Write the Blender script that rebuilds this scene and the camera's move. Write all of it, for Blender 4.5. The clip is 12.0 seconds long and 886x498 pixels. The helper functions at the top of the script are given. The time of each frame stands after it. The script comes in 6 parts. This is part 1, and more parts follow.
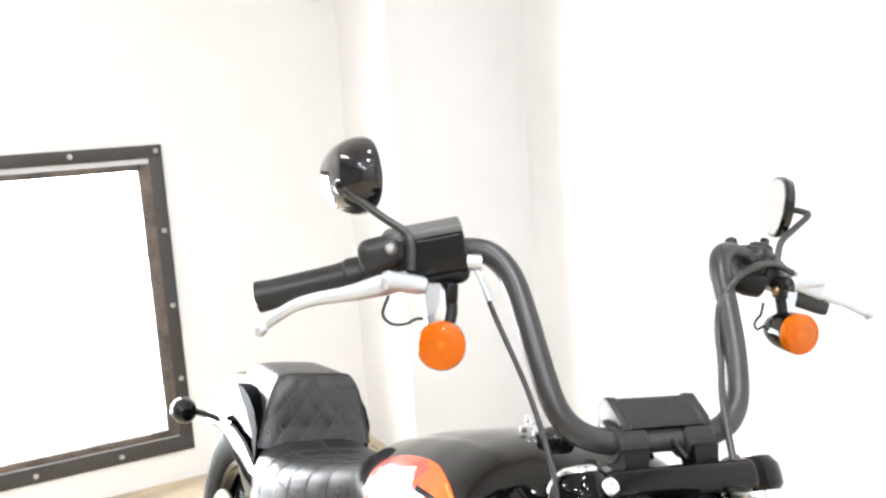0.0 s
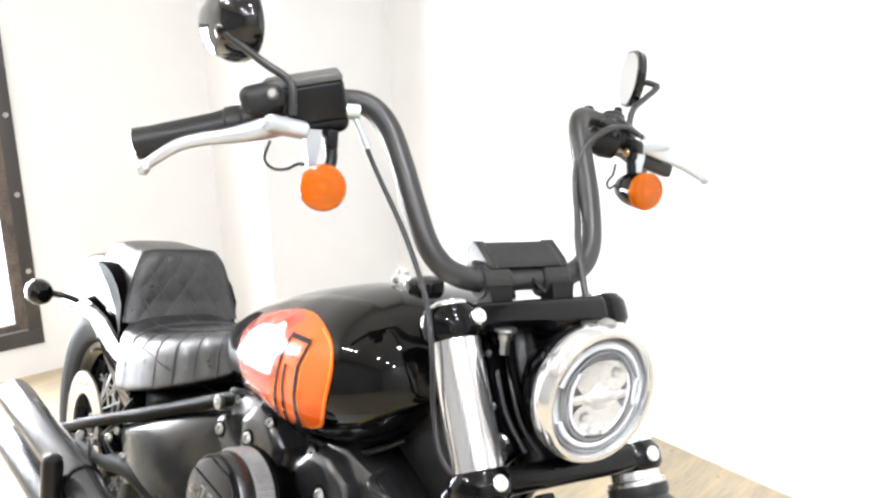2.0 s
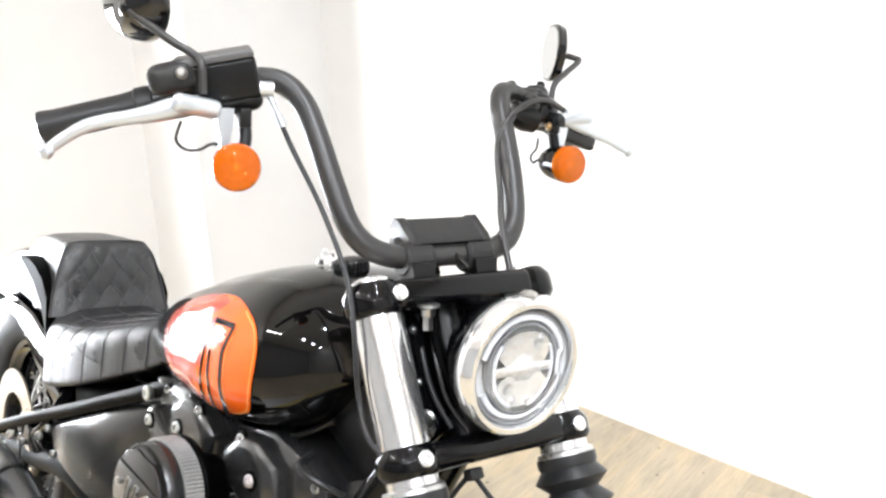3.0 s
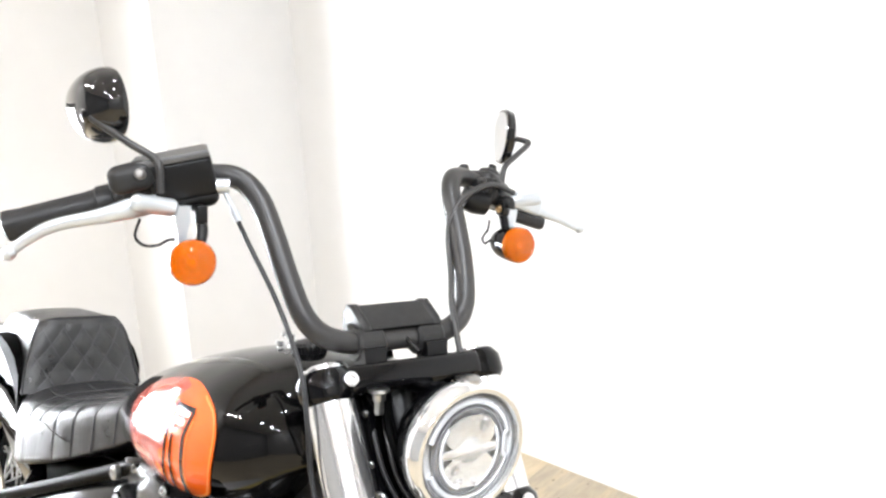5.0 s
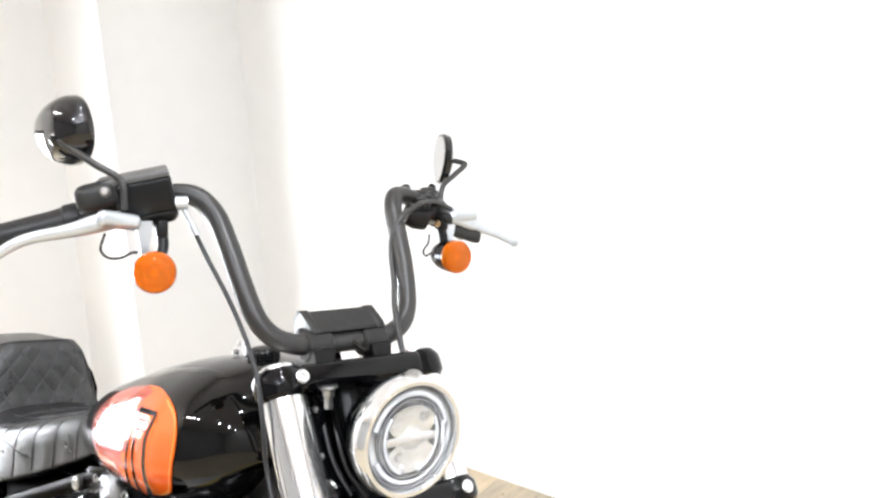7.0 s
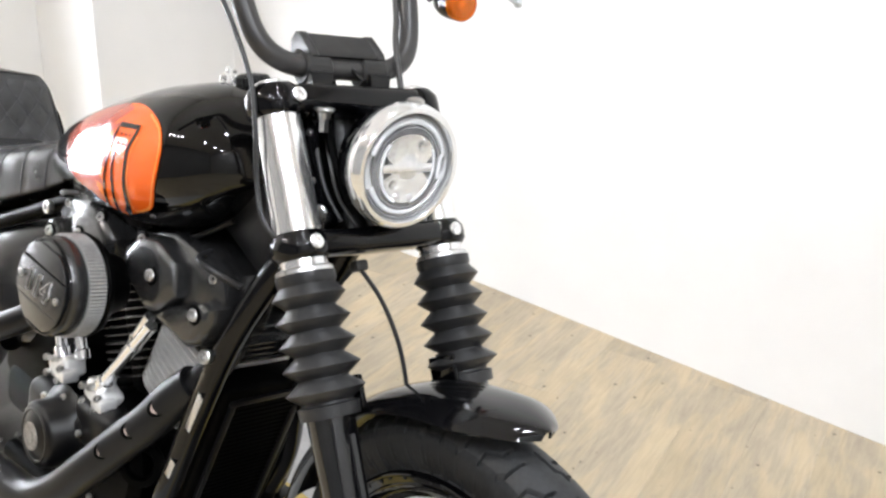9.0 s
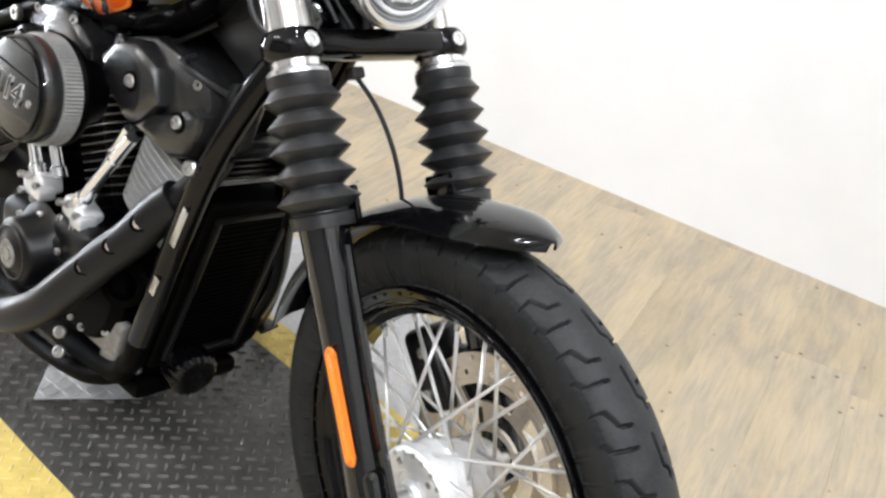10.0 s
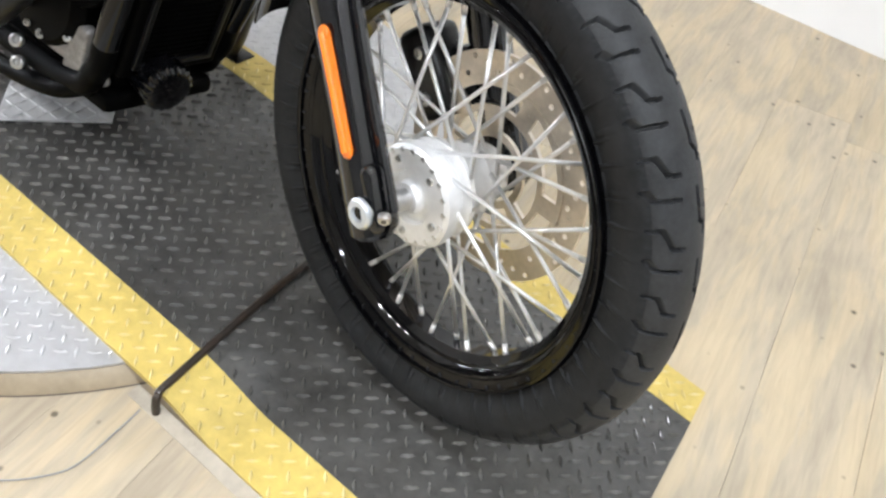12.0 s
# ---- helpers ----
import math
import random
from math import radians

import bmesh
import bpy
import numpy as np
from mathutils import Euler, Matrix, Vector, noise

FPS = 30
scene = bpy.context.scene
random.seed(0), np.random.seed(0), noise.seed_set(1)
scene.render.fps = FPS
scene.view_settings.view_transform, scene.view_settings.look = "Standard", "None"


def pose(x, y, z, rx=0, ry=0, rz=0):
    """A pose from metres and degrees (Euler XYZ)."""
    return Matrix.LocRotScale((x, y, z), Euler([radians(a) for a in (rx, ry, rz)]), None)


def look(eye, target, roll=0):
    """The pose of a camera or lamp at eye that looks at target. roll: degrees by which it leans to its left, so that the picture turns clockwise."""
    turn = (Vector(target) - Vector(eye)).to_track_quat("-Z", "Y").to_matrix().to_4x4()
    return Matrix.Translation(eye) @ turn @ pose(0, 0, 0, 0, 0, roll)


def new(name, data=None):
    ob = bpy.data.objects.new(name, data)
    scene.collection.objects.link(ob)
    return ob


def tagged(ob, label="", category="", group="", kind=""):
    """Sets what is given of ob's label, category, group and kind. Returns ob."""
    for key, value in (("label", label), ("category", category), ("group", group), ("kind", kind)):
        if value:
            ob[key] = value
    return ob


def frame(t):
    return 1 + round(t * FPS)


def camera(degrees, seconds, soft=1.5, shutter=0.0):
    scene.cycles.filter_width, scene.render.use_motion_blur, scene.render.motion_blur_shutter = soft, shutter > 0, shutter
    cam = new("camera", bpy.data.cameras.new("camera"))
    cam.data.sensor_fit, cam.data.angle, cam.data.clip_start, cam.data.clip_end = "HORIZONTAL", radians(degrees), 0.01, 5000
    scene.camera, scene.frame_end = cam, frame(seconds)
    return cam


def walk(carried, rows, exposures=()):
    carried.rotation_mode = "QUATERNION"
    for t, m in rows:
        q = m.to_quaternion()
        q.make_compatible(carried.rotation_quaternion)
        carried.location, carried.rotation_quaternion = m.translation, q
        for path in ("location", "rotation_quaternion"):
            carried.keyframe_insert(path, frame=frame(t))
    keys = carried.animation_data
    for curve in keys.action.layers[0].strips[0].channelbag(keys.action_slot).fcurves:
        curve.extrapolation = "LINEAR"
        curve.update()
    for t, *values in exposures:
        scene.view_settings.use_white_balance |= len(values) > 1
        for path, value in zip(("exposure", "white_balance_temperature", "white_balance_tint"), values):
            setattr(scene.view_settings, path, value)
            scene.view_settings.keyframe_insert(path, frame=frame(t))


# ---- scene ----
cam = camera(53.0, 12.0, 2.5)
PATH = [
    (0, (0.365, -0.504, 1.357), (-1.387, 0.416, 1.067), -3.9),
    (0.5, (0.412, -0.61, 1.37), (-1.239, 0.478, 1.067), -5.4),
    (1, (0.421, -0.596, 1.353), (-1.201, 0.525, 1.016), -3.5),
    (1.5, (0.401, -0.574, 1.322), (-1.17, 0.589, 0.897), -1.2),
    (2, (0.405, -0.565, 1.296), (-1.142, 0.601, 0.799), -1.5),
    (2.5, (0.417, -0.553, 1.281), (-1.094, 0.642, 0.741), -1.9),
    (3, (0.421, -0.538, 1.281), (-1.048, 0.712, 0.752), -2.5),
    (3.2, (0.426, -0.533, 1.284), (-1.03, 0.736, 0.768), -3.0),
    (4.8, (0.465, -0.522, 1.323), (-0.98, 0.783, 0.87), -2.7),
    (5, (0.479, -0.527, 1.333), (-0.986, 0.768, 0.91), -3.3),
    (5.5, (0.515, -0.537, 1.353), (-0.966, 0.759, 0.996), -3.9),
    (6, (0.542, -0.551, 1.36), (-0.929, 0.766, 1.039), -4.3),
    (6.5, (0.564, -0.568, 1.355), (-0.884, 0.777, 1.047), -4.2),
    (7, (0.573, -0.592, 1.322), (-0.828, 0.791, 0.967), -3.7),
    (8.8, (0.539, -0.63, 1.209), (-0.736, 0.752, 0.528), 1.8),
    (9, (0.53, -0.63, 1.198), (-0.732, 0.744, 0.476), 2.6),
    (9.5, (0.513, -0.629, 1.159), (-0.692, 0.722, 0.307), 4.1),
    (10, (0.5, -0.631, 1.113), (-0.626, 0.698, 0.131), 5.3),
    (10.5, (0.496, -0.644, 1.073), (-0.56, 0.675, 0.003), 7.0),
    (11, (0.493, -0.654, 1.036), (-0.49, 0.645, -0.124), 8.1),
    (11.5, (0.483, -0.648, 1.003), (-0.448, 0.608, -0.243), 8.3),
    (12, (0.48, -0.649, 0.973), (-0.381, 0.554, -0.373), 9.1),
]
walk(cam, [(t, look(eye, target, roll)) for t, eye, target, roll in PATH], exposures=[(0.0, 0.58, 6330, 12), (7.0, 0.48, 6330, 12), (8.8, 0.24, 6320, 12), (10.5, 0.18, 6220, 11), (12.0, 0.20, 6160, 11)])

# ---- world and lamps ----
world = bpy.data.worlds.new("world")
scene.world = world
world.use_nodes = True
world.node_tree.nodes["Background"].inputs[0].default_value = (0.9, 0.95, 1.0, 1)
world.node_tree.nodes["Background"].inputs[1].default_value = 0.3


def area_lamp(name, eye, target, sx, sy, power, colour=(1, 1, 1)):
    data = bpy.data.lights.new(name, "AREA")
    data.shape, data.size, data.size_y, data.energy, data.color = "RECTANGLE", sx, sy, power, colour
    ob = new(name, data)
    ob.matrix_world = look(eye, target)
    return ob


CEIL = 3.0
SPOTS = [(x, y, w) for x, y, w in ((-0.05, 0.2, 10.0), (0.9, -0.3, 26.0), (2.0, -0.3, 20.5), (2.9, -0.3, 20.5), (0.9, -1.9, 27.0), (2.0, -1.9, 22.0), (2.9, -1.9, 20.5))] + [(-2.5 + 0.45 * k, -2.1, 13.0) for k in range(4)]
for lx, ly, power in SPOTS:
    data = bpy.data.lights.new("downlight_lamp", "AREA")
    data.shape, data.size, data.energy, data.color = "DISK", 0.13, power, (1.0, 0.965, 0.92) if lx < -1 else (0.925, 0.965, 1.0)
    new("downlight_lamp", data).matrix_world = look((lx, ly, CEIL - 0.02), (lx, ly + 0.001, 0))
area_lamp("window_daylight", (-3.24, -0.448, 0.74), (0, -0.448, 0.74), 1.03, 1.0, 64, (0.93, 0.97, 1.0))

# ---- materials ----


def mat(name, base, rough=0.5, metal=0.0, coat=0.0, vary=0.0, vscale=8.0, bump=0.0, bscale=200.0, rvary=0.0, spec=0.5, tint=None, trans=0.0):
    """A Principled material; noise at two scales varies its colour, gloss and relief."""
    m = bpy.data.materials.new(name)
    m.use_nodes = True
    nt = m.node_tree
    b = nt.nodes["Principled BSDF"]
    b.inputs["Base Color"].default_value = (*base, 1)
    b.inputs["Roughness"].default_value = rough
    b.inputs["Metallic"].default_value = metal
    b.inputs["Coat Weight"].default_value = coat
    b.inputs["Coat Roughness"].default_value = 0.03
    b.inputs["Specular IOR Level"].default_value = spec
    b.inputs["Transmission Weight"].default_value = trans
    co = nt.nodes.new("ShaderNodeTexCoord")
    if vary or rvary:
        n1 = nt.nodes.new("ShaderNodeTexNoise")
        n1.inputs["Scale"].default_value, n1.inputs["Detail"].default_value = vscale, 6
        nt.links.new(co.outputs["Object"], n1.inputs["Vector"])
        n2 = nt.nodes.new("ShaderNodeTexNoise")
        n2.inputs["Scale"].default_value, n2.inputs["Detail"].default_value = vscale * 7, 4
        nt.links.new(co.outputs["Object"], n2.inputs["Vector"])
        mx = nt.nodes.new("ShaderNodeMath")
        mx.operation = "MULTIPLY_ADD"
        mx.inputs[1].default_value = 0.4
        nt.links.new(n2.outputs["Fac"], mx.inputs[0])
        m2 = nt.nodes.new("ShaderNodeMath")
        m2.operation = "MULTIPLY"
        m2.inputs[1].default_value = 0.6
        nt.links.new(n1.outputs["Fac"], m2.inputs[0])
        nt.links.new(m2.outputs[0], mx.inputs[2])
        if vary:
            cr = nt.nodes.new("ShaderNodeMix")
            cr.data_type = "RGBA"
            lo = tint or tuple(c * (1 - vary) for c in base)
            hi = tuple(min(1, c * (1 + vary)) for c in base)
            cr.inputs["A"].default_value, cr.inputs["B"].default_value = (*lo, 1), (*hi, 1)
            st = nt.nodes.new("ShaderNodeMapRange")
            st.inputs["From Min"].default_value, st.inputs["From Max"].default_value = 0.32, 0.68
            nt.links.new(mx.outputs[0], st.inputs["Value"])
            nt.links.new(st.outputs[0], cr.inputs["Factor"])
            nt.links.new(cr.outputs["Result"], b.inputs["Base Color"])
        if rvary:
            rr = nt.nodes.new("ShaderNodeMapRange")
            rr.inputs["From Min"].default_value, rr.inputs["From Max"].default_value = 0.3, 0.7
            rr.inputs["To Min"].default_value, rr.inputs["To Max"].default_value = max(0, rough - rvary), min(1, rough + rvary)
            nt.links.new(mx.outputs[0], rr.inputs["Value"])
            nt.links.new(rr.outputs[0], b.inputs["Roughness"])
    if bump:
        nb = nt.nodes.new("ShaderNodeTexNoise")
        nb.inputs["Scale"].default_value, nb.inputs["Detail"].default_value = bscale, 5
        nt.links.new(co.outputs["Object"], nb.inputs["Vector"])
        bp = nt.nodes.new("ShaderNodeBump")
        bp.inputs["Strength"].default_value, bp.inputs["Distance"].default_value = bump, 0.002
        nt.links.new(nb.outputs["Fac"], bp.inputs["Height"])
        nt.links.new(bp.outputs["Normal"], b.inputs["Normal"])
    return m


GLOSS = mat("gloss_black_paint", (0.002, 0.002, 0.0024), 0.06, spec=0.32, rvary=0.02, vscale=5)
TANKBLACK = mat("tank_black_lacquer", (0.0022, 0.0021, 0.0021), 0.05, spec=0.40, rvary=0.015, vscale=4)
LACQUER = mat("deep_black_lacquer", (0.003, 0.003, 0.0036), 0.05, spec=0.5, coat=0.6, rvary=0.015, vscale=4)
FENDER = mat("fender_black", (0.0025, 0.0025, 0.003), 0.07, spec=0.36, rvary=0.02, vscale=4)
SATIN = mat("satin_black_metal", (0.003, 0.003, 0.0034), 0.32, spec=0.36, vary=0.25, vscale=20, rvary=0.03)
BAR = mat("matt_black_bar", (0.033, 0.0315, 0.0305), 0.38, spec=0.5, vary=0.15, vscale=14, rvary=0.06)
WRINKLE = mat("wrinkle_black_engine", (0.0155, 0.0155, 0.0160), 0.26, spec=0.85, vary=0.15, vscale=12, bump=0.03, bscale=900, rvary=0.012)
PLASTIC = mat("black_plastic", (0.026, 0.0252, 0.0245), 0.40, spec=0.3, vary=0.2, vscale=15, bump=0.1, bscale=700)
# near-black, hardly any gloss: the shade on low, enclosed parts is in the colour
DARK = mat("shaded_near_black", (0.0009, 0.0009, 0.0009), 0.5, spec=0.04, vary=0.3, vscale=15)
RUBBER = mat("black_rubber", (0.020, 0.020, 0.0208), 0.38, spec=0.4, vary=0.2, vscale=30, bump=0.12, bscale=400, rvary=0.08)
TYRE = mat("tyre_rubber", (0.0235, 0.0242, 0.0252), 0.55, spec=0.09, vary=0.3, vscale=18, bump=0.15, bscale=500, rvary=0.1)
# lighter than the side wall: wear, plus the walls' sheen put into the colour
TYRETREAD = mat("worn_sheen_tread_rubber", (0.031, 0.0318, 0.033), 0.48, spec=0.2, vary=0.35, vscale=26, bump=0.2, bscale=420, rvary=0.1)
SPOKE = mat("bright_spoke", (0.82, 0.82, 0.82), 0.30, metal=0.75, vary=0.06, vscale=40)
MACHINED = mat("machined_aluminium", (0.88, 0.88, 0.88), 0.42, metal=0.55, vary=0.10, vscale=14, bump=0.12, bscale=90)
MESH = mat("galvanised_mesh", (0.30, 0.30, 0.30), 0.5, metal=0.3, vary=0.15, vscale=20)
CHROME = mat("chrome", (0.93, 0.93, 0.935), 0.17, metal=0.93)
ALU = mat("brushed_aluminium", (0.72, 0.72, 0.72), 0.30, metal=1.0, vary=0.12, vscale=25, rvary=0.1)
CAST = mat("cast_aluminium", (0.62, 0.62, 0.61), 0.42, metal=1.0, vary=0.12, vscale=30, bump=0.2, bscale=600)
POLISH = mat("polished_lever", (0.67, 0.71, 0.75), 0.30, metal=0.75, vary=0.04, vscale=12)
COVER = mat("satin_cover_black", (0.018, 0.018, 0.0185), 0.27, spec=0.7, vary=0.08, vscale=8, rvary=0.005)
FILTER = mat("grey_filter_gauze", (0.36, 0.36, 0.35), 0.5, metal=0.3, vary=0.2, vscale=30)
DULL = mat("dull_grey_metal", (0.30, 0.285, 0.27), 0.5, metal=0.6, vary=0.35, vscale=90, bump=0.4, bscale=300)
COPPER = mat("dull_coppery_screw", (0.46, 0.36, 0.32), 0.45, metal=0.5, vary=0.2, vscale=60)
STEEL = mat("zinc_steel", (0.55, 0.55, 0.54), 0.28, metal=1.0, vary=0.2, vscale=60)
BRASS = mat("brass_fitting", (0.55, 0.38, 0.20), 0.3, metal=1.0)
DISC = mat("brake_disc_steel", (0.62, 0.56, 0.48), 0.34, metal=1.0, vary=0.18, vscale=20, rvary=0.1)
LEATHER = mat("black_leather", (0.021, 0.021, 0.022), 0.31, spec=0.74, vary=0.25, vscale=22, bump=0.3, bscale=700, rvary=0.06)
THREAD = mat("grey_thread", (0.075, 0.075, 0.078), 0.7, vary=0.2, vscale=60)
ORANGE = mat("orange_paint", (0.88, 0.135, 0.008), 0.10, spec=0.5, vary=0.05, vscale=10)
DARKORANGE = mat("burnt_orange_paint", (0.50, 0.055, 0.014), 0.12, coat=0.3, vary=0.05, vscale=10)
DOT = mat("dark_orange_dot", (0.34, 0.045, 0.008), 0.6, spec=0.1)
PALEORANGE = mat("pale_orange_paint", (0.92, 0.30, 0.06), 0.12, spec=0.5, vary=0.04, vscale=10)
AMBER = mat("amber_lens", (1.0, 0.27, 0.0), 0.03, spec=0.6, trans=0.72, bump=0.3, bscale=75)
AMBERDEEP = mat("deep_amber_reflector", (1.0, 0.62, 0.16), 0.12, metal=0.6, vary=0.3, vscale=70, bump=0.8, bscale=110)
REFLECT = mat("amber_reflector", (1.0, 0.22, 0.01), 0.18, coat=0.6, vary=0.1, vscale=90, bump=0.2, bscale=900)
MIRROR = mat("mirror_glass", (0.92, 0.93, 0.94), 0.01, metal=1.0)
LED = mat("pale_light_guide", (0.70, 0.70, 0.70), 0.25, coat=0.5, vary=0.03, vscale=40)
BEZEL = mat("satin_chrome_bezel", (0.88, 0.885, 0.89), 0.11, metal=0.84)
EXHAUST = mat("satin_black_exhaust", (0.0075, 0.0076, 0.0080), 0.36, spec=0.30, vary=0.15, vscale=9, rvary=0.01)
GUNMETAL = mat("grey_lamp_ring", (0.25, 0.25, 0.255), 0.35, metal=0.2, vary=0.1, vscale=40)
LID = mat("matt_grey_black_lid", (0.11, 0.108, 0.105), 0.45, spec=0.5, vary=0.12, vscale=20, bump=0.08, bscale=600)
LAMPREF = mat("lamp_reflector", (0.93, 0.93, 0.93), 0.25, coat=0.4, vary=0.1, vscale=40)
LAMPMIRROR = mat("silvered_lamp_bowl", (0.90, 0.90, 0.89), 0.24, metal=0.85, vary=0.08, vscale=60, bump=0.25, bscale=260)
# paler than the stripe: wear and highlights both put into the colour
WORNYELLOW = mat("worn_highlit_yellow_lozenge", (0.66, 0.53, 0.20), 0.35, vary=0.3, vscale=9, rvary=0.1)
YELLOW = mat("yellow_rubber", (0.60, 0.455, 0.120), 0.5, vary=0.22, vscale=9, bump=0.15, bscale=300)
MAT = mat("grey_black_rubber", (0.056, 0.0535, 0.049), 0.36, spec=0.75, vary=0.45, vscale=16, bump=0.25, bscale=260, rvary=0.1)
# mat rubber made paler, so the lozenges' highlights are in the colour
HIGHLIT = mat("highlit_rubber_lozenge", (0.125, 0.121, 0.112), 0.22, spec=1.0, vary=0.5, vscale=9, rvary=0.08)
EDGING = mat("pale_worn_edging", (0.42, 0.375, 0.30), 0.5, vary=0.2, vscale=14, bump=0.1, bscale=200)
RIMWOOD = mat("tan_rim_wood", (0.33, 0.265, 0.175), 0.45, vary=0.2, vscale=12, bump=0.1, bscale=150)
ROD = mat("worn_black_rod", (0.010, 0.0085, 0.0075), 0.28, metal=0.2, spec=0.6, vary=0.9, vscale=26, tint=(0.045, 0.029, 0.018), bump=0.2, bscale=200)
TREAD = mat("tread_plate", (0.50, 0.50, 0.505), 0.46, metal=0.4, vary=0.15, vscale=10, rvary=0.12)
WALL = mat("white_wall_paint", (0.83, 0.828, 0.82), 0.6, vary=0.025, vscale=1.2, bump=0.05, bscale=120)
CEILING = mat("ceiling_paint", (0.72, 0.70, 0.675), 0.7, vary=0.03, vscale=1.5)
GREYWALL = mat("dark_grey_showroom_wall", (0.22, 0.22, 0.22), 0.6, vary=0.1, vscale=1.5)
MIDWALL = mat("mid_grey_unseen_wall", (0.42, 0.41, 0.40), 0.6, vary=0.08, vscale=1.5)
TRIM = mat("white_enamel", (0.75, 0.75, 0.74), 0.35, vary=0.03, vscale=5)
RUST = mat("weathered_steel_frame", (0.040, 0.040, 0.042), 0.5, metal=0.3, vary=0.5, vscale=9, tint=(0.065, 0.055, 0.048), bump=0.3, bscale=150)
RUSTED = mat("rusted_inner_frame", (0.13, 0.10, 0.080), 0.6, metal=0.2, vary=0.5, vscale=14, tint=(0.05, 0.05, 0.052), bump=0.4, bscale=150)


def clear_glass(name, tint=(1, 1, 1), rough=0.0):
    m = bpy.data.materials.new(name)
    m.use_nodes = True
    b = m.node_tree.nodes["Principled BSDF"]
    b.inputs["Base Color"].default_value = (*tint, 1)
    b.inputs["Roughness"].default_value = rough
    b.inputs["Transmission Weight"].default_value = 1.0
    b.inputs["IOR"].default_value = 1.45
    return m


GLASS = clear_glass("headlamp_glass")


def glow(name, colour, strength):
    m = bpy.data.materials.new(name)
    m.use_nodes = True
    b = m.node_tree.nodes["Principled BSDF"]
    b.inputs["Base Color"].default_value = (*colour, 1)
    b.inputs["Emission Color"].default_value = (*colour, 1)
    b.inputs["Emission Strength"].default_value = strength
    return m


DAY = glow("daylight_haze", (1, 1, 1), 2.4)
# weaker glow, so the mesh shows against the lower window
HAZE = glow("dim_daylight_glow", (0.97, 0.98, 1.0), 0.22)


def wood_material():
    """Pale weathered oak planks: long grain along each plank, blotches, grey wear, a tone of its own per plank."""
    m = bpy.data.materials.new("pale_oak_plank")
    m.use_nodes = True
    nt = m.node_tree
    b = nt.nodes["Principled BSDF"]
    co = nt.nodes.new("ShaderNodeTexCoord")
    info = nt.nodes.new("ShaderNodeObjectInfo")
    add = nt.nodes.new("ShaderNodeVectorMath")
    add.operation = "MULTIPLY_ADD"
    add.inputs[1].default_value = (0.0, 0.0, 0.0)
    sc = nt.nodes.new("ShaderNodeVectorMath")
    sc.operation = "SCALE"
    sc.inputs[0].default_value = (13.0, 29.0, 7.0)
    nt.links.new(info.outputs["Random"], sc.inputs["Scale"])
    off = nt.nodes.new("ShaderNodeVectorMath")
    nt.links.new(co.outputs["Object"], off.inputs[0])
    nt.links.new(sc.outputs[0], off.inputs[1])
    mp = nt.nodes.new("ShaderNodeMapping")
    mp.inputs["Scale"].default_value = (66.0, 6.5, 66.0)
    nt.links.new(off.outputs[0], mp.inputs["Vector"])
    grain = nt.nodes.new("ShaderNodeTexNoise")
    grain.inputs["Scale"].default_value, grain.inputs["Detail"].default_value = 1.6, 8
    grain.inputs["Distortion"].default_value = 0.6
    nt.links.new(mp.outputs[0], grain.inputs["Vector"])
    mp2 = nt.nodes.new("ShaderNodeMapping")
    mp2.inputs["Scale"].default_value = (17.0, 3.6, 17.0)
    nt.links.new(off.outputs[0], mp2.inputs["Vector"])
    blot = nt.nodes.new("ShaderNodeTexNoise")
    blot.inputs["Scale"].default_value, blot.inputs["Detail"].default_value = 1.0, 9
    blot.inputs["Roughness"].default_value = 0.62
    blot.inputs["Distortion"].default_value = 0.45
    nt.links.new(mp2.outputs[0], blot.inputs["Vector"])
    r1 = nt.nodes.new("ShaderNodeValToRGB")
    e = r1.color_ramp.elements
    e[0].position, e[0].color = 0.30, (0.370, 0.312, 0.228, 1)
    e[1].position, e[1].color = 0.62, (0.520, 0.440, 0.318, 1)
    nt.links.new(grain.outputs["Fac"], r1.inputs[0])
    r2 = nt.nodes.new("ShaderNodeValToRGB")
    e = r2.color_ramp.elements
    e[0].position, e[0].color = 0.33, (0.320, 0.270, 0.204, 1)
    e[1].position, e[1].color = 0.66, (0.585, 0.466, 0.290, 1)
    for at_pos, tone_colour in ((0.44, (0.400, 0.342, 0.256, 1)), (0.49, (0.445, 0.376, 0.268, 1)), (0.545, (0.520, 0.422, 0.272, 1))):
        r2.color_ramp.elements.new(at_pos).color = tone_colour
    nt.links.new(blot.outputs["Fac"], r2.inputs[0])
    mix = nt.nodes.new("ShaderNodeMix")
    mix.data_type = "RGBA"
    mix.inputs["Factor"].default_value = 0.52
    nt.links.new(r1.outputs[0], mix.inputs["A"])
    nt.links.new(r2.outputs[0], mix.inputs["B"])
    broad = nt.nodes.new("ShaderNodeTexNoise")
    broad.inputs["Scale"].default_value, broad.inputs["Detail"].default_value = 2.6, 5
    nt.links.new(co.outputs["Object"], broad.inputs["Vector"])
    wear = nt.nodes.new("ShaderNodeMapRange")
    wear.inputs["From Min"].default_value, wear.inputs["From Max"].default_value = 0.30, 0.52
    wear.inputs["To Min"].default_value, wear.inputs["To Max"].default_value = 0.84, 1.0
    nt.links.new(broad.outputs["Fac"], wear.inputs["Value"])
    spot = nt.nodes.new("ShaderNodeTexVoronoi")
    spot.inputs["Scale"].default_value = 17.0
    nt.links.new(off.outputs[0], spot.inputs["Vector"])
    pick = nt.nodes.new("ShaderNodeMapRange")
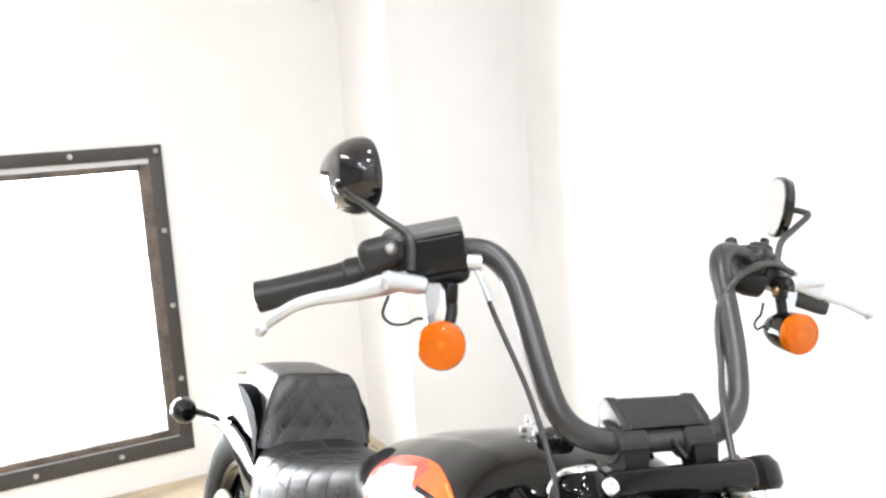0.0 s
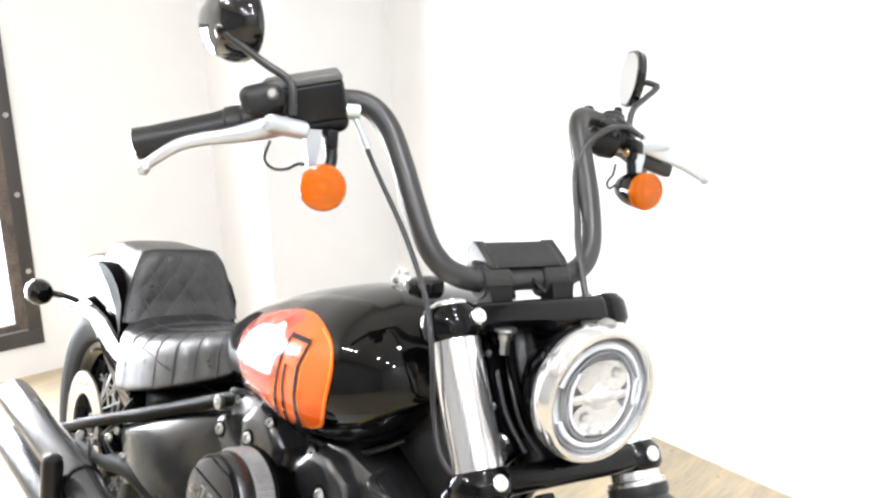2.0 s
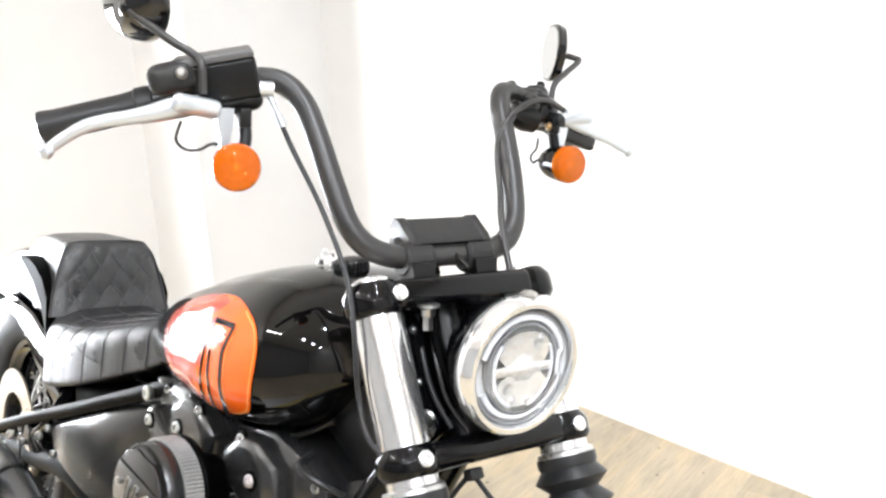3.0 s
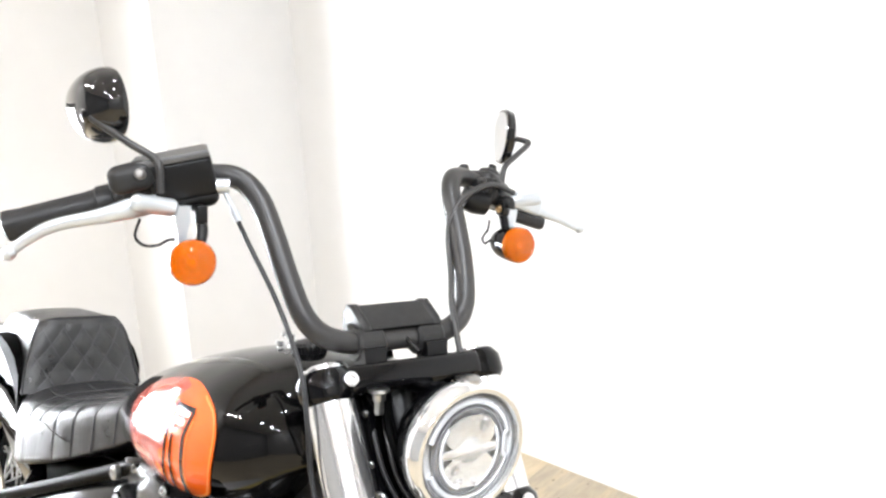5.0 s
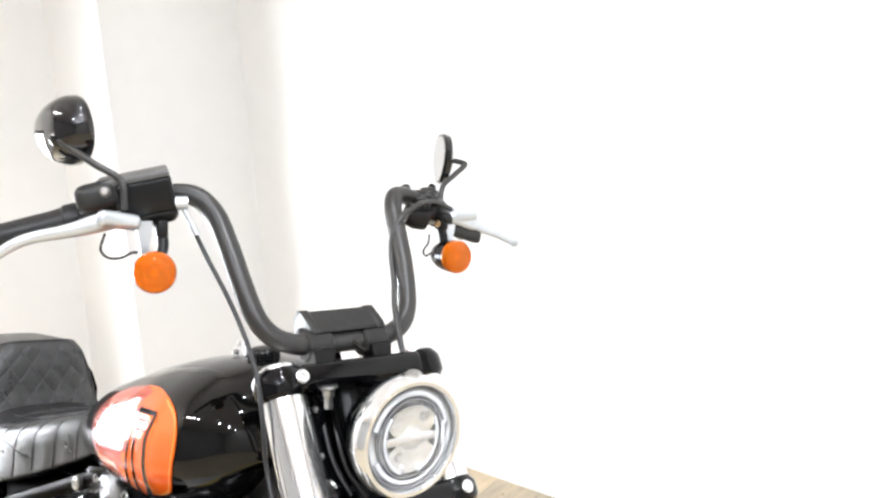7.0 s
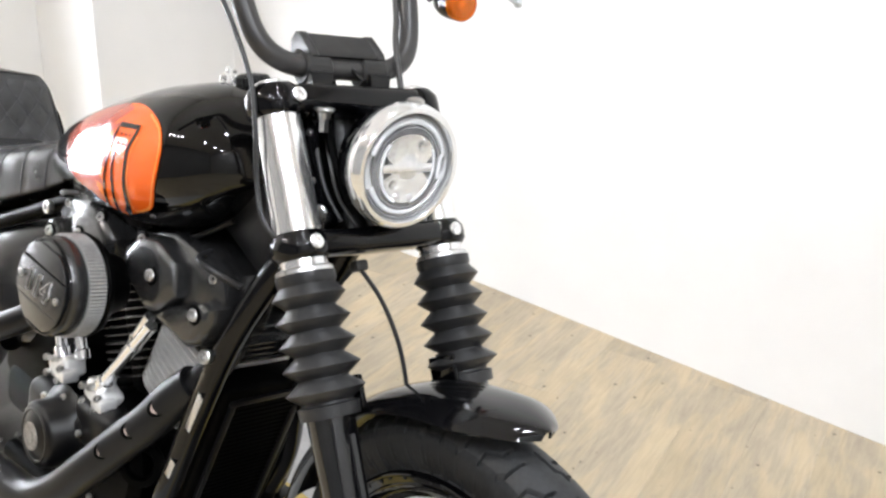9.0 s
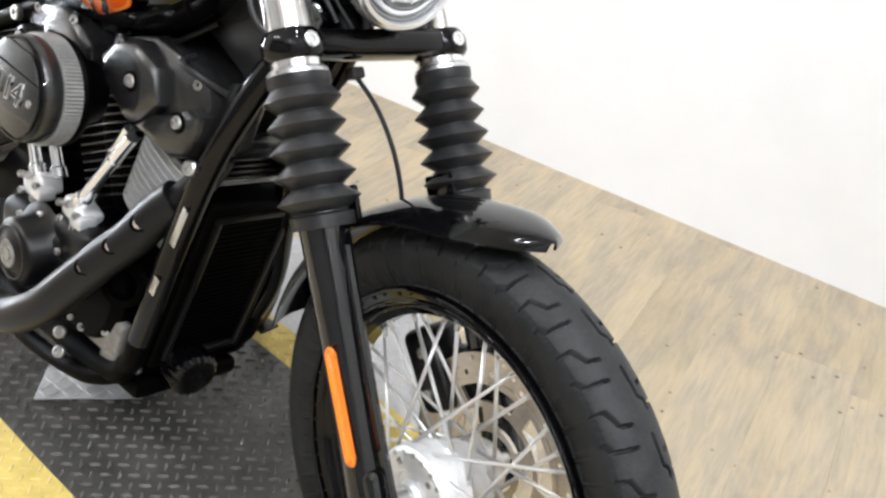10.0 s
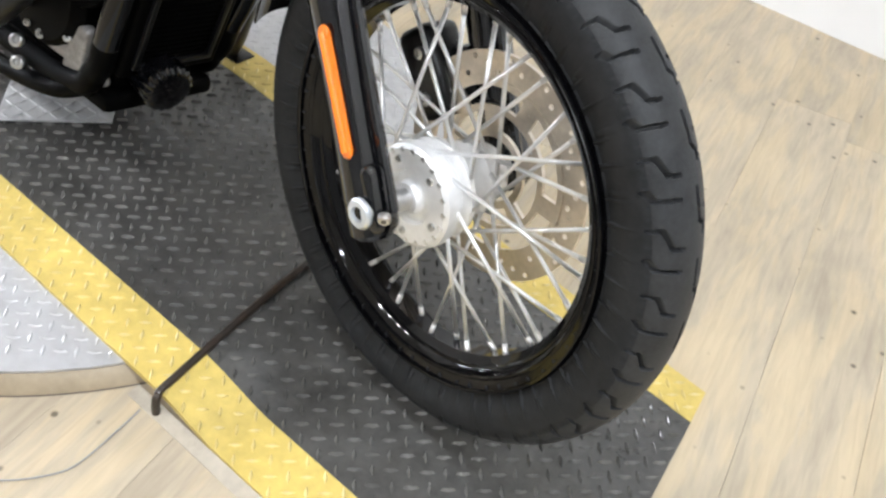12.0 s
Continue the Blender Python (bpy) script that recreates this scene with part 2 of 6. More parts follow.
    pick.inputs["From Min"].default_value, pick.inputs["From Max"].default_value = 0.050, 0.105
    pick.inputs["To Min"].default_value, pick.inputs["To Max"].default_value = 0.15, 1.0
    nt.links.new(spot.outputs["Distance"], pick.inputs["Value"])
    dark = nt.nodes.new("ShaderNodeMix")
    dark.data_type, dark.blend_type = "RGBA", "MULTIPLY"
    dark.inputs["Factor"].default_value = 0.8
    nt.links.new(mix.outputs["Result"], dark.inputs["A"])
    nt.links.new(pick.outputs[0], dark.inputs["B"])
    worn = nt.nodes.new("ShaderNodeMix")
    worn.data_type, worn.blend_type = "RGBA", "MULTIPLY"
    worn.inputs["Factor"].default_value = 1.0
    nt.links.new(dark.outputs["Result"], worn.inputs["A"])
    nt.links.new(wear.outputs[0], worn.inputs["B"])
    hsv = nt.nodes.new("ShaderNodeHueSaturation")
    tone = nt.nodes.new("ShaderNodeMapRange")
    tone.inputs["To Min"].default_value, tone.inputs["To Max"].default_value = 0.95, 1.05
    nt.links.new(info.outputs["Random"], tone.inputs["Value"])
    nt.links.new(tone.outputs[0], hsv.inputs["Value"])
    nt.links.new(worn.outputs["Result"], hsv.inputs["Color"])
    nt.links.new(hsv.outputs[0], b.inputs["Base Color"])
    b.inputs["Roughness"].default_value = 0.5
    b.inputs["Specular IOR Level"].default_value = 0.35
    bp = nt.nodes.new("ShaderNodeBump")
    bp.inputs["Strength"].default_value, bp.inputs["Distance"].default_value = 0.25, 0.002
    nt.links.new(grain.outputs["Fac"], bp.inputs["Height"])
    nt.links.new(bp.outputs["Normal"], b.inputs["Normal"])
    return m


OAK = wood_material()

# ---- mesh helpers ----


def part(name, bm, material, parent=None, label="", smooth=True, m=None):
    """Links a bmesh as ONE mesh object under a thing or a part."""
    me = bpy.data.meshes.new(name)
    bm.normal_update()
    bm.to_mesh(me)
    bm.free()
    me.materials.append(material)
    if smooth:
        me.shade_smooth()
        me.set_sharp_from_angle(angle=radians(38))
    ob = new(name, me)
    if parent is not None:
        ob.parent = parent
    if m is not None:
        ob.matrix_basis = m
    if label:
        ob["label"] = label
    return ob


def shared(name, me, parent, m):
    ob = new(name, me)
    ob.parent = parent
    ob.matrix_basis = m
    return ob


def thing(name, m=None, **tags):
    ob = new(name)
    if m is not None:
        ob.matrix_world = m
    return tagged(ob, **tags)


def join(*bms):
    out = bms[0]
    for b in bms[1:]:
        me = bpy.data.meshes.new("tmp")
        b.to_mesh(me)
        b.free()
        out.from_mesh(me)
        bpy.data.meshes.remove(me)
    return out


def moved(bm, m):
    bmesh.ops.transform(bm, matrix=m, verts=bm.verts)
    return bm


def box(sx, sy, sz, bevel=0.004, seg=2, m=None):
    bm = bmesh.new()
    bmesh.ops.create_cube(bm, size=1, matrix=Matrix.Diagonal((sx, sy, sz, 1)))
    if bevel:
        bmesh.ops.bevel(bm, geom=bm.edges[:], offset=min(bevel, 0.48 * min(sx, sy, sz)), segments=seg, profile=0.5, affect="EDGES")
    return moved(bm, m) if m is not None else bm


def aim(p, d, up=(0, 0, 1)):
    """A pose at p whose z axis points along d."""
    z = Vector(d).normalized()
    u = Vector(up)
    if abs(z.dot(u)) > 0.98:
        u = Vector((1, 0, 0))
    x = u.cross(z).normalized()
    y = z.cross(x)
    return Matrix.Translation(p) @ Matrix((x, y, z)).transposed().to_4x4()


def lathe(profile, seg=48, m=None, closed=False):
    """Turns (radius, height) pairs round the z axis; the ends close to the axis where the radius is 0."""
    bm = bmesh.new()
    rings = []
    for r, h in profile:
        if r < 1e-6:
            rings.append([bm.verts.new((0, 0, h))])
        else:
            rings.append([bm.verts.new((r * math.cos(2 * math.pi * k / seg), r * math.sin(2 * math.pi * k / seg), h)) for k in range(seg)])
    pairs = list(zip(rings, rings[1:])) + ([(rings[-1], rings[0])] if closed else [])
    for a, b in pairs:
        for k in range(seg):
            q = (k + 1) % seg
            if len(a) == 1 and len(b) == 1:
                continue
            if len(a) == 1:
                bm.faces.new((a[0], b[k], b[q]))
            elif len(b) == 1:
                bm.faces.new((a[q], a[k], b[0]))
            else:
                bm.faces.new((a[k], b[k], b[q], a[q]))
    bmesh.ops.recalc_face_normals(bm, faces=bm.faces)
    return moved(bm, m) if m is not None else bm


def cyl(p, q, r, r2=None, seg=24, bevel=0.0):
    p, q = Vector(p), Vector(q)
    h = (q - p).length
    r2 = r if r2 is None else r2
    e = min(bevel, 0.45 * h, 0.6 * min(r, r2)) if bevel else 0
    prof = [(0, 0), (r - e, 0), (r, e), (r2, h - e), (r2 - e, h), (0, h)] if e else [(0, 0), (r, 0), (r2, h), (0, h)]
    return lathe(prof, seg, aim(p, q - p))


def smooth_path(pts, n=8):
    """A Catmull-Rom line through the points."""
    P = [Vector(p) for p in pts]
    P = [2 * P[0] - P[1]] + P + [2 * P[-1] - P[-2]]
    out = []
    for i in range(1, len(P) - 2):
        for k in range(n):
            t = k / n
            a, b, c, d = P[i - 1], P[i], P[i + 1], P[i + 2]
            out.append(0.5 * ((2 * b) + (c - a) * t + (2 * a - 5 * b + 4 * c - d) * t * t + (3 * b - a - 3 * c + d) * t ** 3))
    out.append(P[-2])
    return out


def tube(pts, r, seg=14, n=8, flat=1.0):
    """A swept tube along a smooth line; r is a radius or one per point of pts."""
    line = smooth_path(pts, n) if n > 1 else [Vector(p) for p in pts]
    rad = np.interp(np.linspace(0, 1, len(line)), np.linspace(0, 1, len(r)), r).tolist() if isinstance(r, (list, tuple)) else [r] * len(line)
    bm = bmesh.new()
    rings = []
    d = (line[1] - line[0]).normalized()
    x = Vector((0, 0, 1)).cross(d)
    x = x.normalized() if x.length > 0.05 else Vector((1, 0, 0)).cross(d).normalized()
    for i, p in enumerate(line):
        d = (line[min(i + 1, len(line) - 1)] - line[max(i - 1, 0)]).normalized()
        x = (x - d * x.dot(d)).normalized()
        y = d.cross(x)
        rings.append([bm.verts.new(p + rad[i] * (x * math.cos(a) + y * math.sin(a) * flat)) for a in (2 * math.pi * k / seg for k in range(seg))])
    for a, b in zip(rings, rings[1:]):
        for k in range(seg):
            bm.faces.new((a[k], a[(k + 1) % seg], b[(k + 1) % seg], b[k]))
    bm.faces.new(list(reversed(rings[0])))
    bm.faces.new(rings[-1])
    return bm


def loft(rings, caps=True, closed=False):
    """Skins rings of equally many points."""
    bm = bmesh.new()
    R = [[bm.verts.new(p) for p in ring] for ring in rings]
    n = len(R[0])
    for a, b in list(zip(R, R[1:])) + ([(R[-1], R[0])] if closed else []):
        for k in range(n):
            bm.faces.new((a[k], a[(k + 1) % n], b[(k + 1) % n], b[k]))
    if caps and not closed:
        bm.faces.new(list(reversed(R[0])))
        bm.faces.new(R[-1])
    bmesh.ops.recalc_face_normals(bm, faces=bm.faces)
    return bm


def sheet(rows):
    """An open skin over rows of points."""
    bm = bmesh.new()
    R = [[bm.verts.new(p) for p in row] for row in rows]
    for a, b in zip(R, R[1:]):
        for k in range(len(a) - 1):
            bm.faces.new((a[k], a[k + 1], b[k + 1], b[k]))
    return bm


def thick(bm, t):
    bmesh.ops.recalc_face_normals(bm, faces=bm.faces)
    bmesh.ops.solidify(bm, geom=bm.faces[:], thickness=t)
    return bm


def plate(outlines, depth, m=None, bevel=0.0):
    """A flat plate from closed 2D outlines (the inner ones are holes), centred on z = 0."""
    cu = bpy.data.curves.new("tmp", "CURVE")
    cu.dimensions, cu.fill_mode, cu.extrude, cu.bevel_depth, cu.bevel_resolution = "2D", "BOTH", depth / 2 - bevel, bevel, 1
    for pts in outlines:
        s = cu.splines.new("POLY")
        s.points.add(len(pts) - 1)
        for k, (x, y) in enumerate(pts):
            s.points[k].co = (x, y, 0, 1)
        s.use_cyclic_u = True
    ob = bpy.data.objects.new("tmp", cu)
    me = bpy.data.meshes.new_from_object(ob)
    bm = bmesh.new()
    bm.from_mesh(me)
    bpy.data.objects.remove(ob)
    bpy.data.curves.remove(cu)
    bpy.data.meshes.remove(me)
    bmesh.ops.remove_doubles(bm, verts=bm.verts, dist=1e-6)
    return moved(bm, m) if m is not None else bm


def circle2d(r, n=32, cx=0.0, cy=0.0):
    return [(cx + r * math.cos(2 * math.pi * k / n), cy + r * math.sin(2 * math.pi * k / n)) for k in range(n)]


def bolt(p, d, r=0.006, h=0.006):
    """A socket-head bolt with a chamfer and a recess."""
    return lathe([(0, 0), (r, 0), (r, h * 0.8), (r * 0.8, h), (r * 0.5, h), (r * 0.42, h * 0.4), (0, h * 0.4)], 14, aim(p, d))


def interp(x, table):
    xs = [a for a, _ in table]
    return float(np.interp(x, xs, [b for _, b in table]))

# ---- room ----
FL = 0.022                    # height of the finished floor
WX, WY = -3.10, 1.475          # window wall, long side wall
WIN_Z0, WIN_Z1 = 0.222, 1.253
WINDOWS = ((-0.965, 0.068),)      # y from, to


def slab(name, x0, x1, y0, y1, z0, z1, material, parent=None, **tags):
    bm = box(x1 - x0, y1 - y0, z1 - z0, 0, m=pose((x0 + x1) / 2, (y0 + y1) / 2, (z0 + z1) / 2))
    ob = part(name, bm, material, parent, smooth=False)
    return tagged(ob, **tags)


# window wall with a real opening
piers = [-3.7] + [y for w in reversed(WINDOWS) for y in w] + [1.30]
bm = join(
    *[box(0.14, y1 - y0, WIN_Z1 - WIN_Z0, 0, m=pose(WX - 0.07, (y0 + y1) / 2, (WIN_Z0 + WIN_Z1) / 2)) for y0, y1 in zip(piers[0::2], piers[1::2])],
    box(0.14, 5.0, WIN_Z0, 0, m=pose(WX - 0.07, -1.2, WIN_Z0 / 2)),
    box(0.14, 5.0, CEIL - WIN_Z1, 0, m=pose(WX - 0.07, -1.2, (WIN_Z1 + CEIL) / 2)),
)
tagged(part("wall_west", bm, WALL, smooth=False), label="white painted wall round a barred window opening", category="wall", kind="structure")
PILX, PILY = -2.62, 0.892      # outer corner of the boxed-out pier in the corner
slab("wall_pier", WX - 0.02, PILX, PILY, WY + 0.02, 0, CEIL, WALL, label="white painted boxed-out pier in the corner", category="wall", kind="structure")
slab("wall_north", PILX - 0.05, 3.3, WY, WY + 0.14, 0, CEIL, WALL, label="long plain white painted wall beside the motorcycle", category="wall", kind="structure")
slab("wall_south", -3.3, 3.3, -3.84, -3.7, 0, CEIL, GREYWALL, label="plain dark grey painted wall", category="wall", kind="structure")
# east wall is out of view, its grey chosen for the reflections
slab("wall_east", 3.3, 3.44, -3.84, WY + 0.14, 0, CEIL, MIDWALL, label="unseen wall, mid grey for the reflections on the motorcycle", category="wall", kind="structure")
slab("ceiling", -3.3, 3.44, -3.84, WY + 0.14, CEIL, CEIL + 0.1, CEILING, label="plain pale ceiling with round downlights", category="ceiling", kind="structure")
floor = slab("floor", -3.3, 3.44, -3.84, WY + 0.14, -0.06, FL - 0.005, DARK, label="floor of pale weathered oak planks", category="floor", kind="structure")
slab("backdrop", -4.62, -4.6, -4.5, 3.0, 0.62, 4.0, DAY, label="bright white daylight outside the window", category="daylight", kind="structure")
# added upright panel that glows less than the daylight above it
slab("backdrop_low", -4.60, -4.58, -4.5, 3.0, -1.0, 0.62, HAZE, label="dimly glowing panel low outside the window", category="daylight", kind="structure")

for lx, ly, power in SPOTS:
    lamp = thing("downlight", pose(lx, ly, CEIL), label="small round ceiling downlight with a white ring", category="downlight", group="downlights of the ceiling")
    part("ring", lathe([(0.068, 0), (0.09, 0), (0.088, -0.006), (0.073, -0.010), (0.068, -0.008)], 32, closed=True), TRIM, lamp)

# barred window: bolted steel frame, rusted inner frame, expanded metal
def barred_window(number, WIN_Y0, WIN_Y1):
    win = thing("window_%d" % number, label="steel-framed window with rusty inner frame and expanded metal mesh", category="window", kind="structure")
    fx = WX + 0.006
    O0, O1, P0, P1 = WIN_Y0 - 0.08, WIN_Y1 + 0.08, WIN_Z0 - 0.08, WIN_Z1 + 0.08
    for a, b, c, d in ((O0, O1, P1 - 0.048, P1), (O0, O1, P0, P0 + 0.058), (O0, O0 + 0.05, P0 + 0.058, P1 - 0.048), (O1 - 0.05, O1, P0 + 0.058, P1 - 0.048)):
        part("frame_bar", box(0.012, b - a, d - c, 0.002, m=pose(fx, (a + b) / 2, (c + d) / 2)), RUST, win, "dark weathered steel flange")
    for a, b, c, d in ((WIN_Y0, WIN_Y1, WIN_Z1 - 0.012, WIN_Z1 + 0.012), (WIN_Y0, WIN_Y1, WIN_Z0 - 0.014, WIN_Z0 + 0.012), (WIN_Y1 - 0.012, WIN_Y1 + 0.036, WIN_Z0 - 0.014, WIN_Z1 + 0.012), (WIN_Y0 - 0.036, WIN_Y0 + 0.012, WIN_Z0 - 0.014, WIN_Z1 + 0.012)):
        part("inner_frame", box(0.035, b - a, d - c, 0.002, m=pose(WX - 0.006, (a + b) / 2, (c + d) / 2)), RUSTED, win, "rust-stained inner frame")
    bolts = [(y, z) for z in (P1 - 0.022,) for y in np.arange(O1 - 0.022, O0, -0.30)] + [(y, P0 + 0.028) for y in np.arange(O1 - 0.022 - 0.25, O0, -0.30)] + [(O1 - 0.022, z) for z in (1.01, 0.72, 0.43)]
    for y, z in bolts:
        part("bolt", lathe([(0, 0), (0.010, 0), (0.009, 0.005), (0.005, 0.008), (0, 0.008)], 10, aim((fx + 0.006, y, z), (1, 0, 0))), STEEL, win)
    # expanded metal: a net of flat strands
    vs, fs = [], []
    SW, SH = 0.034, 0.016
    ny, nz = int((WIN_Y1 - WIN_Y0) / SW), int((WIN_Z1 - WIN_Z0) / SH)
    for i in range(ny):
        for j in range(nz):
            y, z = WIN_Y0 + SW * (i + 0.5 * (j % 2)), WIN_Z0 + SH * j
            for s in (-1, 1):
                k = len(vs)
                y2, z2 = y + s * SW / 2, z + SH
                vs += [(WX - 0.02, y, z - 0.0026), (WX - 0.02, y2, z2 - 0.0026), (WX - 0.017, y2, z2 + 0.0026), (WX - 0.017, y, z + 0.0026)]
                fs.append((k, k + 1, k + 2, k + 3))
    me = bpy.data.meshes.new("mesh_screen")
    me.from_pydata(vs, [], fs)
    me.materials.append(MESH)
    ob = new("mesh_screen", me)
    ob.parent = win
    tagged(ob, label="pale expanded metal mesh", kind="stuff")
    sash = part("pane", box(0.004, WIN_Y1 - WIN_Y0, WIN_Z1 - WIN_Z0, 0, m=pose(WX - 0.09, (WIN_Y0 + WIN_Y1) / 2, (WIN_Z0 + WIN_Z1) / 2)), GLASS, win, "clear glass pane", smooth=False)
    sash.visible_shadow = False


for number, (y0, y1) in enumerate(WINDOWS, 1):
    barred_window(number, y0, y1)

hook = thing("wall_hook", label="small white round fixture on the wall", category="fixture")
part("base", lathe([(0, 0), (0.03, 0), (0.03, 0.006), (0.022, 0.012), (0.018, 0.03), (0, 0.034)], 24, aim((WX, 0.81, 1.885), (1, 0, 0))), TRIM, hook)

# ---- turntable, mat, rod ----
TX, TY, TR, TZ = -0.772, 0.005, 0.605, 0.047
MY0, MY1, MX1, MX0 = -0.297, 0.303, 0.366, -2.3


def mat_z(x):
    """The mat lies on the turntable and sinks to the floor past its rim."""
    s = np.clip((abs(x - TX) - TR + 0.02) / 0.14, 0, 1)
    return 0.030 + (TZ - 0.024) * (1 - s * s * (3 - 2 * s))


turn = thing("turntable", pose(TX, TY, 0), label="round turntable of bright tread plate with a wooden rim", category="turntable")
part("rim", lathe([(TR - 0.03, FL), (TR + 0.024, FL), (TR + 0.023, FL + 0.004), (TR + 0.005, TZ - 0.006), (TR + 0.003, TZ - 0.0045), (TR - 0.03, TZ - 0.0045)], 128, closed=True), RIMWOOD, turn, "tan wooden rim")
# thin dark ring laid on the floor as the rim's shadow line
part("foot_shadow_line", lathe([(TR + 0.022, FL), (TR + 0.0252, FL), (TR + 0.0252, FL + 0.0012), (TR + 0.022, FL + 0.0012)], 128, closed=True), RUSTED, turn, "dark line in place of the shadow at the rim's foot")
for k in range(8):
    a = radians(310.1 + 45 * k)
    part("screw", lathe([(0, 0), (0.007, 0), (0.0065, 0.0015), (0.003, 0.0018), (0.0025, 0.0008), (0, 0.0008)], 14, pose(0.585 * math.cos(a), 0.585 * math.sin(a), TZ)), STEEL, turn)
part("plate", lathe([(0, TZ), (TR + 0.004, TZ), (TR + 0.004, TZ - 0.004), (0, TZ - 0.004)], 128), TREAD, turn, "bright tread plate top", smooth=False)


def lozenges(name, spots, length, width, height, material, parent, label):
    """Raised tread lozenges, alternately turned, joined as one part."""
    vs, fs = [], []
    for x, y, z, a in spots:
        c, s, k = math.cos(a), math.sin(a), len(vs)
        for u, v, h in ((-length / 2, 0, 0), (0, -width / 2, 0), (length / 2, 0, 0), (0, width / 2, 0), (-length * 0.28, 0, height), (length * 0.28, 0, height)):
            vs.append((x + u * c - v * s, y + u * s + v * c, z + h))
        fs += [(k, k + 1, k + 4), (k + 1, k + 5, k + 4), (k + 1, k + 2, k + 5), (k + 2, k + 3, k + 5), (k + 3, k + 4, k + 5), (k + 3, k, k + 4)]
    me = bpy.data.meshes.new(name)
    me.from_pydata(vs, [], fs)
    me.materials.append(material)
    ob = new(name, me)
    ob.parent = parent
    return tagged(ob, label=label, kind="stuff")


def lattice(x0, x1, y0, y1, p):
    """Two square nets of spots, one in the cells' centres of the other."""
    out = []
    for k, off in ((0, 0.0), (1, p / 2)):
        for x in np.arange(x0 + off, x1, p):
            for y in np.arange(y0 + off, y1, p):
                out.append((x, y, k))
    return out


spots = [(x, y, TZ, radians(45 if k else -45)) for x, y, k in lattice(-TR, TR, -TR, TR, 0.030) if math.hypot(x, y) < TR - 0.012]
lozenges("treads", spots, 0.021, 0.0065, 0.0013, TREAD, turn, "raised tread lozenges")

strip = thing("floor_mat", label="dark grey ribbed rubber mat with yellow edge stripes", category="mat")


def mat_xy(x, y):
    """The mat narrows a little towards its slanting front end."""
    k = 0.075 if y < 0 else 0.19
    return x - 0.15 * y * np.clip((x - 0.1) / 0.25, 0, 1), y * (1.03 - k * np.clip((x + 0.7) / 1.04, 0, 1.1))


def strip_mesh(y0, y1, lift=0.0):
    xs = list(np.arange(MX0, MX1, 0.02)) + [MX1]
    top = [[(*mat_xy(x, y), mat_z(x) + lift) for y in (y0, y1)] for x in xs]
    bot = [[(*mat_xy(x, y), mat_z(x) - 0.0075) for y in (y0, y1)] for x in xs]
    return loft([[a[0], a[1], b[1], b[0]] for a, b in zip(top, bot)])


part("tread", strip_mesh(MY0 + 0.079, MY1 - 0.073), MAT, strip, "dark grey tread rubber", smooth=False)
part("edge_stripe", strip_mesh(MY0, MY0 + 0.079, 0.001), YELLOW, strip, "worn yellow stripe", smooth=False)
part("edge_stripe", strip_mesh(MY1 - 0.073, MY1, 0.001), YELLOW, strip, "worn yellow stripe", smooth=False)
spots = [(*mat_xy(x, y), mat_z(x), radians(45 if k else -45)) for x, y, k in lattice(-1.3, MX1 - 0.012, MY0 + 0.089, MY1 - 0.078, 0.0315)]
lozenges("treads", spots, 0.0215, 0.0064, 0.0046, HIGHLIT, strip, "raised rubber lozenges")
spots = [(*mat_xy(x, y), mat_z(x) + 0.001, radians(45 if k else -45)) for x, y, k in lattice(-1.3, MX1 - 0.008, MY0 + 0.008, MY0 + 0.075, 0.0315)] + [(*mat_xy(x, y), mat_z(x) + 0.001, radians(45 if k else -45)) for x, y, k in lattice(-1.3, MX1 - 0.012, MY1 - 0.066, MY1 - 0.006, 0.0315)]
lozenges("stripe_treads", spots, 0.0205, 0.0058, 0.0022, WORNYELLOW, strip, "raised yellow lozenges")

xs = list(np.arange(-0.215, MX1, 0.05)) + [MX1]
rows = []
for x in xs:
    (xa, ya), (xb, yb) = mat_xy(x, MY0 - 0.0005), mat_xy(x, MY0 - 0.019)
    rows.append([(xa, ya, 0.0275), (xb, yb, FL + 0.001), (xb, yb, FL), (xa, ya, FL)])
part("edging", loft(rows), EDGING, strip, "pale worn edging strip", smooth=False)
cord = thing("cord", label="thin grey cord lying in a curve on the floor", category="cord")
part("strand", tube([(-0.183, -0.318, FL + 0.0012), (-0.179, -0.336, FL + 0.0012), (-0.168, -0.394, FL + 0.0012), (-0.167, -0.427, FL + 0.0012), (-0.182, -0.458, FL + 0.0012), (-0.206, -0.489, FL + 0.0012), (-0.26, -0.54, FL + 0.0012)], 0.0012, 6, 5), FILTER, cord)

rod = thing("steel_rod", label="thin black steel rod with a bent tip lying across the mat", category="rod")
part("bar", tube([(-0.165, -0.306, 0.024), (-0.166, -0.304, 0.042), (-0.168, -0.298, 0.050), (-0.1735, -0.27, 0.055), (-0.21, -0.05, 0.060), (-0.24, 0.2, 0.060)], 0.0055, 10), ROD, rod)

pad = thing("lift_pad", label="small bright tread plate pad lying on the mat under the engine", category="lift pad")
PM = Matrix.Translation((-0.802, -0.042, 0.060)) @ Matrix.Rotation(radians(49), 4, "Z")
part("plate", box(0.184, 0.160, 0.004, 0.001, m=PM), TREAD, pad, "bright tread plate", smooth=False)
part("skirt", box(0.176, 0.152, 0.006, 0.001, m=PM @ pose(0, 0, -0.0055)), DARK, pad, "dark rubber underside", smooth=False)
spots = []
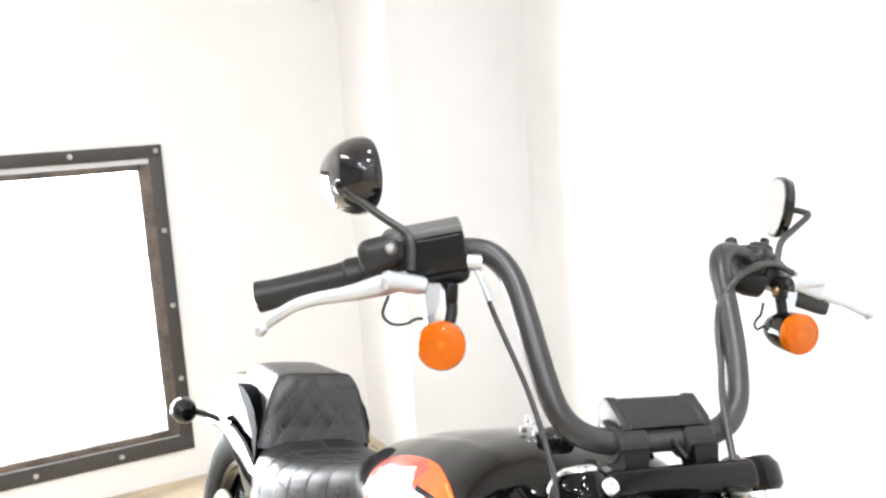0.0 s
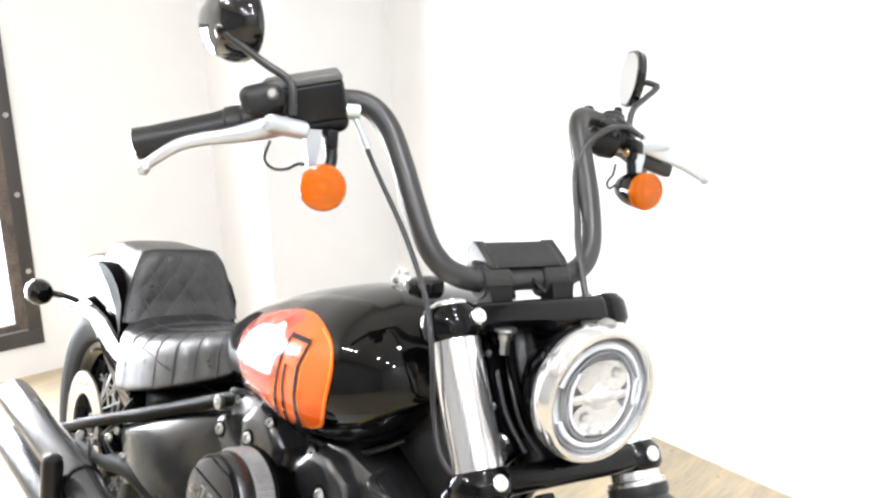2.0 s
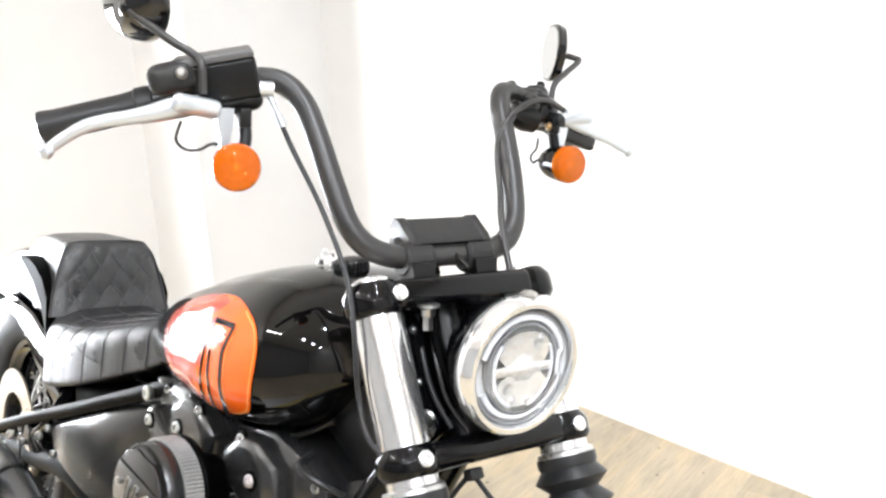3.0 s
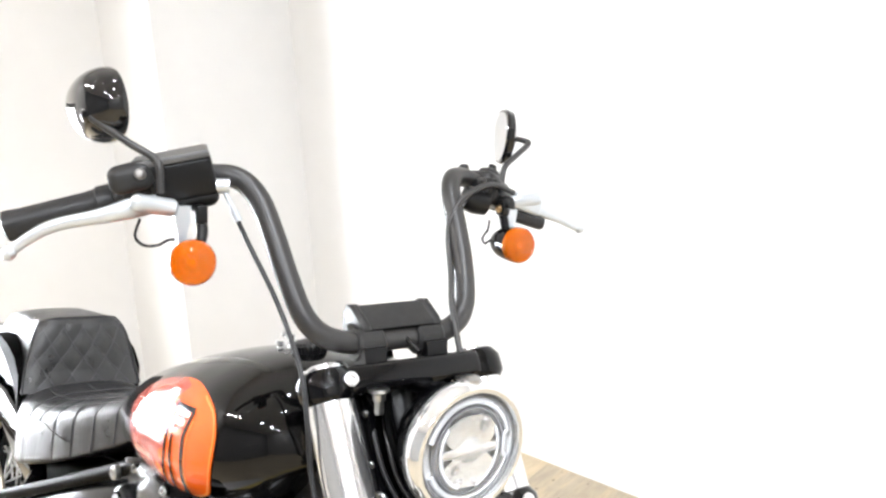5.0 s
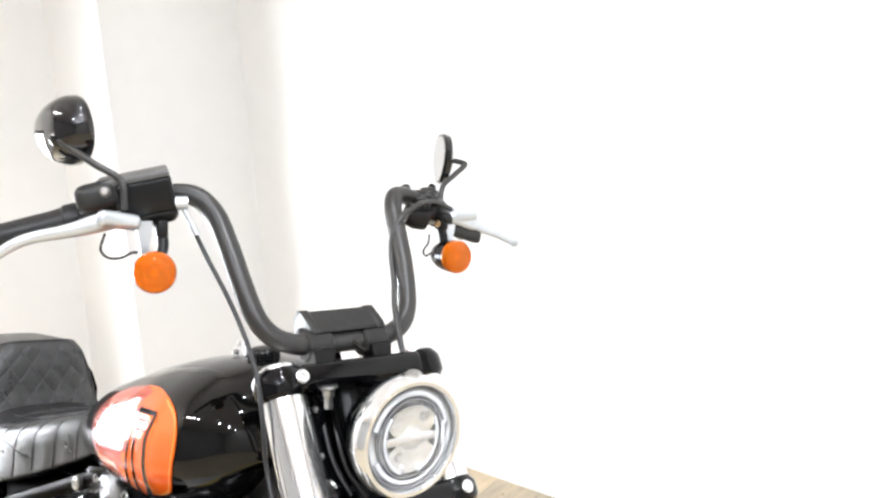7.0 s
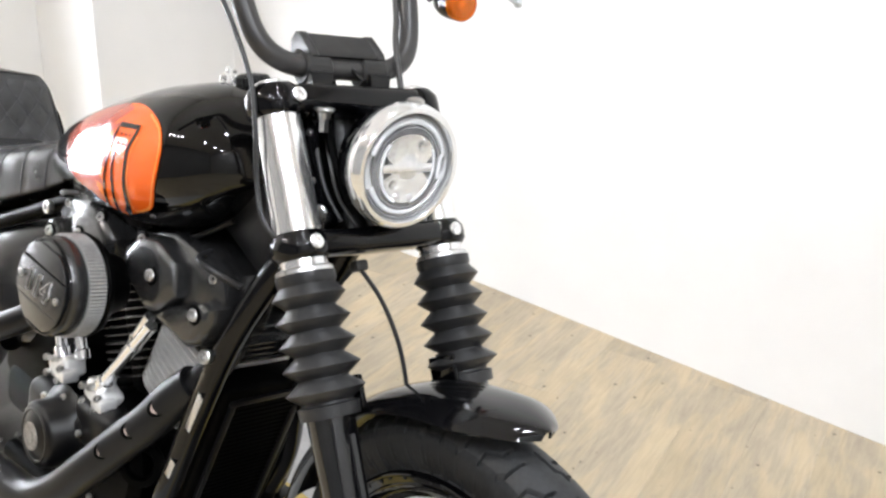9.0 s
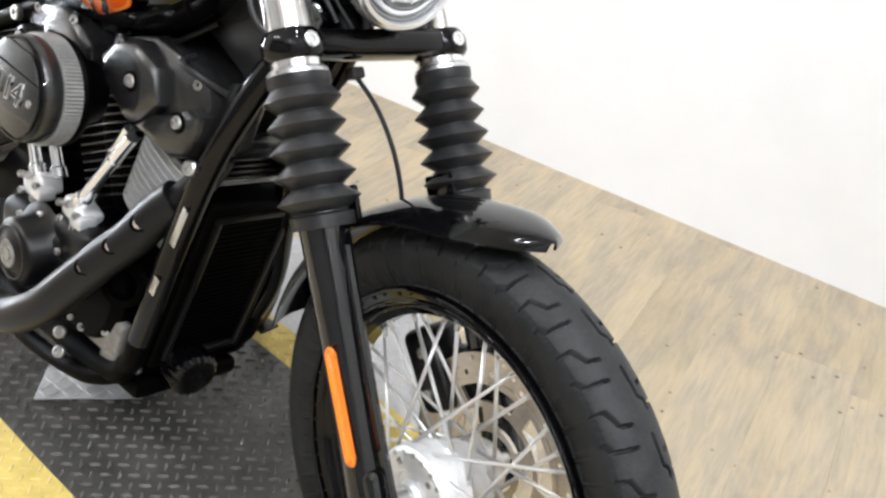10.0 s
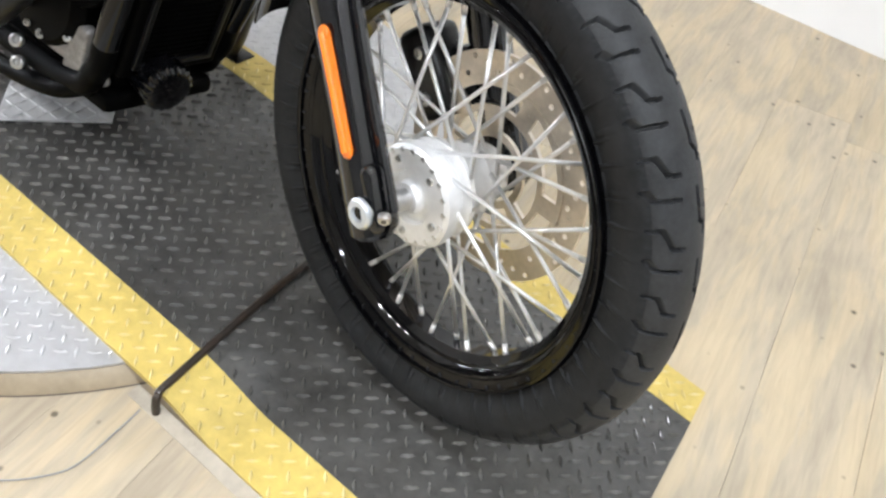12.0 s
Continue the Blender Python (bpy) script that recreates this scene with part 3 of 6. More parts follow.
for i, u in enumerate(np.arange(-0.08, 0.085, 0.0195)):
    for j, v in enumerate(np.arange(-0.068, 0.075, 0.0195)):
        q = PM @ Vector((u, v, 0.002))
        spots.append((q.x, q.y, q.z, radians(49 + (45 if (i + j) % 2 else -45))))
lozenges("treads", spots, 0.024, 0.006, 0.0016, TREAD, pad, "raised tread lozenges")

# ---- motorcycle ----
# x ahead, y to the bike's left, z up, from the front tyre's contact; it leans on its side stand, bars turned a little right
RAKE, STEER, BIKE_LEAN = 28.3, -7.5, -11.0
steer_axis = Vector((-math.sin(radians(29)), 0, math.cos(radians(29))))
steer_foot = Vector((-0.0481, 0, 0.3043))
TURNED = Matrix.Translation(steer_foot) @ Matrix.Rotation(radians(STEER), 4, steer_axis) @ Matrix.Translation(-steer_foot)
bike = thing("motorcycle", pose(0.0008, -0.0558, 0.0101, BIKE_LEAN), label="black cruiser motorcycle with orange tank panels leaning on its stand", category="motorcycle")
AXLE = Vector((0.011, 0, 0.3416))
ft = math.tan(radians(RAKE))
FORK = Vector((-math.sin(radians(RAKE)), 0, math.cos(radians(RAKE))))
FRONT = Vector((math.cos(radians(RAKE)), 0, math.sin(radians(RAKE))))
FY = 0.108


def on_fork(z, y=0.0, out=0.0):
    """The point of the fork's line at height z."""
    return Vector((-(z - 0.331) * ft, y, z)) + FRONT * out


def fpart(name, bm, material, parent=None, label="", **kw):
    """A part of the steered front end."""
    return part(name, bm, material, parent or bike, label, m=None if parent else TURNED, **kw)


def wheel_m(c, y=0.0):
    return Matrix.Translation((c[0], y, c[2])) @ Matrix.Rotation(radians(-90), 4, "X")


def tyre_mesh(R, width, bead, flange, pitch=29, grooves=True, seg=1900):
    """A tyre: rounded crown, side walls down to the bead; zigzag grooves are sunk into the tread."""
    half = width / 2
    prof = []
    for a in np.linspace(-78, 78, 125 if grooves else 25):
        t = radians(a)
        prof.append((half * math.sin(t) * 0.99, R - (1 - math.cos(t)) * half * 0.80))
    lo = prof[0][1]
    side = [(-(half * 0.970 + 0.0022 * math.sin(math.pi * min(1, 1.4 * s))) + 0.012 * s * s, lo - (lo - bead) * s) for s in (0.03, 0.25, 0.5, 0.75, 0.9)] + [(-flange, bead), (-flange + 0.012, bead - 0.006)]
    prof = [(y, r) for y, r in reversed(side)] + prof + [(-y, r) for y, r in side]
    Y = np.array([p[0] for p in prof])[None, :]
    Rr = np.array([p[1] for p in prof])[None, :].repeat(seg, 0)
    th = np.linspace(0, 2 * math.pi, seg, endpoint=False)[:, None]
    if grooves:
        P = 2 * math.pi * R / pitch
        yy = np.abs(Y) + 0 * th
        off = np.where(Y > 0, 0.5, 0.0)
        u = ((th * R / P + off) % 1.0) * P
        g = np.zeros_like(u + yy)

        def seg_d(y0, s0, y1, s1):
            best = None
            for w in (-P, 0, P):
                dy, ds = y1 - y0, s1 - s0
                q = np.clip(((yy - y0) * dy + (u + w - s0) * ds) / (dy * dy + ds * ds), 0, 1)
                d = np.hypot(yy - y0 - q * dy, u + w - s0 - q * ds)
                best = d if best is None else np.minimum(best, d)
            return best

        h = half

        def groove(lines, w):
            d = None
            for line in lines:
                for a, b in zip(line, line[1:]):
                    e = seg_d(*a, *b)
                    d = e if d is None else np.minimum(d, e)
            return np.clip((w - d) / 0.0008, 0, 1)

        g = groove(([(h * 0.915, -0.01 * P), (h * 0.76, 0.0), (h * 0.60, 0.26 * P), (h * 0.36, 0.29 * P)], [(h * 0.93, 0.44 * P), (h * 0.86, 0.57 * P), (h * 0.42, 0.61 * P)]), 0.0022)
        # a broken line runs along the crown on the far half
        g = np.maximum(g, np.where(Y > 0, groove(([(h * 0.10, 0.02 * P), (h * 0.13, 0.46 * P), (h * 0.30, 0.54 * P), (h * 0.30, 0.66 * P)],), 0.0022), 0))
        Rr = Rr - 0.0080 * g
        # fine worn sipes on the shoulder
        Rr = Rr - 0.0011 * (np.abs(((th * R / P * 7) % 1.0) - 0.5) < 0.16) * np.clip(1 - np.abs(yy - h * 0.925) / (h * 0.045), 0, 1)
    co = np.stack([Rr * np.cos(th), Rr * np.sin(th), np.broadcast_to(Y, Rr.shape)], -1).reshape(-1, 3)
    n = Rr.shape[1]
    i, j = np.meshgrid(np.arange(seg), np.arange(n - 1), indexing="ij")
    a = i * n + j
    b = ((i + 1) % seg) * n + j
    quads = np.stack([a, b, b + 1, a + 1], -1).reshape(-1, 4)
    me = bpy.data.meshes.new("tyre")
    me.from_pydata(co.tolist(), [], quads.tolist())
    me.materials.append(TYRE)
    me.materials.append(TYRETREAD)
    # tread band faces take the rubber that has the sheen in its colour
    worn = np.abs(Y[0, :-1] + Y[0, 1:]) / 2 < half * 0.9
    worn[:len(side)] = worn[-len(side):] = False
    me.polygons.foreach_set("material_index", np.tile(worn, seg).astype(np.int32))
    me.shade_smooth()
    me.set_sharp_from_angle(angle=radians(50))
    return me


def rim_mesh(flange, bead, seg=96):
    f = flange
    return lathe([(bead + 0.003, -f), (bead + 0.010, -f - 0.003), (bead + 0.011, -f), (bead - 0.004, -f + 0.008), (bead - 0.010, -f + 0.014), (bead - 0.018, -0.016), (bead - 0.020, 0.016), (bead - 0.010, f - 0.014), (bead - 0.004, f - 0.008), (bead + 0.011, f), (bead + 0.010, f + 0.003), (bead + 0.003, f),
                  (bead - 0.008, f - 0.004), (bead - 0.013, f - 0.012), (bead - 0.021, f - 0.018), (bead - 0.027, 0.012), (bead - 0.027, -0.012), (bead - 0.021, -f + 0.018), (bead - 0.013, -f + 0.012), (bead - 0.008, -f + 0.004)], seg, closed=True)


# front wheel
fw = fpart("front_wheel", join(
    lathe([(0, -0.070), (0.018, -0.070), (0.020, -0.060), (0.030, -0.058), (0.032, -0.064), (0.055, -0.064), (0.060, -0.060), (0.061, -0.055), (0.061, -0.046), (0.057, -0.043), (0.049, -0.041), (0.047, -0.034), (0.048, -0.029), (0.055, -0.027), (0.058, -0.024), (0.058, -0.018), (0.050, -0.014), (0.030, -0.011), (0.026, 0.012), (0.036, 0.018), (0.044, 0.022), (0.044, 0.034), (0.036, 0.040), (0.034, 0.060), (0, 0.060)], 64, wheel_m(AXLE)),
), MACHINED, label="bright machined aluminium hub")
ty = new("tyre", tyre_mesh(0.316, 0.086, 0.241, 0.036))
ty.parent, ty.matrix_basis = fw, wheel_m(AXLE)
ty["label"] = "black tyre with zigzag tread grooves"
rim = part("rim", rim_mesh(0.034, 0.233), GLOSS, fw, "gloss black steel rim", m=wheel_m(AXLE))
for f in (-1, 1):
    for rr, yy, th in ((0.2395, 0.0385, 0.0026), (0.2265, 0.0300, 0.0026), (0.2180, 0.0190, 0.0028)):
        part("ridge", lathe([(rr + th * math.cos(a), f * yy + th * math.sin(a)) for a in np.linspace(0, 2 * math.pi, 8, endpoint=False)], 96, None, closed=True), GLOSS, rim)


def spoke_mesh(R0, y0, R1, y1, sweep):
    """One spoke from the hub flange to its nipple at the rim, in the wheel's plane frame."""
    p = Vector((R0, 0, y0))
    q = Vector((R1 * math.cos(sweep), R1 * math.sin(sweep), y1))
    n = (q - p).normalized()
    bm = join(cyl(p - n * 0.004, q, 0.0025, seg=8), cyl(q - n * 0.014, q + n * 0.006, 0.0033, seg=8), lathe([(0, -0.003), (0.004, -0.003), (0.004, 0.001), (0, 0.002)], 8, Matrix.Translation(p)))
    me = bpy.data.meshes.new("spoke")
    bm.to_mesh(me)
    bm.free()
    me.materials.append(SPOKE)
    me.shade_smooth()
    return me


for y0, R0, sgn, ph in ((-0.050, 0.057, 1, 0.556), (-0.022, 0.055, -1, -0.056), (0.024, 0.041, 1, -0.194), (0.033, 0.041, -1, 0.194)):
    me = spoke_mesh(R0, y0, 0.208, 0.012 * (1 if y0 < 0 else -1) * 0.6, sgn * radians(52))
    for k in range(10):
        shared("spoke", me, fw, wheel_m(AXLE) @ Matrix.Rotation(2 * math.pi * (k + ph) / 10, 4, "Z"))
for k in range(5):
    a = 2 * math.pi * k / 5 + 0.3
    part("hub_bolt", bolt(wheel_m(AXLE) @ Vector((0.044 * math.cos(a), 0.044 * math.sin(a), -0.064)), (0, -1, 0), 0.0045, 0.003), STEEL, fw)


hole_me = bpy.data.meshes.new("flange_hole")
hb = lathe([(0, 0.0004), (0.0026, 0.0004), (0.0030, 0.0010), (0.0036, 0.0004), (0.0036, -0.001), (0, -0.001)], 12)
hb.to_mesh(hole_me)
hb.free()
hole_me.materials.append(ALU)
for k in range(20):
    a = 2 * math.pi * (k + 0.5) / 20
    shared("flange_hole", hole_me, fw, wheel_m(AXLE) @ Matrix.Translation((0.0535 * math.cos(a), 0.0535 * math.sin(a), -0.064)) @ Matrix.Rotation(math.pi, 4, "X"))


def disc_plate(R, r, holes, thickness):
    outl = [circle2d(R, 72), circle2d(r, 72)]
    for rad, n, d, ph in holes:
        for k in range(n):
            a = 2 * math.pi * k / n + ph
            outl.append(circle2d(d / 2, 10, rad * math.cos(a), rad * math.sin(a)))
    return plate(outl, thickness)


brake = part("brake_disc", disc_plate(0.141, 0.108, [(0.134, 15, 0.007, 0), (0.125, 15, 0.007, 0.14), (0.116, 15, 0.007, 0.28)], 0.005), DISC, fw, "drilled steel brake disc", m=wheel_m(AXLE, 0.072))
outl = [circle2d(0.109, 72), circle2d(0.040, 40)]
for k in range(5):
    for r0, r1, turn_by, t0, t1 in ((0.079, 0.101, 0.0, 0.12, 1.137), (0.049, 0.071, 0.63, 0.16, 1.10)):
        a0 = 2 * math.pi * k / 5 + turn_by
        outl.append([(r1 * math.cos(a0 + t), r1 * math.sin(a0 + t)) for t in np.linspace(t0, t1, 12)] + [(r0 * math.cos(a0 + t), r0 * math.sin(a0 + t)) for t in np.linspace(t1 - 0.03, t0 + 0.03, 10)])
part("disc_carrier", plate(outl, 0.005), DISC, fw, "steel disc carrier with long curved slots", m=wheel_m(AXLE, 0.070))

# fork legs, boots, tubes
for s in (-1, 1):
    y = s * FY
    b0, b1 = on_fork(0.305, y), on_fork(0.660, y)
    leg = fpart("fork_leg", join(
        lathe([(0, 0), (0.020, 0), (0.026, 0.006), (0.027, 0.05), (0.0255, 0.12), (0.027, 0.26), (0.029, 0.36), (0.029, (b1 - b0).length), (0, (b1 - b0).length)], 32, aim(b0, FORK)),
        box(0.038, 0.036, 0.080, 0.012, 3, m=aim(on_fork(0.345, y, 0.014), FORK)),
        tube([on_fork(0.33, y * 0.93, 0.030), on_fork(0.45, y * 0.93, 0.026), on_fork(0.60, y * 0.93, 0.026)], 0.0065, 8),
    ), LACQUER, label="gloss black lower fork leg")
    part("axle_nut", join(lathe([(0, 0), (0.017, 0), (0.0175, 0.004), (0.015, 0.007), (0.009, 0.007), (0.008, 0.001), (0, 0.001)], 28, aim((AXLE.x, y + s * 0.022, AXLE.z), (0, s, 0)))), POLISH, leg, "bright axle end")
    part("pinch_bolt", bolt(on_fork(0.330, y + s * 0.010, 0.036), (0.7, s * 0.6, -0.2), 0.007, 0.008), STEEL, leg)
    if s < 0:
        A, B = on_fork(0.394, y - 0.031, 0.020), on_fork(0.500, y - 0.031, 0.016)
        part("reflector", join(
            tube([A, B], [0.0076, 0.0076], 14, 1, flat=0.5), lathe([(0, -0.0036), (0.0062, -0.0026), (0.0076, 0), (0.0062, 0.0026), (0, 0.0036)], 14, aim(A, (0, -1, 0))), lathe([(0, -0.0036), (0.0062, -0.0026), (0.0076, 0), (0.0062, 0.0026), (0, 0.0036)], 14, aim(B, (0, -1, 0)))), REFLECT, leg, "long amber side reflector")
    # pleated boot
    p0, p1 = on_fork(0.620, y), on_fork(0.770, y)
    H = (p1 - p0).length
    prof = [(0, 0), (0.036, 0), (0.037, 0.014)]
    for k in range(5):
        t0 = 0.016 + (H - 0.030) * k / 5
        st = (H - 0.030) / 5
        rm = 0.0475 - 0.0009 * k
        prof += [(0.0305, t0 + st * 0.02), (0.0300, t0 + st * 0.08), (rm - 0.0006, t0 + st * 0.50), (rm, t0 + st * 0.54), (rm - 0.0006, t0 + st * 0.58)]
    prof += [(0.034, H - 0.014), (0.036, H - 0.010), (0.036, H), (0, H)]
    fpart("fork_boot", lathe(prof, 40, aim(p0, FORK)), RUBBER, label="pleated black rubber fork boot")
    fpart("boot_clamp", cyl(on_fork(0.767, y), on_fork(0.776, y), 0.0345, seg=36, bevel=0.002), ALU, label="bright clamp ring")
    fpart("fork_tube", cyl(on_fork(0.775, y), on_fork(0.965, y), 0.0292, seg=48), CHROME, label="chrome upper fork tube")
    # headlamp side bracket tube behind the leg
    fpart("fork_cover", tube([on_fork(0.83, y * 0.62, -0.022), on_fork(0.90, y * 0.62, -0.022), on_fork(0.95, y * 0.62, -0.022)], 0.011, 10, 4), SATIN)

# triple clamps
for z, nm, h in ((0.956, "upper_clamp", 0.038), (0.799, "lower_clamp", 0.034)):
    bm = box(2 * FY - 0.02, 0.052, h * 0.92, 0.012, 4, m=aim(on_fork(z, 0, 0.012 if z > 0.9 else 0.006), FORK))
    for s in (-1, 1):
        bm = join(bm, lathe([(0, -h / 2), (0.031, -h / 2), (0.036, -h / 2 + 0.006), (0.0365, 0.0), (0.036, h / 2 - 0.010), (0.029, h / 2), (0.0, h / 2)], 36, aim(on_fork(z, s * FY), FORK)))
    clamp = fpart(nm, bm, GLOSS, label="gloss black fork clamp")
    for s in ((-1,) if z > 0.9 else (-1, 1)):
        part("bolt", bolt(on_fork(z, s * (FY - (0.013 if z > 0.9 else 0.000)), 0.036), FRONT, 0.0090, 0.005), CHROME, clamp, "chrome clamp bolt")
    for s in (-1, 1):
        if z > 0.9:
            part("cap", lathe([(0, 0), (0.024, 0), (0.024, 0.004), (0.017, 0.008), (0, 0.009)], 28, aim(on_fork(z, s * FY) + FORK * h / 2, FORK)), CHROME, clamp, "bright fork cap")
# steering stem and wiring behind the headlamp
fpart("steering_stem", cyl(on_fork(0.80, 0, -0.035), on_fork(0.97, 0, -0.035), 0.030, seg=28), SATIN)
fpart("wiring_tray", join(box(0.150, 0.03, 0.120, 0.006, m=aim(on_fork(0.89, 0, -0.028), FORK)), tube([on_fork(0.955, -0.03, 0.0), on_fork(0.90, -0.045, 0.012), on_fork(0.84, -0.035, 0.01)], 0.006, 8), tube([on_fork(0.955, 0.02, 0.0), on_fork(0.90, 0.05, 0.008), on_fork(0.84, 0.045, 0.01)], 0.006, 8)), DARK, label="black tray with cables")

# headlamp
HC = Vector((-0.199, 0, 0.905))
HD = Vector((1, 0, -0.05)).normalized()
HM = aim(HC, HD)
lamp = fpart("headlamp", lathe([(0, -0.085), (0.030, -0.083), (0.052, -0.072), (0.067, -0.045), (0.073, -0.026), (0.0735, -0.020), (0.066, -0.020), (0.064, -0.034), (0, -0.036)], 64, HM), GLOSS, label="gloss black headlamp bowl")
part("bezel", lathe([(0.0725, -0.026), (0.0765, -0.022), (0.0785, -0.010), (0.0770, -0.001), (0.0730, 0.004), (0.068, 0.004), (0.0645, -0.003), (0.064, -0.010), (0.0705, -0.024)], 96, HM, closed=True), BEZEL, lamp, "broad chrome bezel")
part("reflector", lathe([(0.064, -0.006), (0.0615, -0.009), (0.0500, -0.014), (0.044, -0.022), (0.030, -0.028), (0, -0.030)], 72, HM), LAMPREF, lamp, "pale silver lamp insert")
part("ring", lathe([(0.0615, -0.0035), (0.0640, -0.002), (0.0640, -0.008), (0.0615, -0.009)], 72, HM, closed=True), GUNMETAL, lamp, "dark grey ring")


def lamp_arc(rx, ry, a0, a1, z, n=24):
    return [(rx * math.cos(radians(a)), ry * math.sin(radians(a)), z) for a in np.linspace(a0, a1, n)]


for a0, a1 in ((14, 164), (204, 346)):
    part("light_bar", moved(tube(lamp_arc(0.0545, 0.0560, a0, a1, -0.006), 0.0040, 10, 1), HM), LED, lamp, "pale curved light bar")
part("light_bracket", moved(tube([(0.0529, 0.0135, -0.006), (0.0475, 0.0115, -0.006), (0.0470, 0.0, -0.006), (0.0475, -0.0115, -0.006), (0.0529, -0.0135, -0.006)], 0.0036, 10, 5), HM), LED, lamp, "pale notch of the light bar")
part("inner_ring", moved(loft([lamp_arc(rx, ry, 0, 352.5, z, 48) for rx, ry, z in ((0.0490, 0.0510, -0.012), (0.0470, 0.0495, -0.005), (0.0440, 0.0480, -0.005), (0.0430, 0.0470, -0.016))], caps=False), HM), GUNMETAL, lamp, "grey oval ring")
part("inner_bar", moved(join(tube(lamp_arc(0.0385, 0.0435, -75, 32, -0.008), 0.0026, 10, 1), tube(lamp_arc(0.0385, 0.0435, 140, 250, -0.008), 0.0026, 10, 1)), HM), LED, lamp, "pale inner light guide")
for v in (0.0195, -0.0215):
    bowl = part("bowl", moved(loft([[(0.0335 * k * math.cos(t), v + 0.0205 * k * math.sin(t), z) for t in np.linspace(0, 2 * math.pi, 40, endpoint=False)] for k, z in ((1.0, -0.008), (0.97, -0.009), (0.88, -0.017), (0.68, -0.024), (0.40, -0.028), (0.05, -0.029))]), HM), LAMPMIRROR, lamp, "bright silvered reflector bowl")
    part("emitter", lathe([(0, 0), (0.0046, 0), (0.0046, 0.005), (0.003, 0.008), (0, 0.0085)], 16, HM @ Matrix.Translation((0.006 if v > 0 else -0.004, v, -0.028))), LED, bowl)
wing = [(-0.036, 0.002), (-0.016, 0.005), (-0.006, 0.015), (0.005, 0.015), (0.012, 0.006), (0.036, 0.004), (0.036, -0.003), (0.014, -0.006), (0.008, -0.012), (-0.008, -0.012), (-0.016, -0.005), (-0.036, -0.005)]
part("divider", plate([wing], 0.007, HM @ pose(0, 0, -0.011), 0.0015), LAMPMIRROR, lamp, "pale winged divider between the bowls")
for u, v, rr in ((0.017, 0.026, 0.0105), (-0.019, -0.020, 0.0090)):
    part("lens", lathe([(rr, -0.016), (rr * 0.92, -0.011), (rr * 0.6, -0.0075), (0, -0.006), (0, -0.016)], 28, HM @ Matrix.Translation((u, v, 0))), GLASS, lamp, "small clear projector lens")
    part("lens_rim", lathe([(rr, -0.017), (rr + 0.002, -0.016), (rr + 0.0016, -0.012), (rr, -0.012)], 28, HM @ Matrix.Translation((u, v, 0)), closed=True), GUNMETAL, lamp)
for u, v in ((0.020, 0.031), (-0.012, -0.034), (0.008, -0.036)):
    part("stud", lathe([(0, 0.004), (0.003, 0.003), (0.0042, 0), (0.0042, -0.006), (0, -0.006)], 14, HM @ Matrix.Translation((u, v, -0.008))), CHROME, lamp)
part("glass", lathe([(0.0635, -0.003), (0.05, 0.0025), (0.03, 0.005), (0, 0.006), (0, 0.004), (0.03, 0.003), (0.05, 0.0005), (0.0635, -0.005)], 72, HM), GLASS, lamp, "clear headlamp glass").visible_shadow = False
fpart("headlamp_mount", cyl(HC + Vector((-0.045, 0, 0.058)), on_fork(0.945, 0, 0.012), 0.009, seg=16, bevel=0.002), GLOSS)
fpart("mount_nut", join(lathe([(0, 0), (0.0105, 0), (0.0105, 0.005), (0.006, 0.008), (0, 0.009)], 6, Matrix.Translation((-0.205, 0.004, 0.981)))), STEEL, label="bright mounting nut")
for s in (-1, 1):
    bell = Vector((-0.296, s * 0.062, 0.960))
    fpart("lamp_bolt", join(lathe([(0, 0), (0.0125, 0), (0.0130, 0.003), (0.0085, 0.006), (0.0075, 0.014), (0, 0.014)], 24, aim(bell, (0.06, 0, -1))), cyl(bell + Vector((0.0008, 0, -0.014)), bell + Vector((0.002, 0, -0.030)), 0.0062, seg=6, bevel=0.001)), STEEL, label="bright bell-shaped bolt under the clamp")
    side_plate = [(-0.336, 0.945), (-0.306, 0.930), (-0.302, 0.885), (-0.285, 0.850), (-0.262, 0.826), (-0.270, 0.812), (-0.290, 0.814), (-0.312, 0.850), (-0.330, 0.892)]
    br = fpart("lamp_bracket", loft([[(x, s * y, z) for x, z in side_plate] for y in (0.066, 0.060)]), LACQUER, label="gloss black lamp bracket plate")
    part("bolt", lathe([(0, 0.005), (0.0085, 0.005), (0.0105, 0.003), (0.0105, 0)], 20, aim((-0.280, s * 0.0655, 0.832), (0.55, s, 0.05))), STEEL, br, "bright bolt head")
    for x, z in ((-0.318, 0.925), (-0.300, 0.868)):
        part("bolt", lathe([(0, 0.004), (0.003, 0.004), (0.0045, 0.002), (0.0045, 0)], 12, aim((x, s * 0.0655, z), (0.4, s, 0))), STEEL, br)
    fpart("wire", tube([on_fork(0.940, s * 0.055, -0.002), on_fork(0.900, s * 0.062, 0.004), on_fork(0.860, s * 0.060, 0.004), on_fork(0.822, s * 0.050, 0.010)], 0.0030, 8, 6), RUBBER)
    fpart("wire", tube([on_fork(0.930, s * 0.040, 0.000), on_fork(0.890, s * 0.050, 0.010), on_fork(0.850, s * 0.046, 0.008), on_fork(0.815, s * 0.030, 0.012)], 0.0026, 8, 6), BAR)

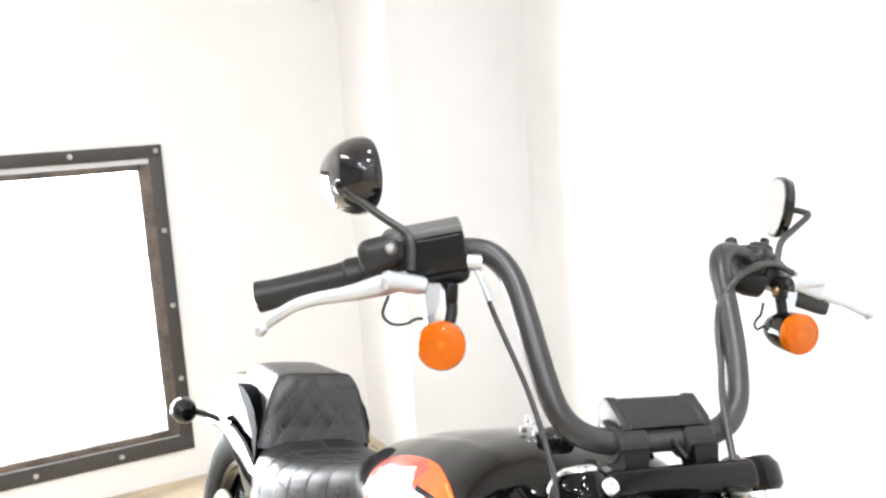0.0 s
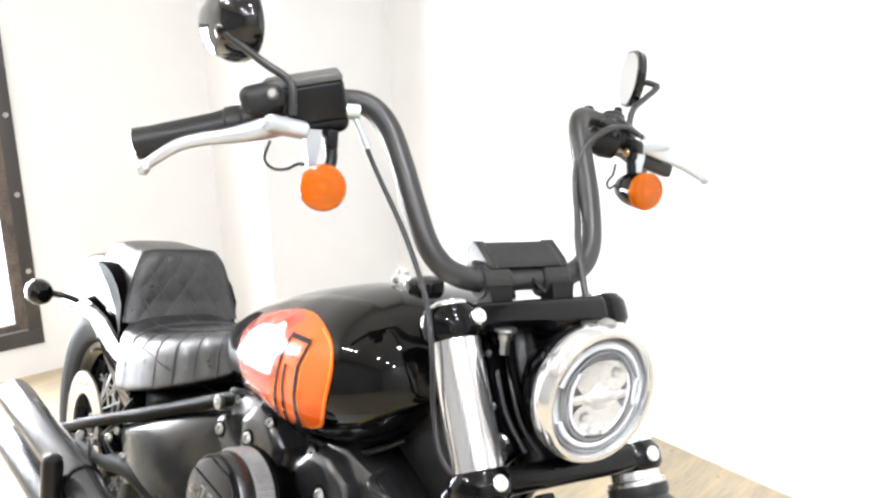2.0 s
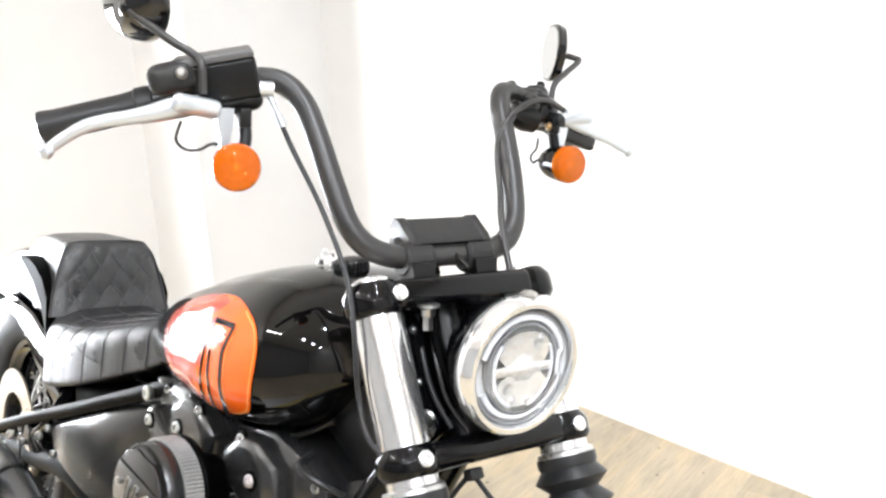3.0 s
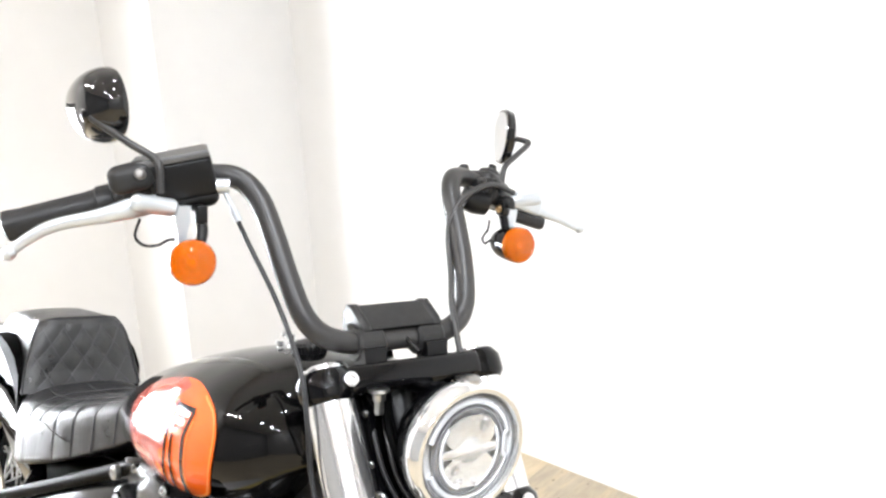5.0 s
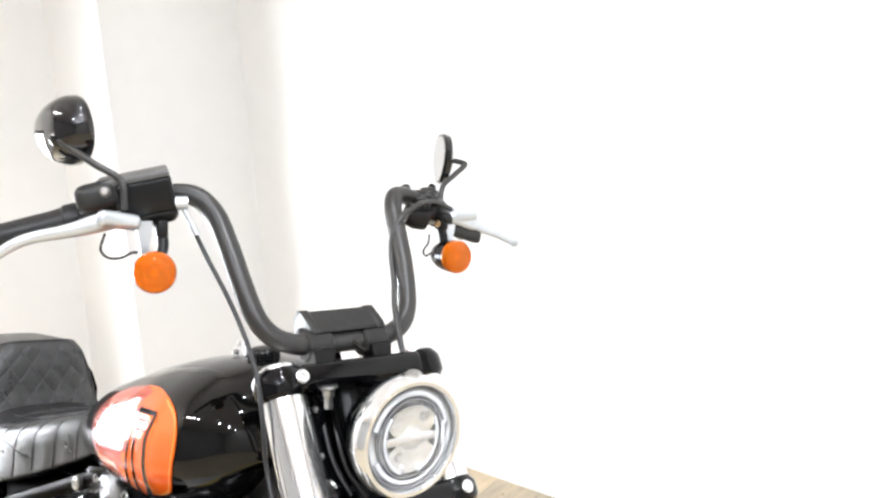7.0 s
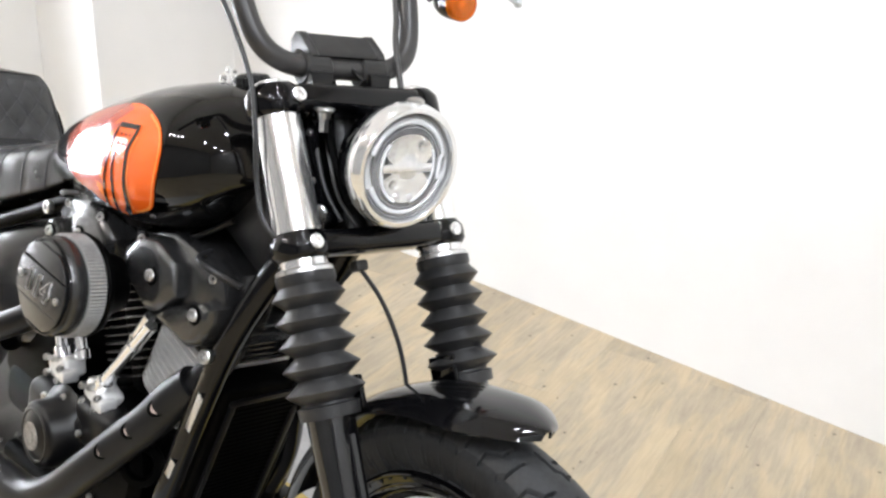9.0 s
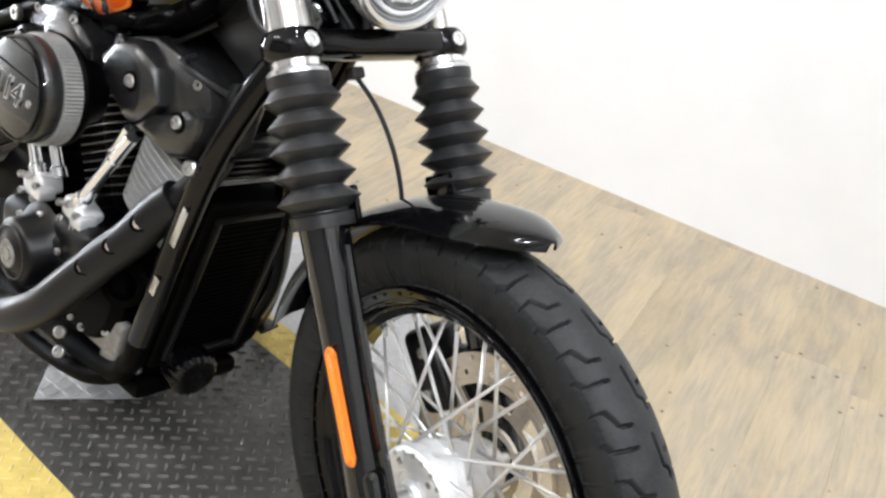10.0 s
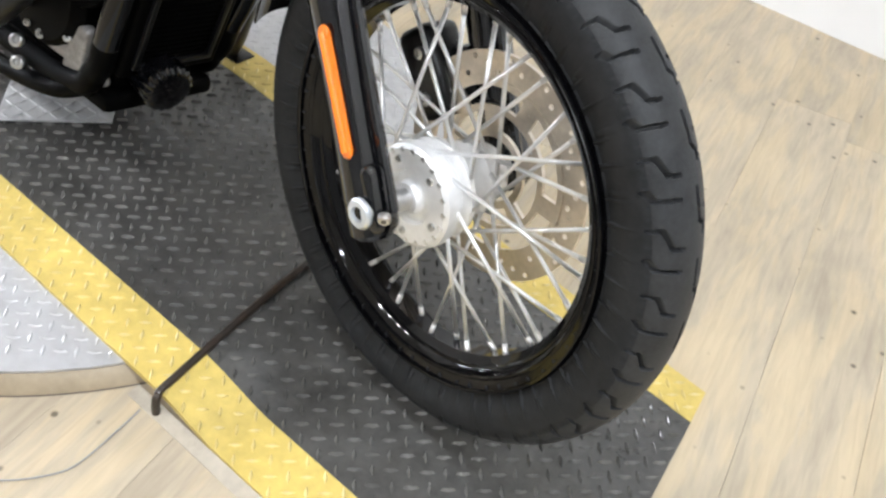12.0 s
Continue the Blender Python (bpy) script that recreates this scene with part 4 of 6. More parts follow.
# instrument riser and bars
side = [(-0.396, 1.008), (-0.398, 1.030), (-0.390, 1.0395), (-0.381, 1.041), (-0.354, 1.0235), (-0.350, 1.018), (-0.350, 1.009), (-0.356, 1.007)]
riser = fpart("instrument_clamp", loft([[(-0.372 + (x + 0.372) * k, y, 1.022 + (z - 1.022) * k) for x, z in side] for y, k in ((-0.0530, 0.90), (-0.0510, 0.99), (-0.042, 1.0), (0.050, 1.0), (0.0585, 0.99), (0.0605, 0.90))]), PLASTIC, label="black plastic instrument clamp on the risers")
for y0, y1 in ((-0.0545, -0.0415), (0.0490, 0.0625)):
    part("lid_ridge", loft([[(-0.372 + (x + 0.372) * k, y, 1.022 + (z - 1.022) * k) for x, z in side] for y, k in ((y0, 0.98), (y0 + 0.002, 1.10), (y1 - 0.002, 1.10), (y1, 0.98))]), PLASTIC, riser, "raised end of the clamp lid")
part("lid_lip", loft([[(-0.3475, y, 1.0145), (-0.3475, y, 1.0165), (-0.352, y, 1.0172), (-0.352, y, 1.0138)] for y in (-0.052, 0.059)]), DARK, riser)
for s in (-1, 1):
    part("clamp_block", join(box(0.046, 0.036, 0.034, 0.006, 3, m=pose(-0.364, s * 0.044, 0.999, 0, 20, 0)), cyl((-0.358, s * 0.062, 0.998), (-0.358, s * 0.024, 0.998), 0.0205, seg=24, bevel=0.003)), PLASTIC, riser)
    part("riser_leg", loft([[Vector(p) + Vector((dx, dy, 0)) for dx, dy in ((-w, -w), (w, -w), (w, w), (-w, w))] for p, w in (((-0.350, s * 0.045, 0.998), 0.0165), ((-0.346, s * 0.045, 0.986), 0.0150), ((-0.338, s * 0.047, 0.956), 0.0135))]), SATIN, riser)
part("display_recess", box(0.004, 0.046, 0.010, 0.002, m=pose(-0.351, 0, 1.006)), DARK, riser)
fpart("stem_nut", join(cyl(on_fork(0.985, 0, -0.035), on_fork(1.002, 0, -0.035), 0.013, seg=6), tube([(-0.352, 0.006, 1.006), (-0.340, 0.010, 0.998), (-0.322, 0.012, 0.990)], 0.003, 8)), SATIN)

BARP = [(-0.358, 0.0, 1.000), (-0.358, 0.045, 1.000), (-0.360, 0.078, 1.004), (-0.367, 0.104, 1.016), (-0.379, 0.121, 1.040), (-0.400, 0.131, 1.084), (-0.424, 0.137, 1.128), (-0.450, 0.144, 1.168), (-0.472, 0.160, 1.191), (-0.489, 0.185, 1.195), (-0.508, 0.225, 1.187), (-0.545, 0.300, 1.160), (-0.582, 0.388, 1.131)]
full = [(x, -y, z) for x, y, z in reversed(BARP[1:])] + BARP
fpart("handlebar", tube(full, 0.0138, 18, 8), BAR, label="matt black ape-hanger handlebar")
for s in (-1, 1):
    g0, g1 = Vector((-0.542, s * 0.294, 1.161)), Vector((-0.590, s * 0.400, 1.128))
    n = g1 - g0
    prof = [(0, -0.006), (0.0195, -0.006), (0.0205, 0.0), (0.0205, 0.012), (0.0185, 0.014), (0.0172, 0.030)]
    prof += [(0.0172 + 0.0003 * (k % 2), 0.03 + k * 0.004) for k in range(1, 19)] + [(0.0185, n.length - 0.006), (0.0185, n.length), (0.012, n.length + 0.003), (0, n.length + 0.003)]
    fpart("grip", lathe(prof, 28, aim(g0, n)), RUBBER, label="black rubber grip")
    # switch housing
    c = Vector((-0.524, s * 0.258, 1.174))
    hm = aim(c, n)
    lump = box(0.030, 0.024, 0.030, 0.008, 2, m=hm @ pose(0.0, 0.024, 0.012)) if s > 0 else box(0.034, 0.052, 0.034, 0.013, 4, m=Matrix.Translation((-0.486, -0.286, 1.192)) @ Matrix.Rotation(radians(-20), 4, "Z") @ Matrix.Rotation(radians(16), 4, "X"))
    sw = fpart("switch_housing", join(box(0.048, 0.052, 0.050, 0.012, 3, m=hm), lump), PLASTIC, label="black plastic switch housing")
    if s > 0:
        part("switch", box(0.010, 0.010, 0.014, 0.003, m=hm @ pose(-0.004, 0.038, 0.012)), SATIN, sw)
    else:
        part("switch", lathe([(0, 0.007), (0.004, 0.0065), (0.006, 0.004), (0.0065, 0.0), (0.0065, -0.006), (0, -0.006)], 16, aim((-0.466, -0.282, 1.197), (0.8, -0.45, 0.2))), DULL, sw)
    # lever: broad blade from the pivot to a ball tip
    line = [Vector((x, s * y, z)) for x, y, z in ((-0.452, 0.268, 1.165), (-0.449, 0.284, 1.162), (-0.449, 0.300, 1.159), (-0.452, 0.322, 1.153), (-0.455, 0.341, 1.149), (-0.460, 0.366, 1.144), (-0.463, 0.386, 1.137), (-0.469, 0.406, 1.123), (-0.472, 0.419, 1.112))]
    if s > 0:
        line = [Vector((x, y, z)) for x, y, z in ((-0.450, 0.262, 1.160), (-0.450, 0.282, 1.156), (-0.452, 0.305, 1.149), (-0.454, 0.325, 1.143), (-0.457, 0.345, 1.137), (-0.460, 0.365, 1.131), (-0.464, 0.385, 1.124), (-0.468, 0.403, 1.118), (-0.472, 0.417, 1.114))]
    lev = fpart("lever", join(
        tube(line, [0.0058, 0.0066, 0.0070, 0.0056, 0.0046, 0.0042, 0.0040, 0.0036, 0.0030], 16, 6, flat=1.7),
        lathe([(0, -0.0085), (0.0055, -0.0065), (0.0085, 0), (0.0055, 0.0065), (0, 0.0085)], 18, aim(line[-1], line[-1] - line[0]))), POLISH, label="polished brake lever" if s < 0 else "polished clutch lever")
    slope = Matrix.Translation((-0.441, s * 0.274, 1.1635)) @ Matrix.Rotation(radians(9 * s), 4, "X") @ Matrix.Rotation(radians(-8 * s), 4, "Z")
    part("pivot_cover", box(0.016, 0.056, 0.0205, 0.0078, 4, m=slope), POLISH, lev, "polished rounded pivot end")
# brake master cylinder on the right bar
MM = Matrix.Translation((-0.480, -0.228, 1.192)) @ Matrix.Rotation(radians(-20), 4, "Z") @ Matrix.Rotation(radians(13), 4, "X") @ Matrix.Rotation(radians(8), 4, "Y")
mc = fpart("brake_master_cylinder", join(box(0.044, 0.074, 0.048, 0.006, 3, m=MM), box(0.030, 0.066, 0.026, 0.012, 3, m=MM @ pose(0.006, 0.004, -0.025))), SATIN, label="black brake fluid reservoir and master cylinder")
part("cap", loft([[MM @ Vector((x * k, (y - 0.004) * k, z)) for x, y in ((-0.0235, -0.046), (0.0, -0.050), (0.0235, -0.044), (0.0240, 0.040), (-0.0235, 0.040))] for z, k in ((0.0235, 0.98), (0.0250, 1.0), (0.0290, 1.0), (0.0315, 0.93))]), LID, mc, "matt grey-black reservoir lid")
# clutch perch on the left bar
CM = Matrix.Translation((-0.472, 0.232, 1.172)) @ Matrix.Rotation(radians(22), 4, "Z") @ Matrix.Rotation(radians(-14), 4, "X")
cp = fpart("clutch_perch", join(box(0.040, 0.050, 0.040, 0.010, 3, m=CM), box(0.030, 0.060, 0.018, 0.006, 2, m=CM @ pose(0.024, 0.020, -0.012)), cyl(CM @ Vector((0.0, -0.034, 0.0)), CM @ Vector((0, -0.010, 0)), 0.016, seg=18)), SATIN, label="black clutch lever perch")
part("cover", box(0.016, 0.054, 0.026, 0.006, 3, m=Matrix.Translation((-0.444, 0.279, 1.1575)) @ Matrix.Rotation(radians(-17), 4, "X")), POLISH, cp, "bright perch cover")
part("lower_plate", box(0.020, 0.066, 0.020, 0.006, 3, m=Matrix.Translation((-0.452, 0.286, 1.1345)) @ Matrix.Rotation(radians(-15), 4, "X")), PLASTIC, cp, "black plate under the lever")
part("knuckle", join(lathe([(0, -0.020), (0.017, -0.018), (0.020, 0), (0.017, 0.018), (0, 0.020)], 20, aim((-0.462, 0.196, 1.162), (0.3, 1, -0.3))), lathe([(0, -0.012), (0.010, -0.011), (0.012, 0), (0.010, 0.011), (0, 0.012)], 16, aim((-0.460, 0.214, 1.180), (0.2, 1, -0.3)))), SATIN, cp, "rounded black clamp knuckle")
fpart("bar_stub", cyl((-0.535, 0.232, 1.185), (-0.552, 0.240, 1.208), 0.0085, seg=14, bevel=0.002), PLASTIC)

# mirrors
for s in (-1, 1):
    b0 = Vector((-0.487, s * 0.256, 1.185))
    if s < 0:
        line = [Vector((-0.452, -0.263, 1.176)), Vector((-0.454, -0.264, 1.206)), Vector((-0.464, -0.269, 1.217)), Vector((-0.478, -0.290, 1.231)), Vector((-0.490, -0.318, 1.252)), Vector((-0.497, -0.327, 1.260)), Vector((-0.510, -0.324, 1.266))]
        c, nrm = Vector((-0.536, -0.303, 1.272)), Vector((-0.03, 0.99, 0.12))
    else:
        line = [Vector((-0.480, 0.258, 1.176)), Vector((-0.488, 0.269, 1.208)), Vector((-0.500, 0.300, 1.226)), Vector((-0.513, 0.336, 1.245)), Vector((-0.520, 0.334, 1.250)), Vector((-0.527, 0.312, 1.254))]
        c, nrm = Vector((-0.527, 0.302, 1.255)), Vector((-0.43, -0.89, 0.05))
    mr = fpart("mirror", tube(line, 0.0046, 10, 6), BAR, label="black handlebar mirror on a bent stem")
    if s < 0:
        part("ball_socket", lathe([(0, -0.010), (0.007, -0.008), (0.0105, -0.001), (0.009, 0.006), (0.005, 0.009), (0, 0.010)], 20, aim((-0.503, -0.327, 1.262), (0.42, -0.88, -0.14))), LACQUER, mr)
    k9 = 1.45 if s < 0 else 1.0
    mm = aim(c, nrm, (0, 0, 1)) @ Matrix.Diagonal((k9, 1, 1, 1)) @ Matrix.Rotation(radians(-22 if s < 0 else 0), 4, "Z")
    rings = []
    deep = ((0.05, -0.036), (0.25, -0.0354), (0.45, -0.0338), (0.63, -0.0302), (0.78, -0.0245), (0.90, -0.0160), (0.97, -0.007), (1.0, 0.004), (0.96, 0.009), (0.90, 0.009))
    for k, z in deep if s < 0 else ((0.05, -0.0135), (0.35, -0.0126), (0.62, -0.0099), (0.82, -0.0059), (0.95, -0.003), (1.0, 0.006), (0.96, 0.009), (0.90, 0.009)):
        rings.append([mm @ Vector((0.047 * k * math.copysign(abs(math.cos(a)) ** 0.85, math.cos(a)) * (1 + 0.12 * math.sin(a)), 0.043 * k * math.copysign(abs(math.sin(a)) ** 0.9, math.sin(a)), z)) for a in np.linspace(0, 2 * math.pi, 36, endpoint=False)])
    part("shell", loft(rings), LACQUER, mr, "gloss black mirror shell")
    part("glass", loft([[mm @ Vector((0.047 * 0.89 * math.copysign(abs(math.cos(a)) ** 0.85, math.cos(a)) * (1 + 0.12 * math.sin(a)), 0.043 * 0.89 * math.copysign(abs(math.sin(a)) ** 0.9, math.sin(a)), z)) for a in np.linspace(0, 2 * math.pi, 36, endpoint=False)] for z in (0.008, 0.0102)]), MIRROR, mr, "mirror glass")

# front turn signals
for s in (-1, 1):
    c = Vector((-0.413, s * 0.240, 1.101))
    d = Vector((0.91, -0.41, 0.02)).normalized() if s < 0 else Vector((1, -0.05, 0.0)).normalized()
    sm = aim(c, d) @ Matrix.Scale(0.89, 4)
    ts = fpart("turn_signal", lathe([(0, -0.062), (0.010, -0.061), (0.020, -0.052), (0.026, -0.036), (0.0285, -0.018), (0.029, -0.006), (0, -0.006)], 40, sm), GLOSS, label="black bullet turn signal with amber lens")
    part("reflector", lathe([(0.0283, -0.004), (0.0270, -0.010), (0.0225, -0.020), (0.0140, -0.028), (0, -0.031)], 40, sm), AMBERDEEP, ts, "dimpled amber reflector bowl")
    part("bulb", lathe([(0.0, -0.004), (0.004, -0.005), (0.0065, -0.010), (0.006, -0.020), (0.004, -0.030), (0, -0.030)], 20, sm), AMBERDEEP, ts, "small bulb")
    lens = part("lens", lathe([(0.0288, -0.006), (0.0294, 0.004), (0.0272, 0.0082), (0.0240, 0.0094), (0.0228, 0.0080), (0.0140, 0.0104), (0.0125, 0.0092), (0, 0.0105), (0, 0.0082), (0.0125, 0.0070), (0.0228, 0.0058), (0.0262, 0.0050), (0.0270, -0.005)], 56, sm), AMBER, ts, "ribbed amber plastic lens")
    lens.visible_shadow = False
    sy = 0.219 if s < 0 else 0.236
    part("stalk", join(tube([c - d * 0.030, c - d * 0.030 + Vector((-0.004, -s * (0.24 - sy) * 0.5, 0.03)), Vector((-0.452, s * sy, 1.156))], 0.0068, 10), box(0.018, 0.014, 0.022, 0.003, m=pose(-0.447, s * sy, 1.152))), SATIN, ts)
    part("bracket", loft([[(-0.446 + dx, s * (0.242 if s < 0 else 0.250) + dy * w, z) for dx, dy in ((-0.005, -1), (0.005, -1), (0.005, 1), (-0.005, 1))] for z, w in ((1.118, 0.0045), (1.128, 0.0050), (1.142, 0.0085), (1.162, 0.0100))]), POLISH, ts, "bright mounting bracket")
    if s < 0:
        lead = [c - d * 0.045 + Vector((0, 0, 0.012)), (-0.458, -0.248, 1.122), (-0.466, -0.262, 1.115), (-0.470, -0.277, 1.115), (-0.470, -0.287, 1.126), (-0.468, -0.282, 1.146)]
    else:
        lead = [c - d * 0.045 + Vector((0, 0, 0.010)), (-0.460, 0.224, 1.103), (-0.460, 0.216, 1.099), (-0.460, 0.2105, 1.106), (-0.460, 0.2145, 1.113), (-0.460, 0.220, 1.119), (-0.459, 0.2215, 1.134)]
    part("lead", tube(lead, 0.0017, 8, 6), RUBBER, ts)

# cables
fpart("brake_line", join(tube([(-0.448, -0.178, 1.155), (-0.434, -0.165, 1.118), (-0.383, -0.150, 1.052), (-0.336, -0.143, 0.985), (-0.312, -0.145, 0.930), (-0.299, -0.145, 0.866), (-0.270, -0.142, 0.818), (-0.235, -0.10, 0.79)], 0.0030, 10)), RUBBER, label="black brake line")
fpart("line_fitting", join(lathe([(0, -0.008), (0.009, -0.008), (0.009, 0.008), (0, 0.008)], 16, aim((-0.456, -0.189, 1.184), (0.3, 1, 0))), cyl((-0.456, -0.189, 1.184), (-0.444, -0.174, 1.146), 0.0032, seg=12), cyl((-0.447, -0.178, 1.156), (-0.443, -0.173, 1.143), 0.0048, seg=10)), POLISH, label="bright banjo fitting")
fpart("clutch_cable", tube([(-0.448, 0.255, 1.174), (-0.440, 0.215, 1.186), (-0.434, 0.180, 1.182), (-0.430, 0.146, 1.164), (-0.426, 0.126, 1.138), (-0.420, 0.120, 1.108), (-0.395, 0.108, 1.070), (-0.360, 0.086, 1.033), (-0.318, 0.074, 0.972), (-0.280, 0.066, 0.930), (-0.262, 0.050, 0.900)], 0.0042, 10), BAR, label="grey sheathed clutch cable")
fpart("cable_adjuster", cyl((-0.452, 0.262, 1.160), (-0.446, 0.225, 1.150), 0.008, 0.006, seg=14, bevel=0.002), BRASS, label="brass cable adjuster")
fpart("brake_hose", join(tube([on_fork(0.778, -0.018, -0.02), on_fork(0.735, -0.006, 0.0), on_fork(0.69, 0.008, 0.0), on_fork(0.650, 0.018, -0.010), on_fork(0.612, 0.024, -0.024)], 0.0030, 8), tube([on_fork(0.775, -0.02, -0.02), on_fork(0.75, -0.04, -0.05), on_fork(0.70, -0.06, -0.09)], 0.0032, 8), box(0.018, 0.018, 0.014, 0.003, m=aim(on_fork(0.774, -0.018, -0.015), FORK))), RUBBER, label="black brake hoses below the clamp")

# front fender: a short arched blade with turned edges and a pointed tip
rows = []
for a in np.linspace(78.6, 167, 44):
    t = radians(a)
    e = (a - 78.6) / 88.4
    w = 0.073 * min(1.0, 0.10 + (e / 0.13) ** 0.55 * 0.90) if e < 0.13 else 0.073
    row = []
    for v in np.linspace(-1, 1, 17):
        r = 0.350 - 0.018 * e + 0.005 * max(0.0, 1 - e / 0.3) ** 2 - (0.022 - 0.009 * max(0.0, 1 - e / 0.2)) * abs(v) ** 2.6
        row.append((AXLE.x + r * math.cos(t), v * w, AXLE.z + r * math.sin(t)))
    rows.append(row)
fen = fpart("front_fender", thick(sheet(rows), 0.003), FENDER, label="gloss black front fender")
for s in (-1, 1):
    part("fender_bracket", join(box(0.008, 0.050, 0.040, 0.003, m=aim(on_fork(0.640, s * 0.074, 0.0), FORK)), bolt(on_fork(0.645, s * 0.08, 0.01), (0, s, 0)), bolt(on_fork(0.655, s * 0.08, -0.015), (0, s, 0))), GLOSS, fen)
# brake caliper on the left leg
cal = fpart("brake_caliper", join(box(0.060, 0.060, 0.115, 0.014, 3, m=Matrix.Translation((-0.118, 0.082, 0.405)) @ Matrix.Rotation(radians(-40), 4, "Y")), box(0.035, 0.030, 0.080, 0.008, 2, m=Matrix.Translation((-0.075, 0.092, 0.415)) @ Matrix.Rotation(radians(-30), 4, "Y"))), SATIN, label="black brake caliper")
for x, z in ((-0.125, 0.43), (-0.10, 0.38)):
    part("bolt", bolt((x, 0.052, z), (0, -1, 0), 0.008), STEEL, cal)
fpart("axle", cyl((AXLE.x, -FY - 0.02, AXLE.z), (AXLE.x, FY + 0.02, AXLE.z), 0.0125, seg=20), STEEL)

# ---- tank ----
TANK_W = [(-1.06, 0.030), (-1.03, 0.060), (-0.97, 0.092), (-0.88, 0.128), (-0.76, 0.160), (-0.64, 0.182), (-0.54, 0.190), (-0.47, 0.182), (-0.425, 0.150), (-0.40, 0.110), (-0.385, 0.05)]
TANK_T = [(-1.08, 0.735), (-1.05, 0.760), (-0.98, 0.808), (-0.88, 0.856), (-0.76, 0.900), (-0.64, 0.936), (-0.54, 0.955), (-0.47, 0.955), (-0.425, 0.938), (-0.40, 0.905), (-0.385, 0.865)]
TANK_B = [(-1.06, 0.715), (-1.03, 0.708), (-0.97, 0.700), (-0.88, 0.698), (-0.76, 0.697), (-0.64, 0.706), (-0.54, 0.724), (-0.47, 0.752), (-0.425, 0.790), (-0.40, 0.815), (-0.385, 0.840)]


def soft_interp(x, table, r=0.03):
    return sum(interp(x + d, table) for d in np.linspace(-r, r, 7)) / 7


def tank_dims(x):
    w, t, b = soft_interp(x, TANK_W, 0.02), soft_interp(x, TANK_T), soft_interp(x, TANK_B)
    c = b + 0.42 * (t - b)
    return w, c, t - c, c - b


def tank_side(x, z, out=0.0):
    """The point of the tank's right flank at (x, z), pushed outwards."""
    w, c, up, dn = tank_dims(x)
    q = (z - c) / (up if z > c else dn)
    n = 2.3
    y = w * max(0.0, 1 - min(1, abs(q)) ** n) ** (1 / n)
    nz = math.copysign(abs(q) ** (n - 1), q) / (up if z > c else dn)
    ny = (y / w) ** (n - 1) / w if y > 0 else 0.001
    k = math.hypot(nz, ny)
    return Vector((x, -(y + out * ny / k), z + out * nz / k))


rings = []
for x in [-1.06, -1.05] + list(np.arange(-1.03, -0.40, 0.015)) + [-0.40, -0.392, -0.386]:
    w, c, up, dn = tank_dims(x)
    ring = []
    for k in range(56):
        a = 2 * math.pi * k / 56
        cs, sn = math.cos(a), math.sin(a)
        ring.append((x, w * math.copysign(abs(cs) ** (2 / 2.3), cs), c + (up if sn > 0 else dn) * math.copysign(abs(sn) ** (2 / 2.3), sn)))
    rings.append(ring)
tank = part("fuel_tank", loft(rings), TANKBLACK, bike, "gloss black teardrop fuel tank")


def flank(pts, out):
    """Points on the right flank, given as x and z."""
    return [tank_side(x, z, out) for x, z in pts]


def smooth2d(pts, n=6):
    """A closed smooth outline through (x, z) points."""
    P = [Vector((x, z)) for x, z in pts]
    line = []
    for i in range(len(P)):
        a, b, c, d = (P[(i + k) % len(P)] for k in (-1, 0, 1, 2))
        for k in range(n):
            t = k / n
            line.append(tuple(0.5 * (2 * b + (c - a) * t + (2 * a - 5 * b + 4 * c - d) * t * t + (3 * b - a - 3 * c + d) * t ** 3)))
    return line


def panel_skin(outline, centre, out, rings=12):
    """A painted field laid on the flank, filled from its centre to its outline."""
    cx, cz = centre
    rows = [flank([(cx + (x - cx) * r, cz + (z - cz) * r) for x, z in outline + outline[:1]], out) for r in np.linspace(0.02, 1, rings)]
    bm = sheet(rows)
    bmesh.ops.remove_doubles(bm, verts=bm.verts, dist=1e-7)
    bmesh.ops.recalc_face_normals(bm, faces=bm.faces)
    if sum(f.normal.y for f in bm.faces) > 0:
        bmesh.ops.reverse_faces(bm, faces=bm.faces)
    return bm


PANEL = smooth2d([(-0.481, 0.842), (-0.484, 0.868), (-0.503, 0.888), (-0.540, 0.900), (-0.590, 0.903), (-0.640, 0.897), (-0.690, 0.885), (-0.740, 0.870), (-0.785, 0.850), (-0.812, 0.825), (-0.806, 0.797), (-0.775, 0.777), (-0.730, 0.767), (-0.685, 0.763), (-0.645, 0.759), (-0.622, 0.751), (-0.600, 0.748), (-0.572, 0.756), (-0.540, 0.766), (-0.510, 0.780), (-0.4887, 0.8087)])
part("side_panel", panel_skin(PANEL, (-0.63, 0.825), 0.0012, 16), ORANGE, tank, "bright orange painted tank panel")
rear_field = [(x, z) for x, z in PANEL if x < -0.634] + [(-0.626, 0.758), (-0.614, 0.784), (-0.607, 0.817), (-0.604, 0.845), (-0.603, 0.875), (-0.606, 0.895)]
rear_field.sort(key=lambda q: math.atan2(q[1] - 0.82, q[0] + 0.70))
part("rear_field", panel_skin(rear_field, (-0.70, 0.82), 0.0017, 14), DARKORANGE, tank, "burnt orange rear field of the panel")


